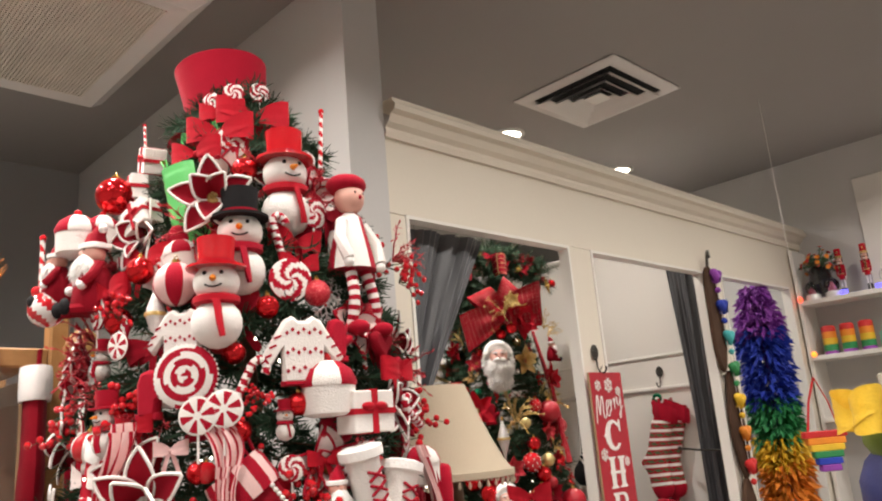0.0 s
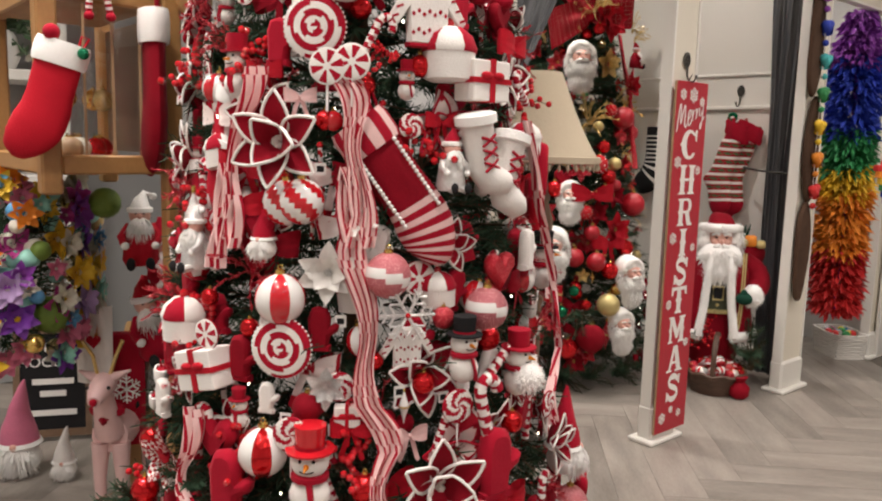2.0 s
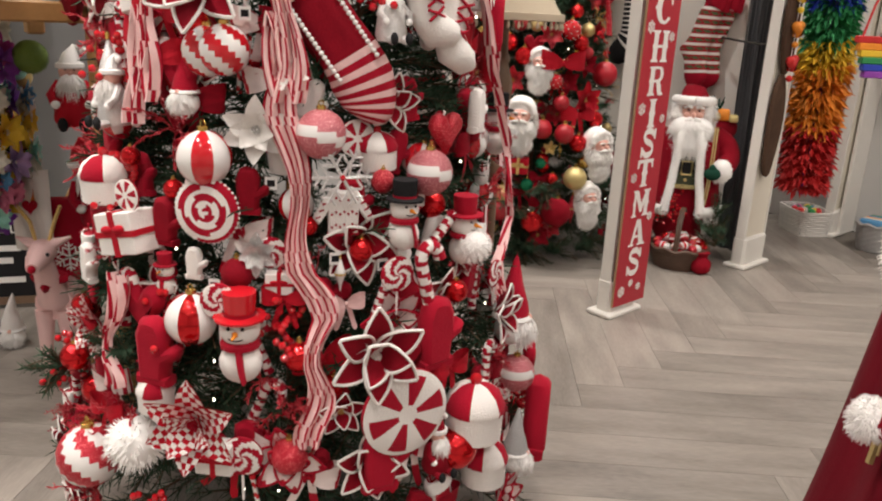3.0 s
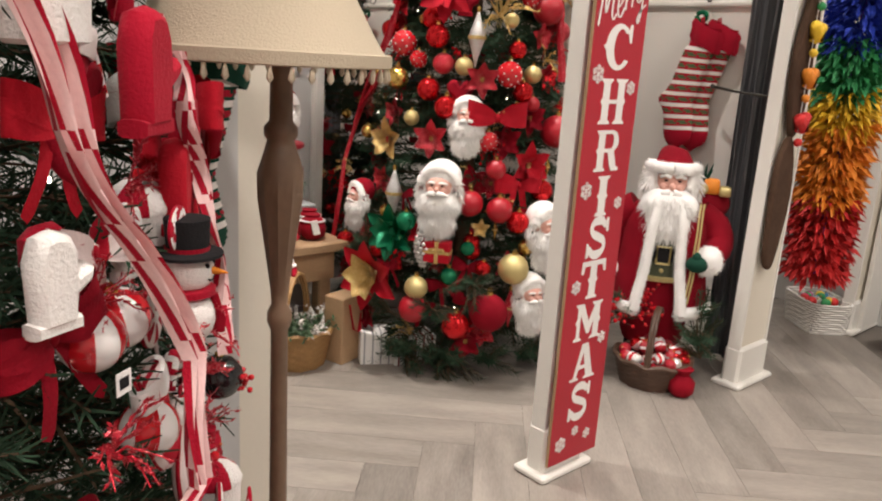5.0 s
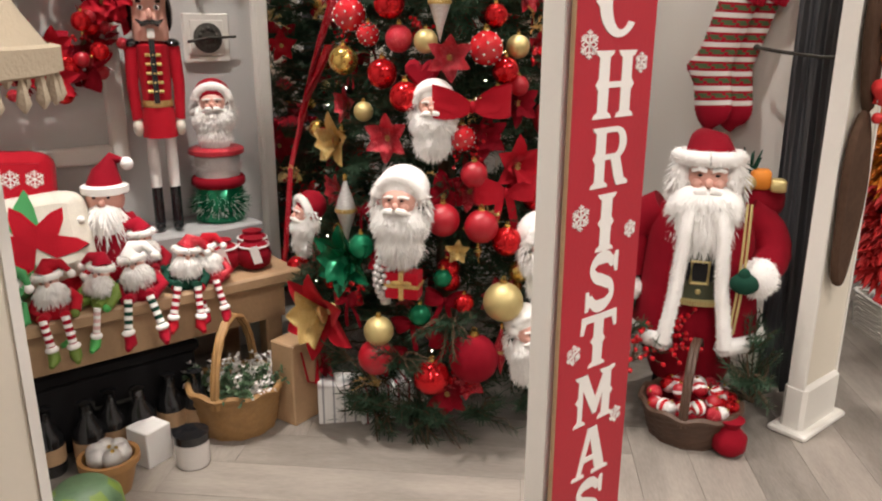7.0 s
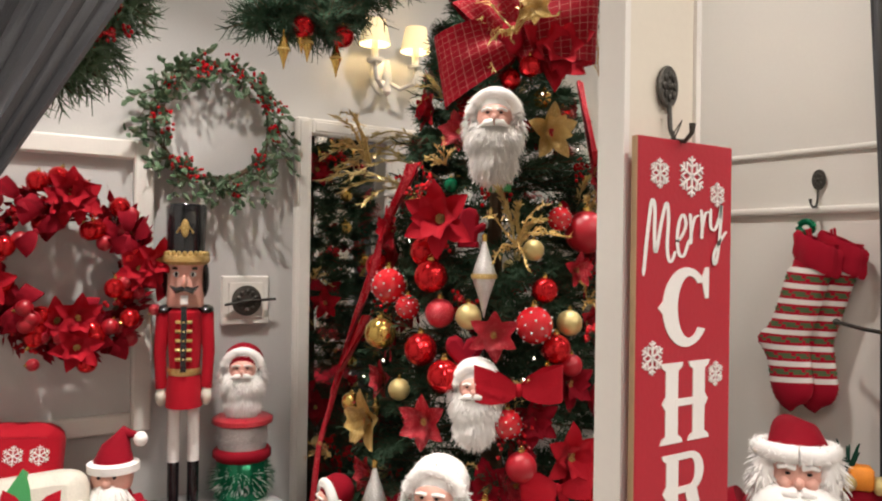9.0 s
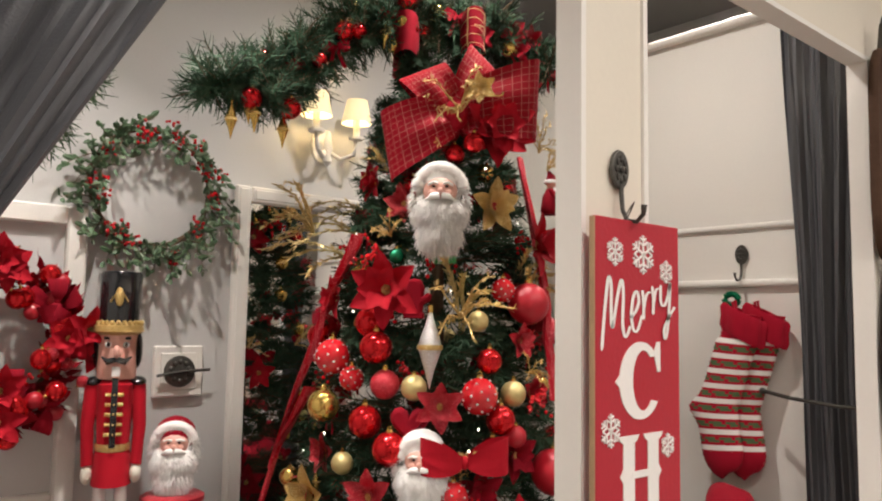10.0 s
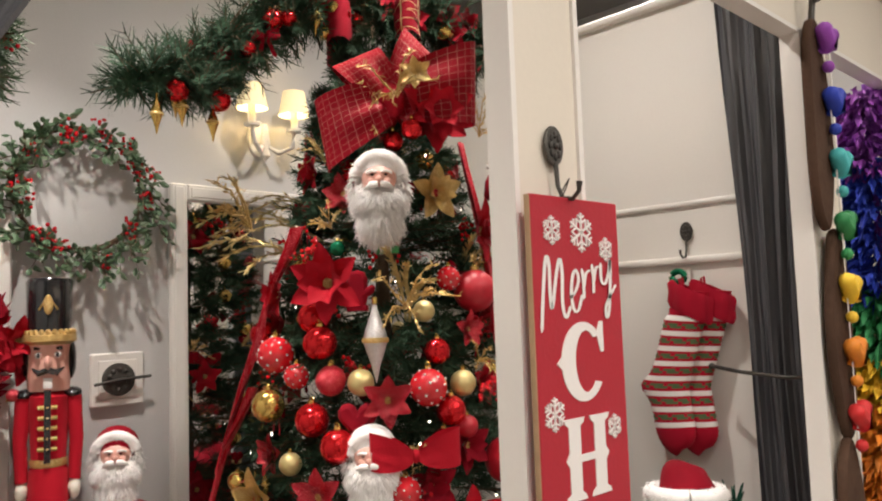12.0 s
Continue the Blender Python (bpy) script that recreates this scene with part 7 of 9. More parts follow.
leaf_wreath(0.195, pose(X_BACK + 0.012, 2.635, 1.81))
red_w = wreath("red_wreath", "full red wreath of fabric flowers, berries and baubles", 0.20, "red_velvet", "red_gloss", 700, 60, 6, 0.08)
red_w.matrix_basis = pose(X_BACK + 0.05, 2.17, 1.31)
rw = random.Random(8)
RW = (0, 0)
for i in range(72):
    a = i * 2 * math.pi / 72 * 3.0 + rw.uniform(-0.2, 0.2)
    q = 0.20 + rw.uniform(-0.07, 0.08)
    m = pose(X_BACK + 0.12 + rw.uniform(0, 0.05), 2.17 + q * math.cos(a), 1.31 + q * math.sin(a), 0, 0, rw.uniform(-30, 30)) @ pose(0, 0, 0, rw.uniform(0, 360), 0, 0)
    kind = ("flower", "ball", "bow", "ball", "ball", "ball")[i % 6]
    if kind == "flower":
        again(("wf", i % 2), lambda: poinsettia(0.075, "red_cloth", None, 6, heart="red_glitter" if i % 2 else "gold_glitter"), m)
    elif kind == "ball":
        again(("wb", i % 3), lambda: bauble((0.024, 0.030, 0.018)[i % 3], ("red_matte", "red_metal", "red_glitter")[i % 3]), m)
    else:
        again("wbow", lambda: bow(0.13, "red_velvet", False), m)


def garland(path, seed, width=0.12, leafy=False):
    rnd = random.Random(seed)
    root = thing("fir_garland", "green fir garland hung along the top of the alcove" if not leafy else "leafy green garland with red berries by the curtain", "garland")
    pts = [Vector(p) for p in path]
    fine = []
    for a, b in zip(pts, pts[1:]):
        fine += [a.lerp(b, t / 8) for t in range(8)]
    fine.append(pts[-1])
    part("cord", Shape().tube(fine, 0.010, 6), "bark", root)
    s = Shape()
    for p in fine:
        for k in range(9 if not leafy else 6):
            d = Vector((rnd.uniform(-0.6, 1), rnd.uniform(-1, 1), rnd.uniform(-1, 0.7)))
            twig(s, p, d, width * rnd.uniform(0.7, 1.35), rnd, 34, 0.065)
    part("foliage", s, ["needle" if not leafy else "leaf", "bark"], root, smooth=False)
    part("hanging_wire", Shape().tube([fine[len(fine) // 3], (fine[len(fine) // 3].x, fine[len(fine) // 3].y, CEIL)], 0.001, 4), "iron", root)
    return fine


g1 = garland([(-3.15, 2.60, 2.03), (-3.15, 2.75, 2.08), (-3.15, 2.88, 2.16), (-3.1, 3.0, 2.30), (-3.05, 3.15, 2.34), (-3.0, 3.30, 2.36), (-2.95, 3.5, 2.34), (-2.9, 3.72, 2.28)], 4, 0.11)
g2 = garland([(-2.9, 2.16, 2.10), (-2.95, 2.17, 1.98), (-3.0, 2.14, 1.86), (-3.0, 2.05, 1.78), (-3.0, 1.93, 1.76)], 9, 0.09, True)
rg = random.Random(12)
for i in range(48):
    p = rg.choice(g1[6:]) + Vector((rg.uniform(0.02, 0.09), rg.uniform(-0.05, 0.05), rg.uniform(-0.10, 0.05)))
    m = pose(*p, 0, 0, rg.uniform(-50, 10)) @ pose(0, 0, 0, rg.uniform(-20, 20), 0, 0)
    q = i % 8
    if q in (0, 4):
        again(("gb", q), lambda: bauble(0.032 if q == 0 else 0.024, "red_metal"), m)
    elif q == 1:
        again("gd", lambda: drop(0.11, "gold"), m)
    elif q == 2:
        again("gf", lambda: poinsettia(0.055, "red_velvet", None, 6), m)
    elif q in (6, 7):
        again(("gfir", i % 2), lambda: spray(0.13, "fir", 74 + i % 2), m)
    elif q == 3:
        again("gbow", lambda: bow(0.085, "red_velvet", True), m)
    elif q == 5:
        again("gg", lambda: bauble(0.024, "gold"), m)
    else:
        again("gs", lambda: spray(0.07, "berry", 71), m)
for i in range(12):
    p = rg.choice(g2) + Vector((rg.uniform(0.0, 0.06), rg.uniform(-0.05, 0.05), rg.uniform(-0.05, 0.05)))
    again("gs2", lambda: spray(0.06, "berry", 72), pose(*p, 0, 0, rg.uniform(-60, 0)))
for y, z in ((2.63, 1.93), (2.70, 1.96), (2.79, 1.93)):
    again("gd", lambda: drop(0.11, "gold"), pose(-3.08, y, z))
again(("gb", 0), lambda: bauble(0.032, "red_metal"), pose(-3.06, 2.80, 1.99))

# bench with plush dolls
bench = thing("display_bench", "low pale wood display bench against the alcove wall", "bench", pose(0, 0, 0))
part("top", Shape().box((X_BACK + 0.02, 1.66, 0.425), (-3.14, 2.80, 0.465), 0, 0.006), "wood_pale", bench, smooth=False)
part("apron", Shape().box((-3.20, 1.72, 0.30), (-3.175, 2.75, 0.424)), "wood_pale", bench, smooth=False)
for x in (-3.60, -3.24):
    for y in (1.74, 2.68):
        part("leg", Shape().box((x, y, 0.0), (x + 0.06, y + 0.06, 0.424), 0, 0.005), "wood_pale", bench, smooth=False)
riser = solid("display_riser", Shape().box((X_BACK + 0.03, 2.36, 0.467), (-3.40, 2.80, 0.575), 0, 0.006), "dark_wall", "grey display riser on the bench", "riser", smooth=False)
crate = thing("storage_crate", "black storage crate under the bench", "crate")
part("body", Shape().box((-3.60, 1.9, 0.0), (-3.24, 2.45, 0.23), 0, 0.01), "black_felt", crate, smooth=False)
part("lid", Shape().box((-3.61, 1.89, 0.232), (-3.225, 2.46, 0.27), 0, 0.008), "black_felt", crate, smooth=False)
part("handle", Shape().tube([(-3.238, 2.12, 0.15), (-3.225, 2.12, 0.13), (-3.225, 2.23, 0.13), (-3.238, 2.23, 0.15)], 0.006, 6), "iron", crate)


def nutcracker(h, m, small=False):
    """Toy soldier figure in a red coat, one mesh."""
    s = Shape()
    s.m = Matrix.Diagonal((0.72, 0.56, 1, 1))
    k = h
    for g in (-1, 1):
        s.tube([(0, g * 0.055 * k, 0.02 * k), (0, g * 0.055 * k, 0.16 * k)], 0.034 * k, 12, 3)
        s.tube([(0, g * 0.055 * k, 0.16 * k), (0, g * 0.055 * k, 0.36 * k)], 0.036 * k, 12, 1)
        s.ball((0.02 * k, g * 0.055 * k, 0.018 * k), (0.055 * k, 0.034 * k, 0.018 * k), 3, 10, 6)
        s.tube([(0, g * 0.115 * k, 0.65 * k), (0.01 * k, g * 0.135 * k, 0.52 * k), (0.02 * k, g * 0.125 * k, 0.40 * k)], [0.045 * k, 0.036 * k, 0.032 * k], 10, 0)
        s.ball((0.025 * k, g * 0.125 * k, 0.375 * k), 0.032 * k, 5, 10, 7)
        s.ball((0, g * 0.115 * k, 0.655 * k), (0.055 * k, 0.05 * k, 0.018 * k), 3, 10, 6)
    s.lathe([(0.105 * k, 0.34 * k), (0.10 * k, 0.42 * k), (0.085 * k, 0.46 * k), (0.10 * k, 0.60 * k), (0.10 * k, 0.65 * k), (0.06 * k, 0.665 * k)], 20, 0)
    s.lathe([(0.092 * k, 0.445 * k), (0.096 * k, 0.455 * k), (0.092 * k, 0.468 * k)], 20, 4, caps=False)
    for i in range(5):
        z = (0.50 + 0.03 * i) * k
        s.tube([(0.094 * k, -0.045 * k, z), (0.104 * k, 0, z), (0.094 * k, 0.045 * k, z)], 0.006 * k, 5, 4)
    s.box((0.098 * k, -0.016 * k, 0.46 * k), (0.108 * k, 0.016 * k, 0.67 * k), 3)
    s.m = Matrix.Diagonal((0.90, 0.84, 1, 1))
    for g in (-1, 1):
        s.ball((0.066 * k, g * 0.03 * k, 0.772 * k), (0.010 * k, 0.013 * k, 0.010 * k), 1, 8, 6)
        s.ball((0.074 * k, g * 0.03 * k, 0.772 * k), (0.005 * k, 0.007 * k, 0.008 * k), 3, 6, 5)
        s.tube([(0.062 * k, g * 0.014 * k, 0.790 * k), (0.064 * k, g * 0.046 * k, 0.792 * k)], 0.005 * k, 5, 3)
        s.tube([(0.080 * k, 0, 0.728 * k), (0.078 * k, g * 0.03 * k, 0.720 * k), (0.068 * k, g * 0.052 * k, 0.735 * k)], [0.010 * k, 0.011 * k, 0.002 * k], 6, 3)
        s.tube([(0.07 * k, g * 0.03 * k, 0.905 * k), (0.077 * k, g * 0.012 * k, 0.93 * k), (0.078 * k, 0, 0.90 * k)], 0.004 * k, 5, 4)
    for j in range(24):
        a = 2 * math.pi * j / 24
        s.ball((0.080 * k * math.cos(a), 0.080 * k * math.sin(a), 0.838 * k), 0.010 * k, 4, 6, 5)
    s.lathe([(0.068 * k, 0.665 * k), (0.072 * k, 0.73 * k), (0.072 * k, 0.80 * k), (0.06 * k, 0.815 * k)], 18, 2)
    s.ball((0.078 * k, 0, 0.748 * k), (0.018 * k, 0.012 * k, 0.022 * k), 2, 8, 6)
    s.box((0.062 * k, -0.014 * k, 0.675 * k), (0.078 * k, 0.014 * k, 0.705 * k), 1)
    s.lathe([(0.068 * k, 0.80 * k), (0.092 * k, 0.812 * k), (0.09 * k, 0.83 * k), (0.07 * k, 0.84 * k)], 18, 4)
    s.lathe([(0.072 * k, 0.83 * k), (0.078 * k, 0.99 * k), (0.07 * k, 1.0 * k), (0.001, 1.0 * k)], 20, 3 if not small else 0)
    s.ball((0.076 * k, 0, 0.92 * k), (0.006 * k, 0.016 * k, 0.03 * k), 4, 8, 6)
    for g in (-1, 1):
        s.ball((-0.01 * k, g * 0.07 * k, 0.755 * k), (0.045 * k, 0.02 * k, 0.06 * k), 3, 10, 7)
    return solid("nutcracker_figure", s, ["red_cloth", "white_gloss", "skin", "black_gloss", "gold_glitter", "ivory"], "painted wooden toy soldier figure in a red coat", "figurine", m, "toy soldiers")


nutcracker(0.94, pose(-3.50, 2.50, 0.577, 0, 0, -20))

tower = thing("stacked_ornament_tower", "tinsel-wrapped tower topped with a bearded doll head", "decoration", pose(-3.53, 2.70, 0.577, 0, 0, -25) @ Matrix.Diagonal((0.9, 0.9, 0.70, 1)))
s = Shape().lathe([(0.088, 0.0), (0.092, 0.02), (0.092, 0.17), (0.08, 0.18)], 18)
fuzz(s, (0, 0, 0.09), (0.09, 0.09, 0.10), 0.035, 400, 0, 2)
part("tinsel_base", s, "green_metal", tower)
part("frosted_tips", fuzz(Shape(), (0, 0, 0.09), (0.10, 0.10, 0.10), 0.024, 260, 0, 22), "silver_glitter", tower)
part("red_band", Shape().lathe([(0.094, 0.175), (0.105, 0.19), (0.105, 0.215), (0.094, 0.23)], 18), "red_velvet", tower)
s = Shape().lathe([(0.086, 0.23), (0.088, 0.33), (0.08, 0.345)], 18)
fuzz(s, (0, 0, 0.285), (0.088, 0.088, 0.06), 0.02, 220, 0, 7)
part("tinsel_drum", s, "silver_glitter", tower)
part("ribbon_band", Shape().lathe([(0.095, 0.335), (0.108, 0.345), (0.108, 0.365), (0.095, 0.375)], 18), "red_glitter", tower)
bearded_head(0.25, True).matrix_basis = pose(-3.53, 2.70, 0.955, 0, 0, -25)

# cushions and plush
def cushion(w, h, mat_name, m, label):
    out = [(w / 2 * (abs(math.cos(a)) ** 0.45) * math.copysign(1, math.cos(a)) * (1 + 0.06 * abs(math.sin(2 * a))), h / 2 * (abs(math.sin(a)) ** 0.45) * math.copysign(1, math.sin(a)) * (1 + 0.06 * abs(math.sin(2 * a)))) for a in [2 * math.pi * (i + 0.5) / 28 for i in range(28)]]
    root = thing("cushion", label, "cushion", m)
    part("cover", Shape().slab(out, 0.13, 0.05), mat_name, root)
    return root


cu = cushion(0.40, 0.28, "ivory", pose(-3.42, 2.02, 0.625, 0, 0, -18) @ pose(0, 0, 0, 6, -22, 0), "cream cushion printed with a red poinsettia and green leaves")
fl = mesh_of("printed_petal", Shape().slab([(0, 0), (0.035, 0.05), (0.02, 0.11), (0, 0.14), (-0.02, 0.11), (-0.035, 0.05)], 0.136), "red_cloth", False)
fg = mesh_of("printed_leaf", Shape().slab([(0, 0), (0.04, 0.06), (0.025, 0.12), (0, 0.17), (-0.03, 0.11), (-0.04, 0.05)], 0.134), "green_cloth", False)
for a in (20, 75, 130, -40, -95):
    part("printed_petal", fl, None, cu, at=pose(0, 0.05, -0.03, a, 0, 0))
for a in (95, 160, -10):
    part("printed_leaf", fg, None, cu, at=pose(0, 0.02, -0.02, a, 0, 0))
c2 = cushion(0.38, 0.26, "red_cloth", pose(-3.56, 1.98, 0.76, 0, 0, -10) @ pose(0, 0, 0, -4, -20, 0), "red cushion with a band of white stars")
for y in (-0.13, -0.065, 0, 0.065, 0.13):
    part("printed_star", flake(0.028), "sign_white", c2, at=pose(0.066, y, 0.03), smooth=False)

for y, z, x, h, coat, hat_c in ((2.28, 0.66, -3.42, 0.42, "red_velvet", "red_velvet"), (2.14, 0.585, -3.36, 0.25, "red_cloth", "red_felt")):
    bearded_doll(h, coat, hat_c).matrix_basis = pose(x, y, z, 0, 0, -30)
def shelf_sitter(h, coat, cap, boot, sock, m, seed):
    """Plush doll sitting with its legs over the edge, one mesh."""
    s = Shape()
    rnd = random.Random(seed)
    s.lathe([(h * 0.20, 0.0), (h * 0.23, h * 0.08), (h * 0.18, h * 0.26), (h * 0.10, h * 0.38)], 14, 1)
    s.ball((h * 0.05, 0, h * 0.46), (h * 0.12, h * 0.12, h * 0.12), 2, 12, 8)
    s.ball((h * 0.17, 0, h * 0.45), h * 0.035, 2, 7, 5)
    s.ball((h * 0.10, 0, h * 0.33), (h * 0.12, h * 0.17, h * 0.15), 0, 14, 9)
    fuzz(s, (h * 0.10, 0, h * 0.33), (h * 0.12, h * 0.17, h * 0.16), h * 0.09, 300, 0, seed, 1.1, True)
    band = [(h * (0.04 + 0.13 * math.cos(a)), h * 0.15 * math.sin(a), h * 0.545) for a in [2 * math.pi * q / 14 for q in range(15)]]
    s.tube(band, h * 0.045, 8, 0)
    for q in band[::2]:
        fuzz(s, q, h * 0.045, h * 0.03, 26, 0, seed + 1)
    g = rnd.choice((-1, 1))
    s.tube([(h * 0.03, 0, h * 0.55), (0.0, g * h * 0.05, h * 0.66), (h * 0.02, g * h * 0.18, h * 0.66), (h * 0.05, g * h * 0.27, h * 0.55)], [h * 0.15, h * 0.11, h * 0.06, h * 0.03], 12, 3)
    s.ball((h * 0.06, g * h * 0.28, h * 0.51), h * 0.055, 0, 9, 7)
    for e in (-1, 1):
        s.ball((h * 0.155, e * h * 0.045, h * 0.48), h * 0.014, 4, 6, 5)
        lift = rnd.uniform(-0.05, 0.05)
        s.tube([(0, e * h * 0.17, h * 0.28), (h * 0.12, e * h * 0.28, h * (0.16 + lift)), (h * 0.25, e * h * (0.20 + lift), h * 0.08)], h * 0.065, 8, 1)
        s.ball((h * 0.27, e * h * (0.19 + lift), h * 0.06), h * 0.06, 6, 8, 6)
        k = rnd.uniform(-0.06, 0.08)
        knee = Vector((h * 0.34, e * h * 0.13, h * (0.08 + k * 0.4)))
        foot = Vector((h * (0.40 + k), e * h * (0.15 + k), -h * (0.34 - abs(k))))
        s.tube([(h * 0.1, e * h * 0.1, h * 0.07), knee], h * 0.07, 8, 1)
        s.tube([knee.lerp(foot, q / 8) for q in range(9)], h * 0.05, 8, lambda i, j: 5 if i % 2 else 0)
        s.ball(foot, (h * 0.085, h * 0.085, h * 0.05), 0, 10, 7)
        s.tube([foot + Vector((0, 0, -h * 0.04)), foot + Vector((h * 0.03, 0, -h * 0.13)), foot + Vector((h * 0.16, e * h * 0.03, -h * 0.17))], [h * 0.07, h * 0.075, h * 0.03], 9, 6)
    return solid("shelf_sitter_doll", s, ["white_fur", coat, "skin", cap, "black_felt", sock, boot], "bearded plush doll with dangling legs and fur-cuffed boots", "doll", m, "plush dolls")


for i, (y, x, coat, cap, boot) in enumerate(((1.92, -3.20, "green_cloth", "green_cloth", "red_cloth"), (2.055, -3.19, "red_cloth", "red_cloth", "moss"), (2.18, -3.21, "moss", "red_felt", "bright_green"), (2.30, -3.19, "red_felt", "white_fur", "red_felt"), (2.42, -3.21, "pine_cloth", "red_glitter", "red_cloth"), (2.53, -3.20, "red_glitter", "red_cloth", "red_felt"), (2.36, -3.33, "red_velvet", "red_felt", "pine_cloth"))):
    shelf_sitter(0.235 - 0.012 * (i % 3), coat, cap, boot, ("red_felt", "red_felt", "pink", "pine_cloth")[i % 4], pose(x, y, 0.466 if i < 6 else 0.50, 0, 0, (-38, -22, -50, -30, -12, -44, -25)[i]) @ pose(0, 0, 0, (-10, 8, -6, 12, -9, 14, 5)[i], 0, 0), 60 + i)


def knit_jar():
    root = thing("knit_jar", "round dark red knitted jar with white paper tags", "jar", group="knit jars")
    part("jar", Shape().lathe([(0.03, 0), (0.052, 0.015), (0.058, 0.05), (0.045, 0.085), (0.03, 0.095), (0.034, 0.105)], 18), "red_velvet", root)
    part("pearl_string", Shape().tube([(0.05 * math.cos(a), 0.05 * math.sin(a), 0.08) for a in [i * 0.39 for i in range(17)]], 0.004, 5), "white_gloss", root)
    part("tag", Shape().slab([(-0.014, -0.03), (0.014, -0.03), (0.014, 0.03), (-0.014, 0.03)], 0.002), "paper", root, at=pose(0.06, 0.01, 0.06, 15, 0, 0), smooth=False)
    return root


for x, y in ((-3.28, 2.585), (-3.24, 2.68), (-3.33, 2.72)):
    again("jar", knit_jar, pose(x, y, 0.467, 0, 0, -30))


def basket(name, label, r, h, mat_name, handle, filler=None, squash=1.0):
    """Woven basket: ribs and strands as relief on a tapering wall."""
    root = thing(name, label, "basket")
    n, rows = 48, []
    for i in range(22):
        t = i / 21
        rr = r * (0.80 + 0.20 * t)
        rows.append([(rr * (1 + 0.022 * math.cos(math.pi * j / 2 + math.pi * (i // 2 % 2))) * math.cos(2 * math.pi * j / n) * squash, rr * (1 + 0.022 * math.cos(math.pi * j / 2 + math.pi * (i // 2 % 2))) * math.sin(2 * math.pi * j / n), h * t) for j in range(n)])
    inner = [[(x * 0.93, y * 0.93, z) for x, y, z in q] for q in rows[::-3]]
    part("wall", Shape().grid(rows, 0, True).grid([rows[-1]] + inner, 0, True).add(rows[0], [list(range(n))[::-1]]), mat_name, root)
    part("rim", Shape().tube([(r * 0.98 * math.cos(a) * squash, r * 0.98 * math.sin(a), h + 0.006 * math.sin(9 * a)) for a in [i * math.pi / 24 for i in range(49)]], 0.011, 6), mat_name, root)
    if handle:
        for dx in (-0.006, 0.006):
            part("handle", Shape().tube([(dx, r * 0.97 * math.cos(a), h * 0.8 + handle * math.sin(a) + 0.004 * math.sin(a * 20 + dx * 500)) for a in [math.pi * i / 22 for i in range(23)]], 0.009, 6), mat_name, root)
    part("bed", Shape().lathe([(r * 0.9 * squash, h * 0.72), (0.001, h * 0.86)], 16, caps=False), filler or mat_name, root)
    return root


basket("wicker_basket", "golden wicker basket with a hoop handle and frosted sprigs", 0.15, 0.15, "wicker", 0.25, "needle").matrix_basis = pose(-3.10, 2.52, 0, 0, 0, 40)
rb = random.Random(5)
for i in range(16):
    a, q = rb.uniform(0, 6.3), 0.12 * math.sqrt(rb.random())
    again(("bs", i % 2), lambda: spray(0.08, "leaf" if i % 2 else "white", 80 + i), pose(-3.10 + q * math.cos(a), 2.52 + q * math.sin(a), 0.14, 0, -60, rb.uniform(0, 360)))
basket("dark_basket", "dark woven basket with a handle, heaped with small baubles", 0.155, 0.11, "wicker_dark", 0.22, "red_velvet").matrix_basis = pose(-2.14, 3.62, 0, 0, 0, 25)
for i in range(36):
    a, q = rb.uniform(0, 6.3), 0.13 * math.sqrt(rb.random())
    body, style, sec = (("red_metal", "plain", "white_gloss"), ("red_gloss", "twist", "white_gloss"), ("silver_glitter", "plain", "white_gloss"), ("red_matte", "band", "white_gloss"), ("red_glitter", "plain", "white_gloss"))[i % 5]
    again(("dbb", i % 5), lambda: bauble(0.025, body, style, sec), pose(-2.14 + q * math.cos(a), 3.62 + q * math.sin(a), 0.115 + 0.05 * (1 - q / 0.13) + rb.uniform(0, 0.015), rb.uniform(-60, 60), rb.uniform(-60, 60), rb.uniform(0, 360)))
for i, (x, y, z) in enumerate(((-2.02, 3.76, 0.16), (-1.99, 3.70, 0.2), (-2.05, 3.78, 0.26), (-2.32, 3.62, 0.22), (-2.36, 3.55, 0.28), (-2.0, 3.74, 0.12))):
    again(("pine", i % 3), lambda: spray(0.15, "fir", 90 + i), pose(x, y, z, 0, -50, -60 + 40 * i))
for i, (x, y, z) in enumerate(((-2.25, 3.60, 0.24), (-2.30, 3.52, 0.22), (-2.22, 3.66, 0.28))):
    again("bry", lambda: spray(0.10, "berry", 97), pose(x, y, z, 0, -40, -60 + 40 * i))
again("pch", lambda: solid("velvet_pouch", Shape().lathe([(0.03, 0), (0.05, 0.02), (0.052, 0.06), (0.025, 0.09), (0.04, 0.115)], 16), "red_velvet", "dark red velvet pouch tied with cord", "pouch"), pose(-1.985, 3.60, 0.0))

# jars, boxes and gifts on the alcove floor
solid("candle_box", Shape().box((-0.045, -0.045, 0), (0.045, 0.045, 0.115), 0, 0.003), "paper", "plain white candle carton on the floor", "box", pose(-3.06, 2.22, 0, 0, 0, 20), smooth=False)
cj = thing("candle_jar", "white candle in a glass jar with a black lid", "candle", pose(-2.96, 2.31, 0))
part("jar", Shape().lathe([(0.046, 0), (0.05, 0.01), (0.05, 0.08)], 24), "white_gloss", cj)
part("lid", Shape().lathe([(0.052, 0.08), (0.052, 0.105), (0.001, 0.106)], 24), "black_gloss", cj)
cp = thing("clay_pot", "small clay pot of silvery baubles", "pot", pose(-2.97, 2.08, 0))
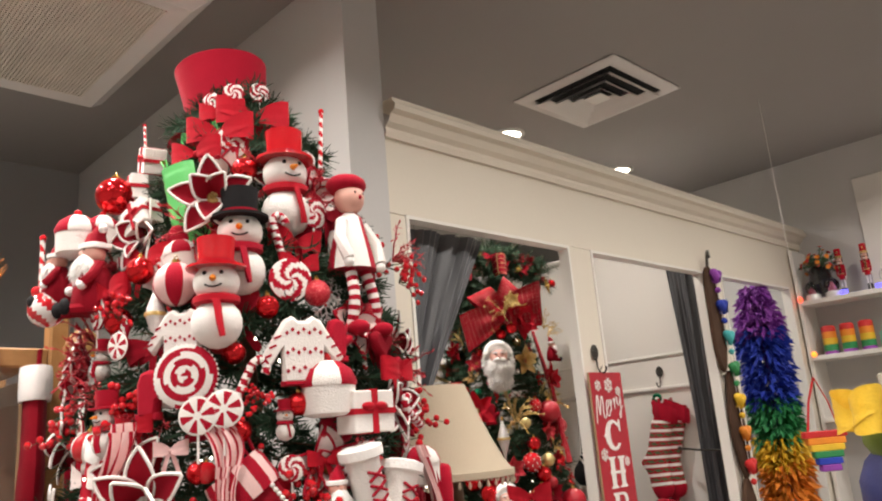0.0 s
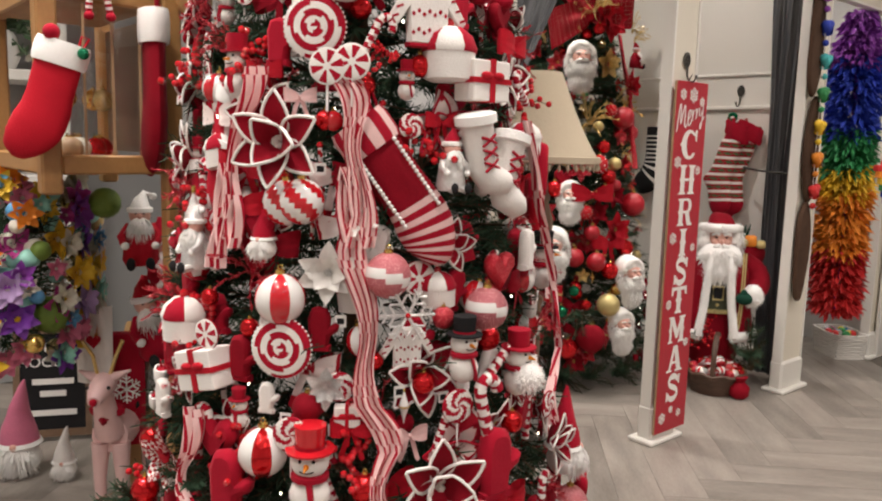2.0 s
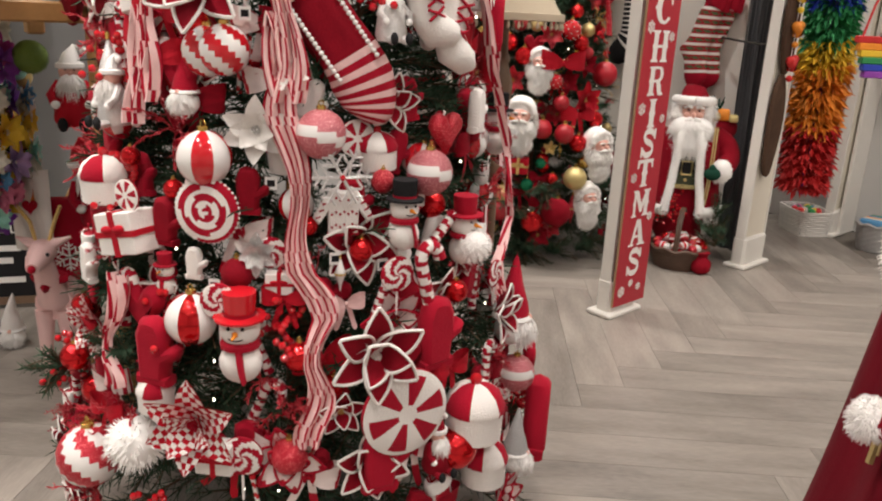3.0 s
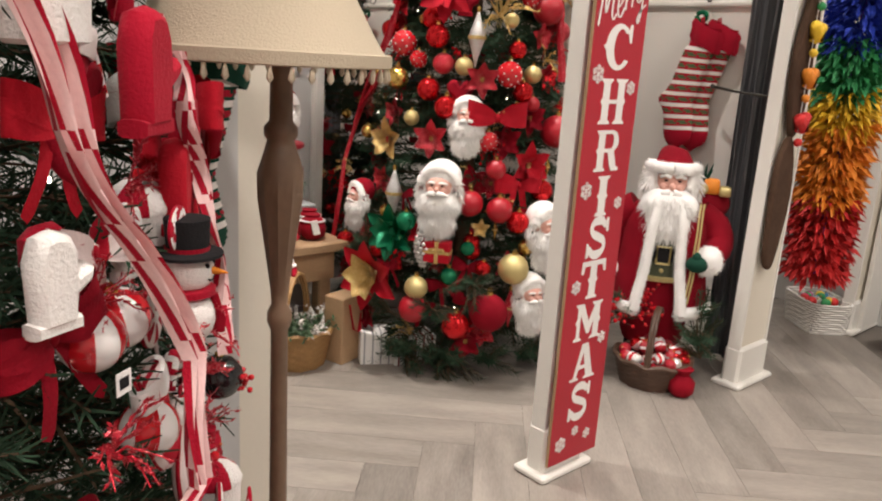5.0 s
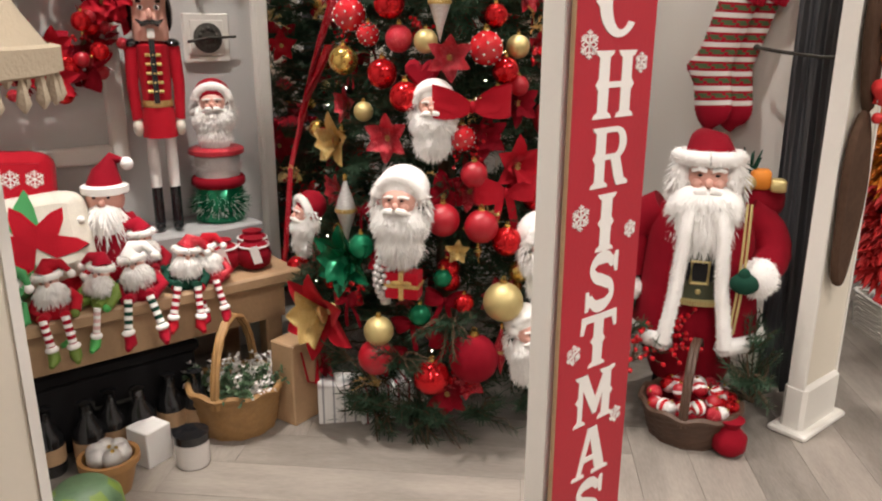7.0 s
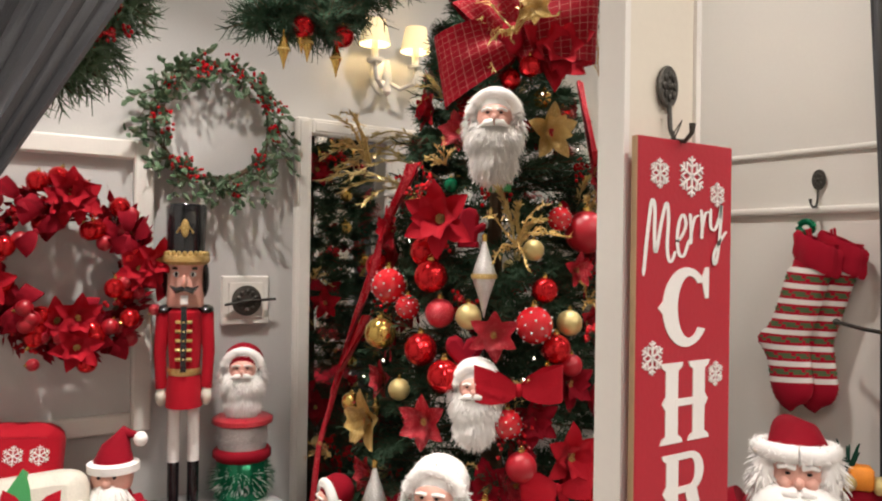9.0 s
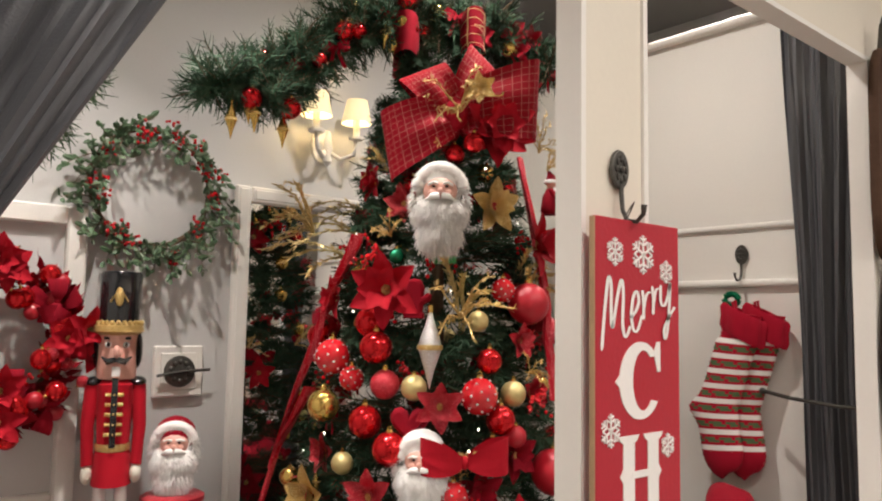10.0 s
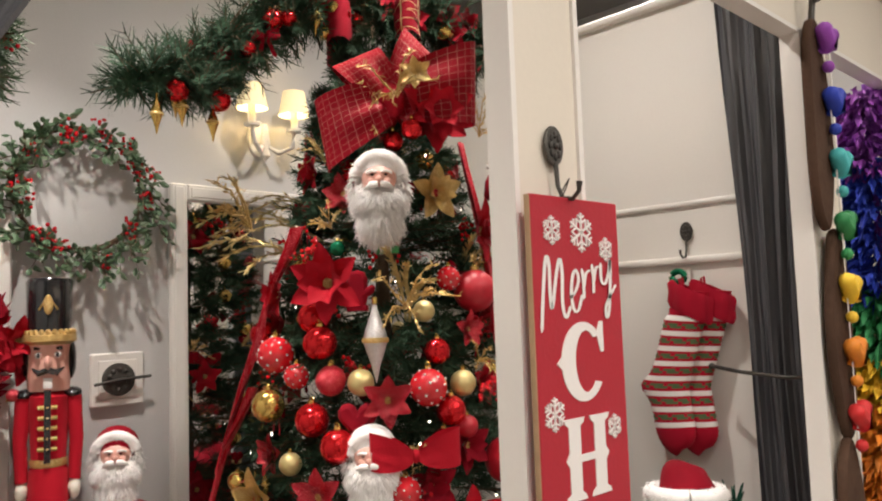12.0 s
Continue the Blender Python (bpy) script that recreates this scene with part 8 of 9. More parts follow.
part("pot", Shape().lathe([(0.05, 0), (0.075, 0.09), (0.082, 0.09), (0.082, 0.11), (0.07, 0.11), (0.065, 0.08)], 20), "wood_mid", cp)
for a in range(6):
    again("potball", lambda: bauble(0.028, "silver_glitter"), pose(-2.97 + 0.035 * math.cos(a), 2.08 + 0.035 * math.sin(a), 0.115, 30 * a, 20, 0))
bj = thing("striped_bowl", "dark green striped glazed bowl on the floor", "bowl", pose(-2.66, 1.94, 0) @ Matrix.Diagonal((0.7, 0.7, 1, 1)))
part("bowl", Shape().lathe([(0.06, 0), (0.11, 0.06), (0.13, 0.14), (0.12, 0.20), (0.08, 0.23)], 24, lambda i, j: (j // 2) % 2), ["moss", "leaf"], bj)
bk = thing("black_jar", "black ceramic jar with a gold neck", "jar", pose(-2.42, 1.93, 0))
part("body", Shape().lathe([(0.05, 0), (0.06, 0.02), (0.06, 0.20), (0.045, 0.22)], 24), "black_gloss", bk)
part("neck", Shape().lathe([(0.045, 0.22), (0.048, 0.235), (0.048, 0.25)], 24), "gold", bk)
part("lid", Shape().lathe([(0.045, 0.25), (0.045, 0.29), (0.03, 0.30), (0.001, 0.30)], 24), "black_gloss", bk)
carton = thing("gift_carton", "tall pale wood carton with a red ribbon", "gift box", pose(-3.02, 2.70, 0, 0, 0, 15))
part("box", Shape().box((-0.05, -0.065, 0), (0.05, 0.065, 0.28), 0, 0.004), "wood_pale", carton, smooth=False)
part("ribbon", Shape().tube([(0.055, -0.03, 0.25), (0.07, -0.02, 0.15), (0.06, 0.03, 0.12), (0.055, 0.04, 0.2)], 0.009, 6, flat=0.3), "red_cloth", carton)
for i, (x, y, w, h) in enumerate(((-2.93, 2.82, 0.17, 0.13), (-2.86, 2.93, 0.18, 0.12))):
    gb = thing("striped_gift", "white paper gift box with thin dark stripes", "gift box", pose(x, y, 0, 0, 0, -30 + 12 * i), "striped gifts")
    part("box", Shape().box((-0.06, -w / 2, 0), (0.06, w / 2, h), 0, 0.003), "paper", gb, smooth=False)
    for j in range(5):
        yy = -w / 2 + w * (j + 0.5) / 5
        part("stripe", Shape().box((-0.0615, yy - 0.003, -0.0005), (0.0615, yy + 0.003, h + 0.0015)), "red_velvet" if i else "dark_wall", gb, smooth=False)
for i in range(12):
    a = rb.uniform(-1.9, 0.4)
    again(("skirt", i % 3), lambda: spray(0.16, "fir", 110 + i), pose(T2[0] + 0.46 * math.cos(a), T2[1] + 0.46 * math.sin(a), 0.05, 0, 10, math.degrees(a)))


def dark_bottle():
    root = thing("dark_bottle", "dark glass bottle with a small paper label under the bench", "bottle", group="dark bottles")
    part("bottle", Shape().lathe([(0.04, 0), (0.045, 0.01), (0.045, 0.12), (0.018, 0.16), (0.018, 0.20), (0.024, 0.205), (0.001, 0.21)], 16), "black_gloss", root)
    part("paper_label", Shape().lathe([(0.0455, 0.04), (0.0455, 0.09)], 16, caps=False), "wood_pale", root)
    return root


for i in range(9):
    again("dkb", dark_bottle, pose(-3.17 + 0.03 * (i % 2), 1.82 + 0.085 * i - 0.01 * (i % 3), 0, 0, 0, 37 * i))

# large standing bearded figure
def standing_figure():
    s = Shape()
    RED, FUR, SKIN, GREEN, GOLD, BLACK = 0, 1, 2, 3, 4, 5
    for g in (-1, 1):
        s.tube([(0.02, g * 0.06, 0.0), (0.02, g * 0.06, 0.14)], [0.055, 0.05], 12, BLACK)
        s.ball((0.06, g * 0.065, 0.03), (0.085, 0.05, 0.03), BLACK, 12, 7)
    s.lathe([(0.12, 0.12), (0.135, 0.16), (0.135, 0.36), (0.12, 0.42)], 24, lambda i, j: RED, 0.85, 1.0)
    # long coat, open at the front, with fur edges
    rows = []
    for r, z, gap in ((0.205, 0.29, 27), (0.20, 0.36, 25), (0.185, 0.46, 22), (0.172, 0.56, 21), (0.165, 0.64, 20), (0.145, 0.70, 18), (0.085, 0.735, 16)):
        ring = []
        for j in range(33):
            a = radians(gap + (360 - 2 * gap) * j / 32)
            rr = r * (1 + 0.03 * math.sin(7 * a) * (0.70 - z))
            ring.append((0.88 * rr * math.cos(a), rr * math.sin(a), z))
        rows.append(ring)
    s.grid(rows, RED)
    s.grid([[(x * 0.95, y * 0.95, z) for x, y, z in q] for q in rows], RED)
    for e in (0, -1):
        edge = [Vector(q[e]) + Vector((0.010, 0, 0)) for q in rows]
        s.tube(edge, [0.022, 0.021, 0.020, 0.019, 0.020, 0.022, 0.022], 10, FUR)
        for q in range(30):
            u = q / 5
            c = edge[int(u)].lerp(edge[min(6, int(u) + 1)], u % 1)
            fuzz(s, c, (0.019, 0.020, 0.020), 0.008, 60, FUR, 11 + q)
    s.tube(rows[0], 0.027, 10, FUR)
    for q in rows[0]:
        fuzz(s, q, (0.026, 0.027, 0.027), 0.008, 44, FUR, int(abs(q[1]) * 999))
    # green tunic with a fringed hem and a gold buckle
    s.lathe([(0.142, 0.42), (0.145, 0.44), (0.140, 0.56), (0.125, 0.66)], 24, GREEN, 0.92, 1.0)
    for j in range(40):
        a = radians(-60 + 3 * j)
        s.tube([(0.133 * math.cos(a), 0.144 * math.sin(a), 0.43), (0.137 * math.cos(a), 0.147 * math.sin(a), 0.408)], 0.0035, 4, GOLD)
    s.box((0.126, -0.040, 0.492), (0.134, 0.040, 0.548), BLACK)
    s.tube([(0.138, -0.026, 0.485), (0.138, 0.026, 0.485), (0.138, 0.026, 0.555), (0.138, -0.026, 0.555), (0.138, -0.026, 0.485)], 0.006, 6, GOLD)
    for z in (0.60, 0.455):
        s.ball((0.130, 0, z), (0.010, 0.010, 0.010), GOLD, 8, 6)
    # arms: one hanging, one bent across with a green mitten
    for path, rad in (([(0, -0.12, 0.69), (-0.01, -0.205, 0.62), (0.02, -0.225, 0.50), (0.04, -0.215, 0.45)], [0.062, 0.066, 0.055, 0.05]), ([(0, 0.12, 0.69), (-0.01, 0.195, 0.63), (0.03, 0.215, 0.56), (0.11, 0.18, 0.525)], [0.058, 0.058, 0.055, 0.048])):
        s.tube(smooth_path(path, 4), [rad[0] + (rad[-1] - rad[0]) * i / 12 + 0.008 * math.sin(math.pi * i / 12) for i in range(13)], 14, RED)
    for c, r in (((0.04, -0.215, 0.425), (0.055, 0.055, 0.04)), ((0.125, 0.175, 0.515), (0.055, 0.055, 0.062))):
        s.ball(c, r, FUR, 12, 8)
        fuzz(s, c, r, 0.012, 240, FUR, 21)
    s.ball((0.165, 0.130, 0.505), (0.032, 0.045, 0.034), GREEN + 4, 12, 8)
    s.ball((0.175, 0.125, 0.535), (0.014, 0.018, 0.022), GREEN + 4, 8, 6)
    s.ball((0.05, -0.215, 0.375), (0.034, 0.032, 0.042), GREEN + 4, 10, 7)
    # head
    s.ball((0.035, 0, 0.80), (0.070, 0.066, 0.085), SKIN, 16, 10)
    s.ball((0.110, 0, 0.795), (0.016, 0.013, 0.016), SKIN, 8, 6)
    for g in (-1, 1):
        s.ball((0.088, g * 0.030, 0.79), (0.020, 0.020, 0.018), SKIN, 8, 6)
        s.ball((0.100, g * 0.026, 0.818), (0.004, 0.007, 0.004), BLACK, 8, 6)
        s.tube([(0.104, g * 0.008, 0.832), (0.106, g * 0.030, 0.838), (0.088, g * 0.048, 0.830)], 0.007, 6, FUR)
        s.tube([(0.120, g * 0.004, 0.774), (0.115, g * 0.032, 0.768), (0.09, g * 0.058, 0.75)], [0.013, 0.013, 0.004], 7, FUR)
        s.ball((0.03, g * 0.078, 0.79), (0.05, 0.035, 0.075), FUR, 10, 8)
        fuzz(s, (0.03, g * 0.080, 0.78), (0.05, 0.036, 0.085), 0.026, 150, FUR, 35 + g, 0.8)
    s.ball((0.080, 0, 0.715), (0.064, 0.115, 0.075), FUR, 18, 10)
    s.ball((0.100, 0, 0.650), (0.052, 0.095, 0.080), FUR, 16, 10)
    fuzz(s, (0.080, 0, 0.715), (0.064, 0.107, 0.066), 0.030, 560, FUR, 31, 1.0, True)
    fuzz(s, (0.092, 0, 0.655), (0.052, 0.087, 0.078), 0.040, 460, FUR, 32, 1.5, True)
    # cap
    s.tube([(0.01, 0, 0.86), (0.0, -0.004, 0.888), (-0.04, -0.02, 0.90), (-0.09, -0.04, 0.88)], [0.085, 0.070, 0.045, 0.02], 16, RED)
    band = [(0.01 + 0.088 * math.cos(a), 0.092 * math.sin(a), 0.862 + 0.004 * math.cos(a)) for a in [2 * math.pi * j / 22 for j in range(23)]]
    s.tube(band, 0.024, 10, FUR)
    for j, q in enumerate(band):
        fuzz(s, q, 0.024, 0.009, 40, FUR, 50 + j)
    # sack of gifts at the shoulder, and the cord down the coat
    s.ball((-0.07, 0.16, 0.72), (0.08, 0.09, 0.08), RED, 14, 9)
    s.box((-0.05, 0.13, 0.765), (0.01, 0.19, 0.825), 6, 0.006)
    s.box((-0.03, 0.19, 0.76), (0.02, 0.235, 0.80), GOLD, 0.005)
    s.ball((0.01, 0.125, 0.785), 0.024, GOLD, 10, 7)
    for j in range(9):
        s.tube([(-0.02, 0.13, 0.80), (-0.02 + 0.02 * math.cos(j), 0.13 + 0.03 * math.sin(j * 2.1), 0.86 + 0.004 * j)], [0.008, 0.002], 5, 7)
    for dy in (0.0, 0.012):
        s.tube([(0.115, 0.118 + dy, 0.74), (0.155, 0.115 + dy, 0.60), (0.165, 0.11 + dy, 0.45), (0.172, 0.10 + dy, 0.34)], 0.004, 6, GOLD)
    return solid("bearded_figure", s, ["red_velvet", "white_fur", "skin", "moss_dark", "gold_matte", "black_felt", "amber", "pine_cloth"], "large bearded standing doll in a fur-trimmed red coat", "doll", pose(-2.255, 3.77, 0.0, 0, 0, -55))


standing_figure()


# ---- beside the first tree: cabinet, shelves and bright flowers ----
cab = thing("display_cabinet", "honey wood glazed cabinet with garlands hung on it", "cabinet")
CX0, CX1, CY0, CY1 = -2.74, -2.14, 0.36, 0.72
for x, y in ((CX0, CY0), (CX1 - 0.05, CY0), (CX0, CY1 - 0.05), (CX1 - 0.05, CY1 - 0.05)):
    right = x > CX0 and y > CY0
    part("post", Shape().box((x, y, 0.0 if right else 1.12), (x + 0.05, y + 0.05, 1.74 if right else 1.648), 0, 0.006), "wood_mid", cab, smooth=False)
for z in (1.17, 1.60):
    part("rail", Shape().box((CX1 - 0.045, CY0 + 0.05, z), (CX1 - 0.005, CY1 - 0.05, z + 0.05), 0, 0.005), "wood_mid", cab, smooth=False)
    part("rail", Shape().box((CX0 + 0.05, CY0 + 0.005, z), (CX1 - 0.05, CY0 + 0.045, z + 0.05), 0, 0.005), "wood_mid", cab, smooth=False)
    part("shelf", Shape().box((CX0 + 0.05, CY0 + 0.05, z + 0.01), (CX1 - 0.05, CY1 - 0.05, z + 0.03)), "wood_mid", cab, smooth=False)
part("glass", Shape().box((CX1 - 0.03, CY0 + 0.05, 1.222), (CX1 - 0.026, CY1 - 0.05, 1.598)), "glass", cab, smooth=False).visible_shadow = False
for y in (CY0 + 0.11, CY0 + 0.18, CY0 + 0.25):
    part("glazing_bar", Shape().box((CX1 - 0.024, y, 1.222), (CX1 - 0.018, y + 0.006, 1.598)), "wood_pale", cab, smooth=False)
part("back_panel", Shape().box((CX0 + 0.05, CY1 - 0.03, 1.225), (CX1 - 0.05, CY1 - 0.02, 1.598)), "wood_dark", cab, smooth=False)
part("finial_disc", Shape().ball((CX1 + 0.015, CY1 + 0.03, 1.64), (0.03, 0.05, 0.06), 0, 14, 9), "wood_mid", cab)
rc = random.Random(21)
CAB_MATS = ("gold", "ivory", "gold_glitter", "red_metal", "silver_glitter", "wood_pale")
for i in range(14):
    y, x, z = rc.uniform(CY0 + 0.08, CY1 - 0.1), rc.uniform(CX0 + 0.2, CX1 - 0.1), rc.choice((1.215, 1.215, 1.35))
    again(("cabb", i % 6), lambda: bauble(0.03, CAB_MATS[i % 6]), pose(x, y, z + 0.02))

st = stocking(0.275, "red_cloth", "white_fur", flip=-1, slim=0.95, toe=0.6, label="large bright red felt stocking with a white plush cuff")
st.matrix_basis = pose(-2.10, 0.372, 1.35, 0, 0, -20) @ pose(0, 0, 0, -16, 0, 0)
solid("cuff_bell", Shape().ball((0, 0, 0), 0.014, 0, 10, 7), "green_metal", "small green jingle bell on the stocking cuff", "bell", pose(-2.045, 0.44, 1.462))
solid("cuff_pompom", Shape().ball((0, 0, 0), 0.02, 0, 10, 7), "red_felt", "red felt pompom on the stocking cuff", "pompom", pose(-2.08, 0.38, 1.51))
st = stocking(0.40, "red_velvet", "white_fur", flip=-1, slim=0.8, label="dark red velvet stocking with a white fur cuff")
st.matrix_basis = pose(-2.09, 0.625, 1.38, 0, 0, -100)
elf_doll(0.26, "red_felt").matrix_basis = pose(-2.13, 0.50, 1.675, 0, 0, -15)
hang(T1, -150, 1.86, 0.62, "stick", 0.20)
hang(T1, -150, 1.80, 0.62, "heart", 0.06, "red_gloss")


def feather_plume(m, h, cols, label):
    root = thing("feather_plume", label, "feathers", m)
    rnd = random.Random(7)
    for c in cols:
        s = Shape()
        for i in range(130):
            a = rnd.gauss(0, 0.16) + (0.22 if c == cols[0] else -0.05)
            d = Vector((rnd.uniform(-0.25, 0.25), math.sin(a), math.cos(a))).normalized()
            ln = h * rnd.uniform(0.6, 1.0)
            w = d.cross(Vector((1, rnd.uniform(-1, 1), 0))).normalized() * 0.006
            s.add([Vector((0, 0, 0)), d * ln * 0.5 + w, d * ln + Vector((0, a * 0.06, 0)), d * ln * 0.5 - w], [[0, 1, 2, 3]])
        part("feather_bunch", s, c, root, smooth=False)
    return root


feather_plume(pose(-2.55, 0.50, 1.712), 0.31, ("amber", "yellow", "red"), "spray of red, orange and yellow dyed feathers")

shelf_w = thing("wall_shelves", "white wooden wall shelves against the shaded grey wall", "shelves")
for z in (2.03, 1.56, 1.08):
    part("shelf_board", Shape().box((X_WEST + 0.002, -0.9, z - 0.05), (-4.02, 0.90, z), 0, 0.004), "white_panel", shelf_w, smooth=False)
part("side_panel", Shape().box((X_WEST + 0.004, 0.90, 0.0), (-4.03, 0.93, 2.0), 0, 0.004), "white_panel", shelf_w, smooth=False)


def flower_bunch(m, r, seed, petal_mats, leaf_mat="leaf", n=46, pot=None, label="arrangement of artificial flowers in a vase"):
    rnd = random.Random(seed)
    root = thing("flower_arrangement", label, "flowers", m)
    if pot:
        part("vase", Shape().lathe([(0.05, -0.18), (0.075, -0.12), (0.06, -0.02), (0.045, 0.0)], 16), pot, root)
    s, f2 = Shape(), [Shape() for q in petal_mats]
    for i in range(n):
        d = Vector((rnd.gauss(0.2, 0.7), rnd.gauss(0, 1), rnd.gauss(0.55, 0.6))).normalized()
        p = d * r * rnd.uniform(0.55, 1.05)
        s.tube([(0, 0, 0), p * 0.5 + Vector((0, 0, 0.05 * r)), p], 0.003, 4)
        for k in range(5):
            e = Vector((rnd.uniform(-1, 1), rnd.uniform(-1, 1), rnd.uniform(-1, 1))).normalized() * r * 0.24
            w = e.cross(d).normalized() * r * 0.07
            q = p * rnd.uniform(0.5, 1.0)
            s.add([q, q + e * 0.5 + w, q + e, q + e * 0.5 - w], [[0, 1, 2, 3]])
        g = f2[i % len(f2)]
        u = d.cross(Vector((0.3, 0.2, 0.9))).normalized()
        v = d.cross(u)
        for k in range(7):
            a = k * 0.9
            o = (u * math.cos(a) + v * math.sin(a)) * r * 0.13
            w = (v * math.cos(a) - u * math.sin(a)) * r * 0.06
            g.add([p, p + o * 0.6 + w + d * r * 0.05, p + o + d * r * 0.07, p + o * 0.6 - w + d * r * 0.05], [[0, 1, 2, 3]])
    tagged(part("leaves", s, leaf_mat, root, smooth=False), kind="stuff")
    for g, c in zip(f2, petal_mats):
        tagged(part("blossoms", g, c, root, smooth=False), kind="stuff")
    return root


flower_bunch(pose(-4.15, 0.70, 2.26), 0.26, 1, ("lilac", "purple"), "navy", 50, "navy", "trailing lilac and purple flowers in a dark vase")
flower_bunch(pose(-4.15, 0.30, 2.26), 0.26, 2, ("lilac", "violet"), "leaf", 40, "teal", "trailing lilac flowers in a teal vase")
flower_bunch(pose(-4.15, 0.68, 1.74), 0.19, 3, ("ivory", "ivory"), "leaf", 46, "white_gloss", "bunch of small white flowers and green leaves")
flower_bunch(pose(-4.15, 0.35, 1.74), 0.19, 4, ("ivory", "rose"), "leaf", 40, "white_gloss", "bunch of small white flowers and green leaves")
flower_bunch(pose(-4.15, 0.60, 1.27), 0.17, 14, ("ivory", "lilac"), "leaf", 40, "wood_dark", "low bunch of pale flowers in a brown vase")
solid("teal_bottle", Shape().lathe([(0.05, 0), (0.06, 0.02), (0.06, 0.14), (0.02, 0.2), (0.02, 0.26), (0.028, 0.27)], 18), "teal", "teal ceramic bottle on the shelf", "bottle", pose(-4.12, 0.5, 2.03))

# tree of bright flowers and balls
FTX, FTY = -2.82, 0.38
ft = thing("flower_tree", "low bush crowded with bright artificial flowers", "artificial plant", pose(FTX, FTY, 0))
part("trunk", Shape().tube([(-0.12, -0.24, 0), (-0.06, -0.14, 0.5), (0, 0, 1.1)], [0.03, 0.025, 0.01], 8), "bark", ft)
s = Shape()
rt = random.Random(17)
for i in range(170):
    z = rt.uniform(0.60, 1.08)
    r = 0.26 * (1 - 1.6 * (z - 0.84) ** 2)
    az = rt.uniform(-2.2, 1.6)
    d = Vector((math.cos(az), math.sin(az), rt.uniform(-0.2, 0.4)))
    twig(s, Vector((0.3 * r * math.cos(az), 0.3 * r * math.sin(az), z)), d, r * 0.75, rt, 26, 0.05)
part("foliage", s, ["needle", "bark"], ft, smooth=False)
FT_KINDS = [("flower", c) for c in ("purple", "violet", "magenta", "yellow", "ivory", "lilac", "ivory", "rose", "mint", "amber", "yellow", "ivory", "magenta", "ivory", "sky", "rose")] + [("ball", c) for c in ("moss", "gold_matte", "sky", "magenta", "violet", "mint", "gold", "ivory")]
for i in range(230):
    z = 0.58 + 0.56 * (i + 0.5) / 230
    r = 0.27 * (1 - 2.0 * (z - 0.84) ** 2) + rt.uniform(-0.05, 0.03)
    az = math.degrees(rt.uniform(-2.0, 1.5))
    kind, c = FT_KINDS[rt.randrange(len(FT_KINDS))]
    m = pose(FTX + r * math.cos(radians(az)), FTY + r * math.sin(radians(az)), z, 0, 0, az) @ pose(0, 0, 0, rt.uniform(0, 360), 0, 0)
    if kind == "flower":
        q = rt.choice((0.036, 0.052, 0.066))
        again(("ff", c, q), lambda: poinsettia(q, c, None, 6, heart="yellow" if c in ("ivory", "purple") else "ivory"), m)
    else:
        q = rt.choice((0.022, 0.03))
        again(("fb", c, q), lambda: bauble(q, c), m)
for y, z, r in ((0.645, 1.06, 0.048), (0.475, 0.72, 0.058)):
    solid("moss_ball", fuzz(Shape().ball((0, 0, 0), r, 0, 16, 11), (0, 0, 0), r, 0.006, 240, 0, 3), "moss", "round green moss ball among the flowers", "moss ball", pose(-2.60, y, z))
bearded_doll(0.24, "red_cloth", "white_fur").matrix_basis = pose(-2.56, 0.74, 0.98, 0, 0, -20)

# small wooden chair with plush and a scarf
chair = thing("wooden_chair", "honey wood chair heaped with plush and a red scarf", "chair", pose(-2.80, 0.93, -0.12, 0, 0, -22))
part("seat", Shape().box((-0.17, -0.17, 0.40), (0.17, 0.17, 0.43), 0, 0.008), "wood_mid", chair, smooth=False)
for x in (-0.15, 0.11):
    for y in (-0.15, 0.11):
        part("leg", Shape().box((x, y, 0.12), (x + 0.04, y + 0.04, 0.40), 0, 0.004), "wood_mid", chair, smooth=False)
part("arm_rail", Shape().box((-0.17, -0.17, 0.62), (0.17, -0.13, 0.69), 0, 0.006), "wood_mid", chair, smooth=False)
part("front_rail", Shape().box((0.13, -0.13, 0.62), (0.17, 0.17, 0.69), 0, 0.006), "wood_mid", chair, smooth=False)
for x, y in ((-0.16, -0.165), (0.132, -0.165), (0.132, 0.13)):
    part("arm_post", Shape().box((x, y, 0.43), (x + 0.035, y + 0.035, 0.62)), "wood_mid", chair, smooth=False)
rows = [[(x, y, z) for y in (-0.06, -0.02, 0.02, 0.06)] for x, z in ((0.05, 0.66), (0.15, 0.695), (0.18, 0.69), (0.185, 0.55), (0.19, 0.38), (0.188, 0.30))]
scarf = thing("knit_scarf", "red fleece scarf with a white snowflake over the chair", "scarf", pose(-2.86, 0.80, -0.09, 0, 0, -24))
part("cloth", Shape().grid(rows).grid([[(x - 0.006, y, z - 0.004) for x, y, z in q] for q in rows]), "red_felt", scarf)
part("snowflake", flake(0.05), "sign_white", scarf, at=pose(0.192, 0, 0.50), smooth=False)
for i, (x, y, z) in enumerate(((-2.74, 0.86, 0.47), (-2.74, 1.00, 0.48), (-2.66, 0.80, 0.66), (-2.66, 0.94, 0.68), (-2.62, 0.84, 0.86), (-2.60, 0.97, 0.88))):
    bearded_doll(0.29, ("grey", "white_felt", "red_felt", "silver_glitter", "red_velvet", "white_felt")[i], ("grey", "red_felt", "red_cloth", "white_fur", "red_felt", "candy_stripe")[i]).matrix_basis = pose(x, y, z, 0, 0, -30 + 9 * i) @ pose(0, 0, 0, (-12, 9, 14, -8, 10, -14)[i], 0, 0)
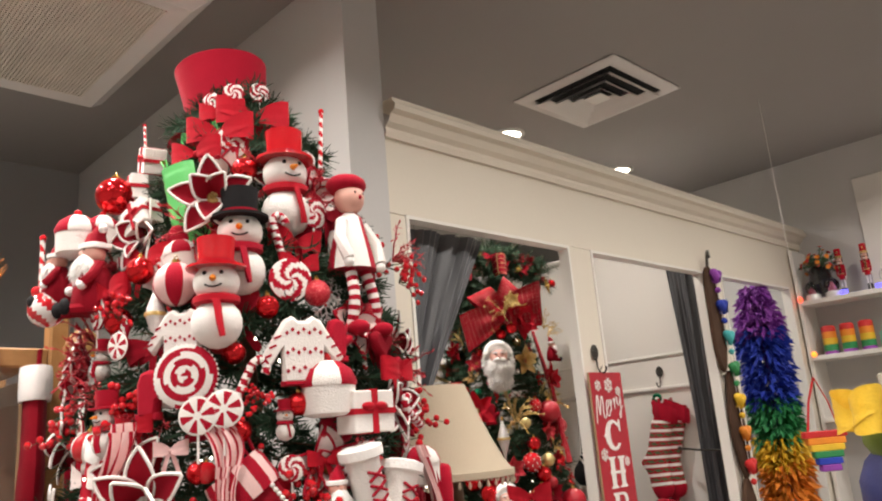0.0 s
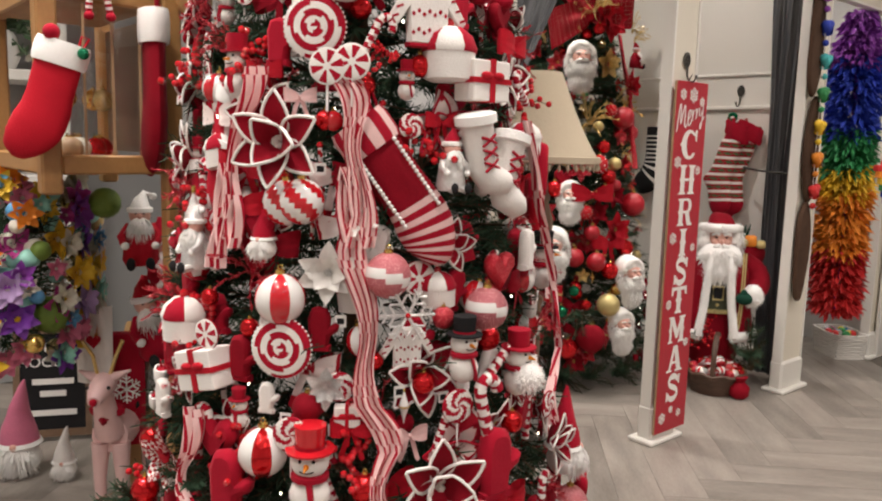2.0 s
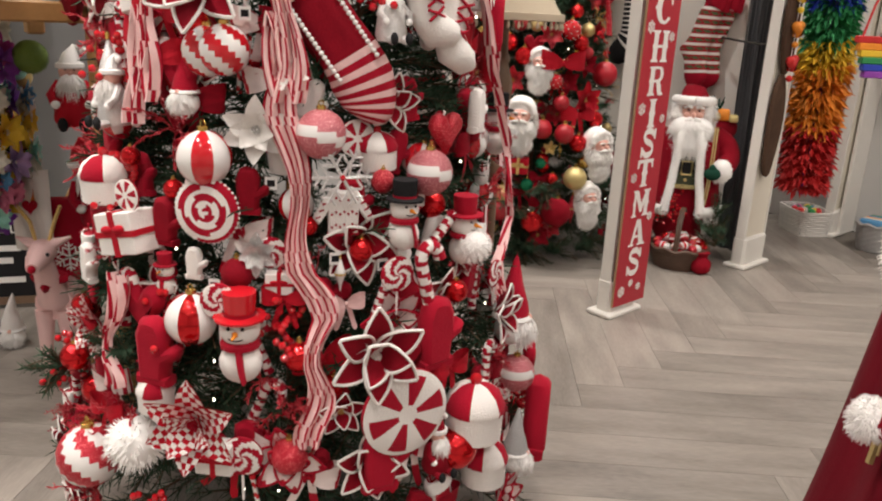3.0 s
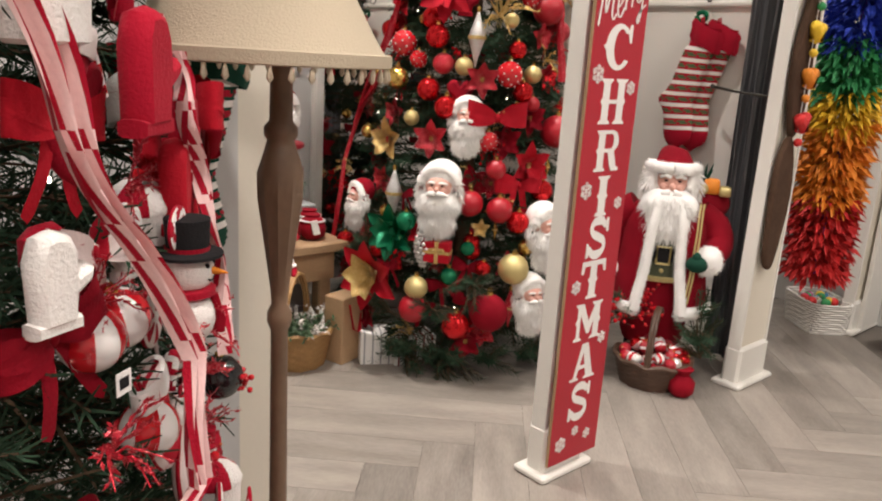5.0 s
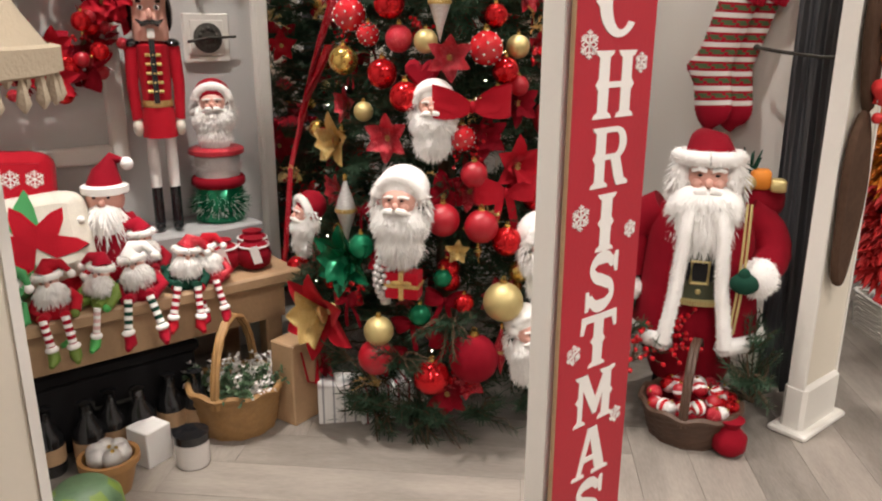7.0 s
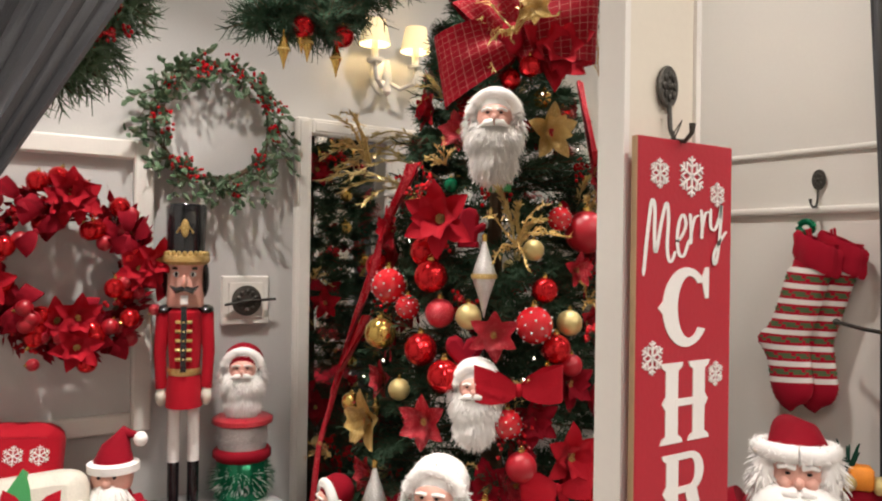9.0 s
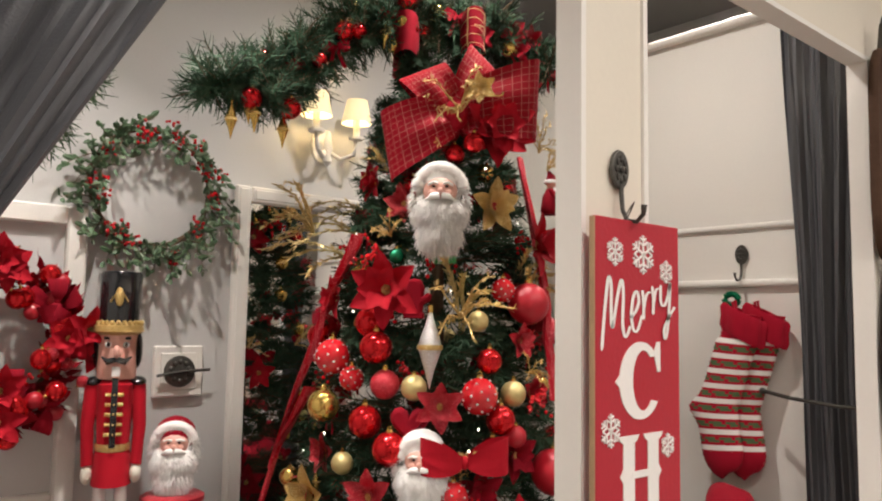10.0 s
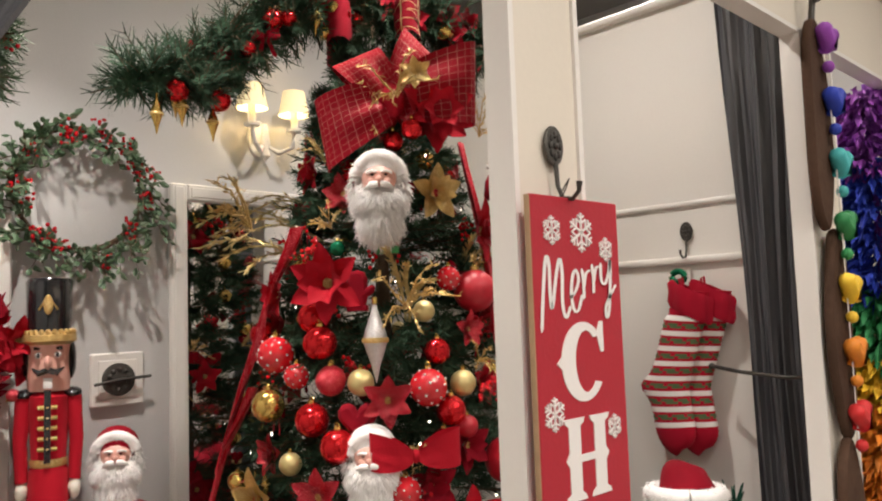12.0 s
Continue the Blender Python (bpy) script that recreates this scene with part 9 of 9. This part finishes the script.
shawl = thing("knit_shawl", "pale grey knitted shawl with a red heart over the chair", "scarf", pose(-2.86, 0.70, 0.13, 0, 0, -24) @ Matrix.Diagonal((1, 0.75, 0.85, 1)))
part("cloth", Shape().grid([[(0.188 + 0.012 * math.sin(q * 60 + z * 9), q, z) for q in [-0.075 + 0.0125 * k for k in range(13)]] for z in (0.68, 0.62, 0.54, 0.46, 0.38)]).grid([[(0.180 + 0.012 * math.sin(q * 60 + z * 9), q, z) for q in [-0.075 + 0.0125 * k for k in range(13)]] for z in (0.68, 0.62, 0.54, 0.46, 0.38)]), "white_felt", shawl)
part("heart", Shape().slab([(0.03 * math.sin(t) ** 3, 0.03 * (13 * math.cos(t) - 5 * math.cos(2 * t) - 2 * math.cos(3 * t) - math.cos(4 * t)) / 16) for t in [2 * math.pi * k / 20 for k in range(20)]], 0.006), "red_felt", shawl, at=pose(0.206, 0, 0.55))

# floor-standing animals and board
def deer(m):
    s = Shape()
    s.tube([(-0.14, 0, 0.30), (0.0, 0, 0.31), (0.12, 0, 0.32)], [0.06, 0.075, 0.065], 12, 0)
    for x in (-0.13, 0.11):
        for g in (-1, 1):
            s.tube([(x, g * 0.035, 0.29), (x + 0.01, g * 0.04, 0.15), (x, g * 0.04, 0.03)], [0.035, 0.022, 0.018], 8, 0)
            s.ball((x + 0.008, g * 0.04, 0.018), (0.028, 0.022, 0.018), 1, 8, 6)
    s.tube([(0.11, 0, 0.33), (0.16, 0, 0.43), (0.18, 0, 0.50)], [0.055, 0.04, 0.035], 10, 0)
    s.tube([(0.16, 0, 0.53), (0.22, 0, 0.52), (0.28, 0, 0.50)], [0.045, 0.04, 0.022], 10, 0)
    s.ball((0.285, 0, 0.50), 0.014, 1, 8, 6)
    for g in (-1, 1):
        s.tube([(0.16, g * 0.03, 0.55), (0.15, g * 0.09, 0.575)], [0.022, 0.004], 7, 0)
        s.tube([(0.165, g * 0.02, 0.56), (0.15, g * 0.04, 0.63), (0.17, g * 0.07, 0.69)], 0.007, 5, 2)
        s.ball((0.23, g * 0.035, 0.535), 0.007, 3, 6, 5)
    s.tube([(0.13, 0.05, 0.42), (0.19, 0.0, 0.40), (0.13, -0.05, 0.42), (0.10, 0, 0.43), (0.13, 0.05, 0.42)], 0.018, 6, 1)
    return solid("deer_figure", s, ["pink", "red_felt", "gold_glitter", "black_felt"], "pink patchwork fabric deer with a red bow", "figurine", m)


deer(pose(-2.70, 0.70, 0, 0, 0, -34) @ Matrix.Diagonal((0.9, 0.9, 0.9, 1)))
for x, y, h, c in ((-3.18, 0.484, 0.36, "rose"), (-3.03, 0.60, 0.20, "white_felt"), (-2.40, 0.84, 0.22, "red_felt")):
    gnome(h, c).matrix_basis = pose(x, y, h * 0.5, 0, 0, -30)
cb = thing("chalkboard_sign", "small framed chalkboard sign lettered in white", "sign", pose(-3.43, 0.66, 0.02, 0, -8, -25))
part("board", Shape().box((-0.01, -0.13, 0.0), (0.0, 0.13, 0.44)), "black_felt", cb, smooth=False)
for y0, y1, z0, z1 in ((-0.15, -0.125, 0, 0.46), (0.125, 0.15, 0, 0.46), (-0.125, 0.125, 0.43, 0.46), (-0.125, 0.125, 0, 0.03)):
    part("frame_rail", Shape().box((-0.012, y0, z0), (0.008, y1, z1)), "wood_dark", cb, smooth=False)
for text, z in (("HOT", 0.37), ("CHOCOLATE", 0.31)):
    letters(text, 0.058, cb, z=z, y=0).location.x = 0.003
for z, w in ((0.23, 0.08), (0.18, 0.05), (0.10, 0.09)):
    part("chalk_bar", Shape().box((0.0, -w, z - 0.012), (0.003, w, z + 0.012)), "sign_white", cb, smooth=False)
sp = thing("peppermint_stool", "round white and red spotted cushion on the floor", "cushion", pose(-2.38, 0.30, 0.0))
part("top", Shape().ball((0, 0, 0.09), (0.06, 0.06, 0.045), lambda i, j: int((i + j // 2) % 3 == 0), 20, 9), ["red_felt", "white_felt"], sp)
part("stem", Shape().lathe([(0.03, 0), (0.025, 0.07)], 12), "white_felt", sp)


# ---- beyond the alcove: rainbow things and shelves ----
hb = thing("heart_garland", "rainbow string of felt hearts on dark brown boards", "garland", pose(-1.873, 3.90, 0))
for z0, z1, dy in ((1.56, 2.13, -0.02), (1.02, 1.57, 0.03), (0.50, 1.03, 0.02)):
    zc, hh = (z0 + z1) / 2, (z1 - z0) / 2
    out = [(dy + 0.072 * math.sin(t) * (1 + 0.12 * math.sin(3 * t + zc * 5)), zc + hh * math.cos(t)) for t in [2 * math.pi * i / 26 for i in range(26)]]
    part("bark_board", Shape().slab(out, 0.025, 0.008), "brown_felt", hb)
part("clip", Shape().tube([(0.0, -0.02, 2.10), (0.01, -0.02, 2.19), (0.015, -0.02, 2.21), (0.02, -0.02, 2.17)], 0.009, 6), "iron", hb)
part("string", Shape().tube([(0.025, 0.0, 2.08), (0.025, 0.025, 1.6), (0.025, 0.03, 1.05)], 0.002, 4), "white_felt", hb)
heart_out = [(0.045 * math.sin(t) ** 3, 0.045 * (13 * math.cos(t) - 5 * math.cos(2 * t) - 2 * math.cos(3 * t) - math.cos(4 * t)) / 16) for t in [2 * math.pi * i / 22 for i in range(22)]]
HEARTS = ("violet", "blue", "teal", "green", "yellow", "amber", "red")
for i, c in enumerate(HEARTS):
    z = 2.074 - 0.1645 * i
    y = 0.0 + 0.035 * min(1, i / 2)
    part("felt_heart", Shape().slab(heart_out, 0.04, 0.014), c, hb, at=pose(0.033, y, z, (-8, 6, -4, 9, -6, 4, 8)[i], 0, 0))
    part("felt_bead", Shape().ball((0.03, y, z - 0.08), 0.016, 0, 10, 7), c, hb)


def boa():
    root = thing("feather_boa", "fluffy rainbow feather boa hanging in the bay", "feather boa", pose(-1.98, 4.66, 0))
    rnd = random.Random(3)
    bands = (("violet", 2.10, 1.80), ("blue", 1.84, 1.38), ("green", 1.42, 1.16), ("yellow", 1.20, 1.02), ("amber", 1.06, 0.68), ("red", 0.72, 0.34))
    part("cord", Shape().tube([(0, 0, 2.12), (0.01, 0.0, 1.2), (0, 0.0, 0.3)], 0.012, 6), "purple", root)
    for c, z1, z0 in bands:
        s = Shape()
        for i in range(int(1500 * (z1 - z0) / 0.4)):
            z = rnd.uniform(z0, z1)
            wid = 0.155 * (1.0 if z < 1.9 else 0.45 + 0.55 * (2.12 - z) / 0.22)
            a = rnd.uniform(0, 2 * math.pi)
            q = rnd.uniform(0.1, 0.75)
            p = Vector((wid * q * math.cos(a), wid * q * math.sin(a), z))
            d = Vector((math.cos(a), math.sin(a), rnd.uniform(-0.9, 0.5))).normalized()
            w = d.cross(Vector((rnd.uniform(-1, 1), rnd.uniform(-1, 1), 1))).normalized() * 0.013
            ln = wid * rnd.uniform(0.3, 0.55)
            tip = p + d * ln + Vector((0, 0, -0.02))
            s.add([p, p + d * ln * 0.55 + w, tip, p + d * ln * 0.55 - w], [[0, 1, 2, 3]])
        part("feather_band", s, c, root, smooth=False)


boa()
def oblong_basket(m):
    """Rectangular basket of white woven strands between corner posts."""
    root = thing("white_basket", "white woven oblong basket of bright trinkets", "basket", m)
    a, b, h = 0.11, 0.16, 0.16
    for i in range(13):
        z = 0.006 + h * i / 13
        f = 0.88 + 0.12 * i / 13
        loop = []
        for k in range(64):
            t = 2 * math.pi * k / 64
            c, d = math.cos(t), math.sin(t)
            loop.append((f * a * math.copysign(abs(c) ** 0.35, c) * (1 + 0.02 * (-1) ** (k // 2 + i)), f * b * math.copysign(abs(d) ** 0.35, d) * (1 + 0.015 * (-1) ** (k // 2 + i)), z))
        part("strand", Shape().tube(loop + loop[:1], 0.0075, 6), "white_wicker", root)
    part("bottom", Shape().box((-a * 0.85, -b * 0.85, 0.002), (a * 0.85, b * 0.85, 0.012)), "white_wicker", root)
    part("lining", Shape().box((-a * 0.84, -b * 0.84, 0.012), (a * 0.84, b * 0.84, 0.125)), "grey", root, smooth=False)
    return root


oblong_basket(pose(-2.06, 4.99, 0, 0, 0, 52))
for i in range(16):
    a, q = rb.uniform(0, 6.3), 0.10 * math.sqrt(rb.random())
    c = ("red", "sky", "silver_glitter", "green", "yellow", "magenta")[i % 6]
    again(("trink", c), lambda: bauble(0.024, c), pose(-2.06 + q * math.cos(a), 4.99 + q * math.sin(a), 0.145, 20 * i, 30, 0))
basket("wire_basket", "grey basket of folded bright cloths", 0.13, 0.16, "grey", 0, "sky").matrix_basis = pose(-1.60, 4.95, 0, 0, 0, 10)
for i, c in enumerate(("sky", "ivory", "amber", "sky", "green")):
    solid("folded_cloth", Shape().box((-0.09, -0.018, 0), (0.09, 0.018, 0.07), 0, 0.008), c, "folded bright cloth standing in the basket", "cloth", pose(-1.60, 4.89 + 0.035 * i, 0.12, 8, 0, 5), "folded cloths")

shelf_n = thing("wall_shelves", "white wall shelves with trinkets on the far wall", "shelves")
for z in (2.01, 1.66, 1.28):
    part("shelf_board", Shape().box((-1.86, 5.06, z - 0.03), (-0.6, Y_FAR - 0.002, z), 0, 0.003), "white_panel", shelf_n, smooth=False)
part("upright", Shape().box((-1.885, 5.08, 0.0), (-1.862, Y_FAR - 0.003, 2.35), 0, 0.003), "white_panel", shelf_n, smooth=False)
for i, x in enumerate((-1.62, -1.47, -1.20)):
    nutcracker(0.30, pose(x, 5.17, 2.011, 0, 0, -80), True)
flower_bunch(pose(-1.74, 5.15, 2.22), 0.13, 6, ("red", "amber"), "leaf", 34, "black_gloss", "bunch of red and orange flowers in a dark vase")
def globe():
    root = thing("snow_globe", "clear glass globe ornament on a small white base", "snow globe", group="shelf trinkets")
    part("globe", Shape().ball((0, 0, 0.075), 0.045, 0, 18, 12), "glass", root)
    part("base", Shape().lathe([(0.045, 0), (0.045, 0.025), (0.035, 0.035)], 18), "white_gloss", root)
    part("figure", Shape().lathe([(0.022, 0.035), (0.018, 0.06), (0.001, 0.09)], 10), "rose", root)
    return root
for x in (-1.79, -1.67, -1.35):
    again("globe", globe, pose(x, 5.11, 2.011))
for x, c in ((-1.60, "blue"), (-1.40, "blue")):
    solid("tealight", Shape().lathe([(0.02, 0), (0.022, 0.025), (0.001, 0.03)], 12), mat("blue_led", (0.05, 0.05, 0.6), 0.3, emit=((0.12, 0.1, 1.0), 3.0)), "small glowing blue led tealight on the shelf", "tealight", pose(x, 5.09, 2.011))
solid("shelf_lamp", Shape().ball((0, 0, 0), 0.018, 0, 10, 7), mat("red_led", (0.6, 0.05, 0.02), 0.3, emit=((1.0, 0.08, 0.03), 3.0)), "small glowing red light at the shelf end", "light", pose(-1.86, 5.06, 2.02))
solid("shelf_lamp", Shape().ball((0, 0, 0), 0.018, 0, 10, 7), mat("amber_led", (0.7, 0.2, 0.02), 0.3, emit=((1.0, 0.3, 0.03), 2.0)), "small glowing orange light at the shelf end", "light", pose(-1.84, 5.06, 1.67))
for i, x in enumerate((-1.76, -1.65, -1.54)):
    cd = thing("rainbow_candle", "tall glass candle with rainbow stripes on the shelf", "candle", pose(x, 5.15, 1.661), "rainbow candles")
    part("glass_body", Shape().lathe([(0.04, 0.0), (0.042, 0.02), (0.042, 0.06), (0.042, 0.10), (0.042, 0.14), (0.042, 0.17), (0.03, 0.18)], 18, lambda i, j: min(i, 4)), ["violet", "green", "yellow", "amber", "red"], cd)
jr = solid("mint_jar", Shape().lathe([(0.04, 0), (0.05, 0.02), (0.05, 0.09), (0.03, 0.11), (0.03, 0.13)], 18), "mint", "mint green glass jar on the shelf", "jar", pose(-1.42, 5.14, 1.661))
solid("photo_frame", Shape().box((-0.06, -0.008, 0), (0.06, 0.008, 0.11), 0, 0.003).box((-0.045, -0.010, 0.015), (0.045, -0.006, 0.095), 1), ["black_gloss", "paper"], "small black frame with a white card", "frame", pose(-1.28, 5.13, 1.661, 8, 0, 0), smooth=False)
art = thing("wall_panel_art", "tall white board holding a round dark wreath", "wall art", pose(-1.18, Y_FAR - 0.012, 2.42))
part("board", Shape().box((-0.30, -0.008, -0.36), (0.45, 0.01, 0.34), 0, 0.003), "white_panel", art, smooth=False)
part("wreath_disc", Shape().tube([(0.10 + 0.20 * math.cos(a), -0.02, -0.05 + 0.20 * math.sin(a)) for a in [i * math.pi / 14 for i in range(29)]], 0.045, 8), "dark_wall", art)

# hanging rainbow bag and stacked parcels in front of the shelves
bag = thing("rainbow_bag", "small rainbow striped cloth bag on red straps", "bag", pose(-1.50, 4.05, 1.13, 0, 0, -40))
for i, c in enumerate(("red", "amber", "yellow", "green", "blue", "violet")):
    y = 0.11 - 0.012 * i
    part("stripe", Shape().box((-0.02, -y, 0.10 - 0.032 * i - 0.032), (0.02, y, 0.10 - 0.032 * i), 0, 0.004), c, bag, smooth=False)
for g in (-1, 1):
    part("strap", Shape().tube([(0, g * 0.08, 0.10), (0, g * 0.05, 0.24), (0, 0.0, 0.36)], 0.007, 6, flat=0.4), "red", bag)
part("hanging_cord", Shape().tube([(0, 0, 0.36), (0, 0, CEIL - 1.13)], 0.0015, 4), "white_felt", bag)
gp = gift(0.30, 0.22, 0.24, "ivory", "red_cloth", "gift_box", "large pale gift box with a red ribbon on the shelf")
gp.matrix_basis = pose(-1.35, 5.13, 1.40, 0, 0, -90)

# robed figure close to the walk
def robed_figure():
    s = Shape()
    rows = []
    for r, z in ((0.34, 0.02), (0.33, 0.2), (0.28, 0.5), (0.24, 0.8), (0.21, 1.02), (0.15, 1.18), (0.07, 1.24)):
        rows.append([(r * (1 + 0.05 * math.sin(9 * a + z * 2)) * math.cos(a), r * (1 + 0.05 * math.sin(9 * a + z * 2)) * math.sin(a), z) for a in [2 * math.pi * j / 72 for j in range(72)]])
    s.grid(rows, 0, True, True)
    s.tube([(-0.03, -0.17, 1.14), (-0.10, -0.21, 1.0), (-0.16, -0.15, 0.90)], [0.08, 0.085, 0.075], 14, 0)
    s.ball((-0.19, -0.13, 0.88), (0.06, 0.07, 0.11), 1, 14, 9)
    fuzz(s, (-0.19, -0.13, 0.88), (0.06, 0.07, 0.11), 0.012, 420, 1, 4)
    s.tube([(-0.05, 0.20, 1.14), (-0.15, 0.27, 0.98), (-0.2, 0.2, 0.84)], [0.09, 0.10, 0.085], 14, 0)
    s.ball((0, 0, 1.33), (0.10, 0.10, 0.12), 2, 14, 9)
    s.lathe([(0.12, 1.37), (0.15, 1.40), (0.13, 1.45), (0.05, 1.52), (0.001, 1.53)], 18, 3)
    s.ball((-0.10, 0, 1.24), (0.07, 0.10, 0.13), 1, 12, 8)
    s.ball((-0.12, -0.12, 1.19), (0.12, 0.11, 0.10), 3, 14, 9)
    for dy in (-0.02, 0.02):
        s.tube([(-0.13, -0.21 + dy, 0.86), (-0.15, -0.23 + dy, 0.70), (-0.16, -0.25 + dy, 0.52)], 0.007, 6, 4)
    s.tube([(0.02 - 0.36 * math.cos(a), -0.36 * math.sin(a), 0.05) for a in [0.26 * i for i in range(-5, 6)]], 0.045, 8, 1)
    return solid("robed_figure", s, ["wine_velvet", "white_fur", "skin", "navy", "gold_matte"], "life-like standing doll in a dark red velvet robe", "doll", pose(-0.27, 1.62, 0, 0, 0, 0))


robed_figure()
wr = wreath("fir_wreath", "small green fir wreath with a red ribbon", 0.075, "needle_pale", "red_gloss", 1500, 4, 15, 0.04)
wr.matrix_basis = pose(-0.33, 1.39, 0.88, 0, 0, 255)
again("fwb", lambda: bow(0.14, "red_cloth"), pose(-0.33, 1.33, 0.86, 0, 0, 255))
solid("yellow_bow_parcel", Shape().ball((0, 0, 0), (0.12, 0.12, 0.07), 0, 14, 9), "moss", "soft green parcel on the robed doll's shoulder", "parcel", pose(-0.37, 1.50, 1.28))
again("ybow", lambda: bow(0.18, "yellow", False, label="bright yellow ribbon bow on the parcel"), pose(-0.46, 1.43, 1.31, 0, 0, 215))
pot = thing("black_planter", "glossy black planter with gold streaks and red flowers", "planter", pose(-0.13, 1.12, 0))
part("pot", Shape().lathe([(0.13, 0), (0.17, 0.08), (0.19, 0.24), (0.165, 0.40), (0.15, 0.42), (0.13, 0.40)], 30, lambda i, j: int(j % 5 == 0)), ["black_gloss", "gold_glitter"], pot)
part("soil", Shape().lathe([(0.15, 0.38), (0.001, 0.39)], 20, caps=False), "black_felt", pot)
for i, (dx, dy, z) in enumerate(((-0.09, -0.03, 0.50), (0.02, -0.10, 0.52), (-0.04, 0.08, 0.54), (0.06, 0.05, 0.52))):
    again("potflower", lambda: poinsettia(0.15, "red_cloth", "white_felt", 6, heart="red_glitter"), pose(-0.13 + dx, 1.12 + dy, z, 0, -50, 200 + 40 * i))
solid("plant_stems", Shape().tube([(0, 0, 0.38), (-0.03, -0.01, 0.46), (-0.08, -0.03, 0.50)], 0.008, 6).tube([(0, 0, 0.38), (0.02, -0.1, 0.52)], 0.008, 6).tube([(0, 0, 0.38), (-0.03, 0.08, 0.54)], 0.008, 6).tube([(0, 0, 0.38), (0.06, 0.05, 0.52)], 0.008, 6), "leaf", "green stems of the potted flowers", "stems", pose(-0.13, 1.12, 0))
tail = solid("fur_trim_cap", fuzz(Shape().tube([(0.0, 0.0, 0.02), (-0.02, -0.01, 0.12), (-0.10, -0.05, 0.20), (-0.17, -0.08, 0.22)], [0.10, 0.09, 0.06, 0.04], 14, 1).tube([(-0.15, -0.07, 0.215), (-0.17, -0.08, 0.21), (-0.19, -0.09, 0.205), (-0.205, -0.098, 0.20)], [0.030, 0.040, 0.040, 0.026], 14, 0), (-0.18, -0.085, 0.208), (0.036, 0.042, 0.042), 0.012, 420, 0, 19), ["white_fur", "red_velvet"], "red velvet cap with a white fur edge", "cap", pose(-0.27, 1.32, 0.475, 0, 0, 0) @ Matrix.Diagonal((0.82, 0.82, 0.82, 1)))
solid("side_stool", Shape().lathe([(0.13, 0), (0.12, 0.02), (0.03, 0.05), (0.03, 0.44), (0.11, 0.46), (0.11, 0.485), (0.001, 0.486)], 24), "wood_dark", "small round dark wood stool", "stool", pose(-0.27, 1.32, 0))


# ---- floor planks ----
herringbone()
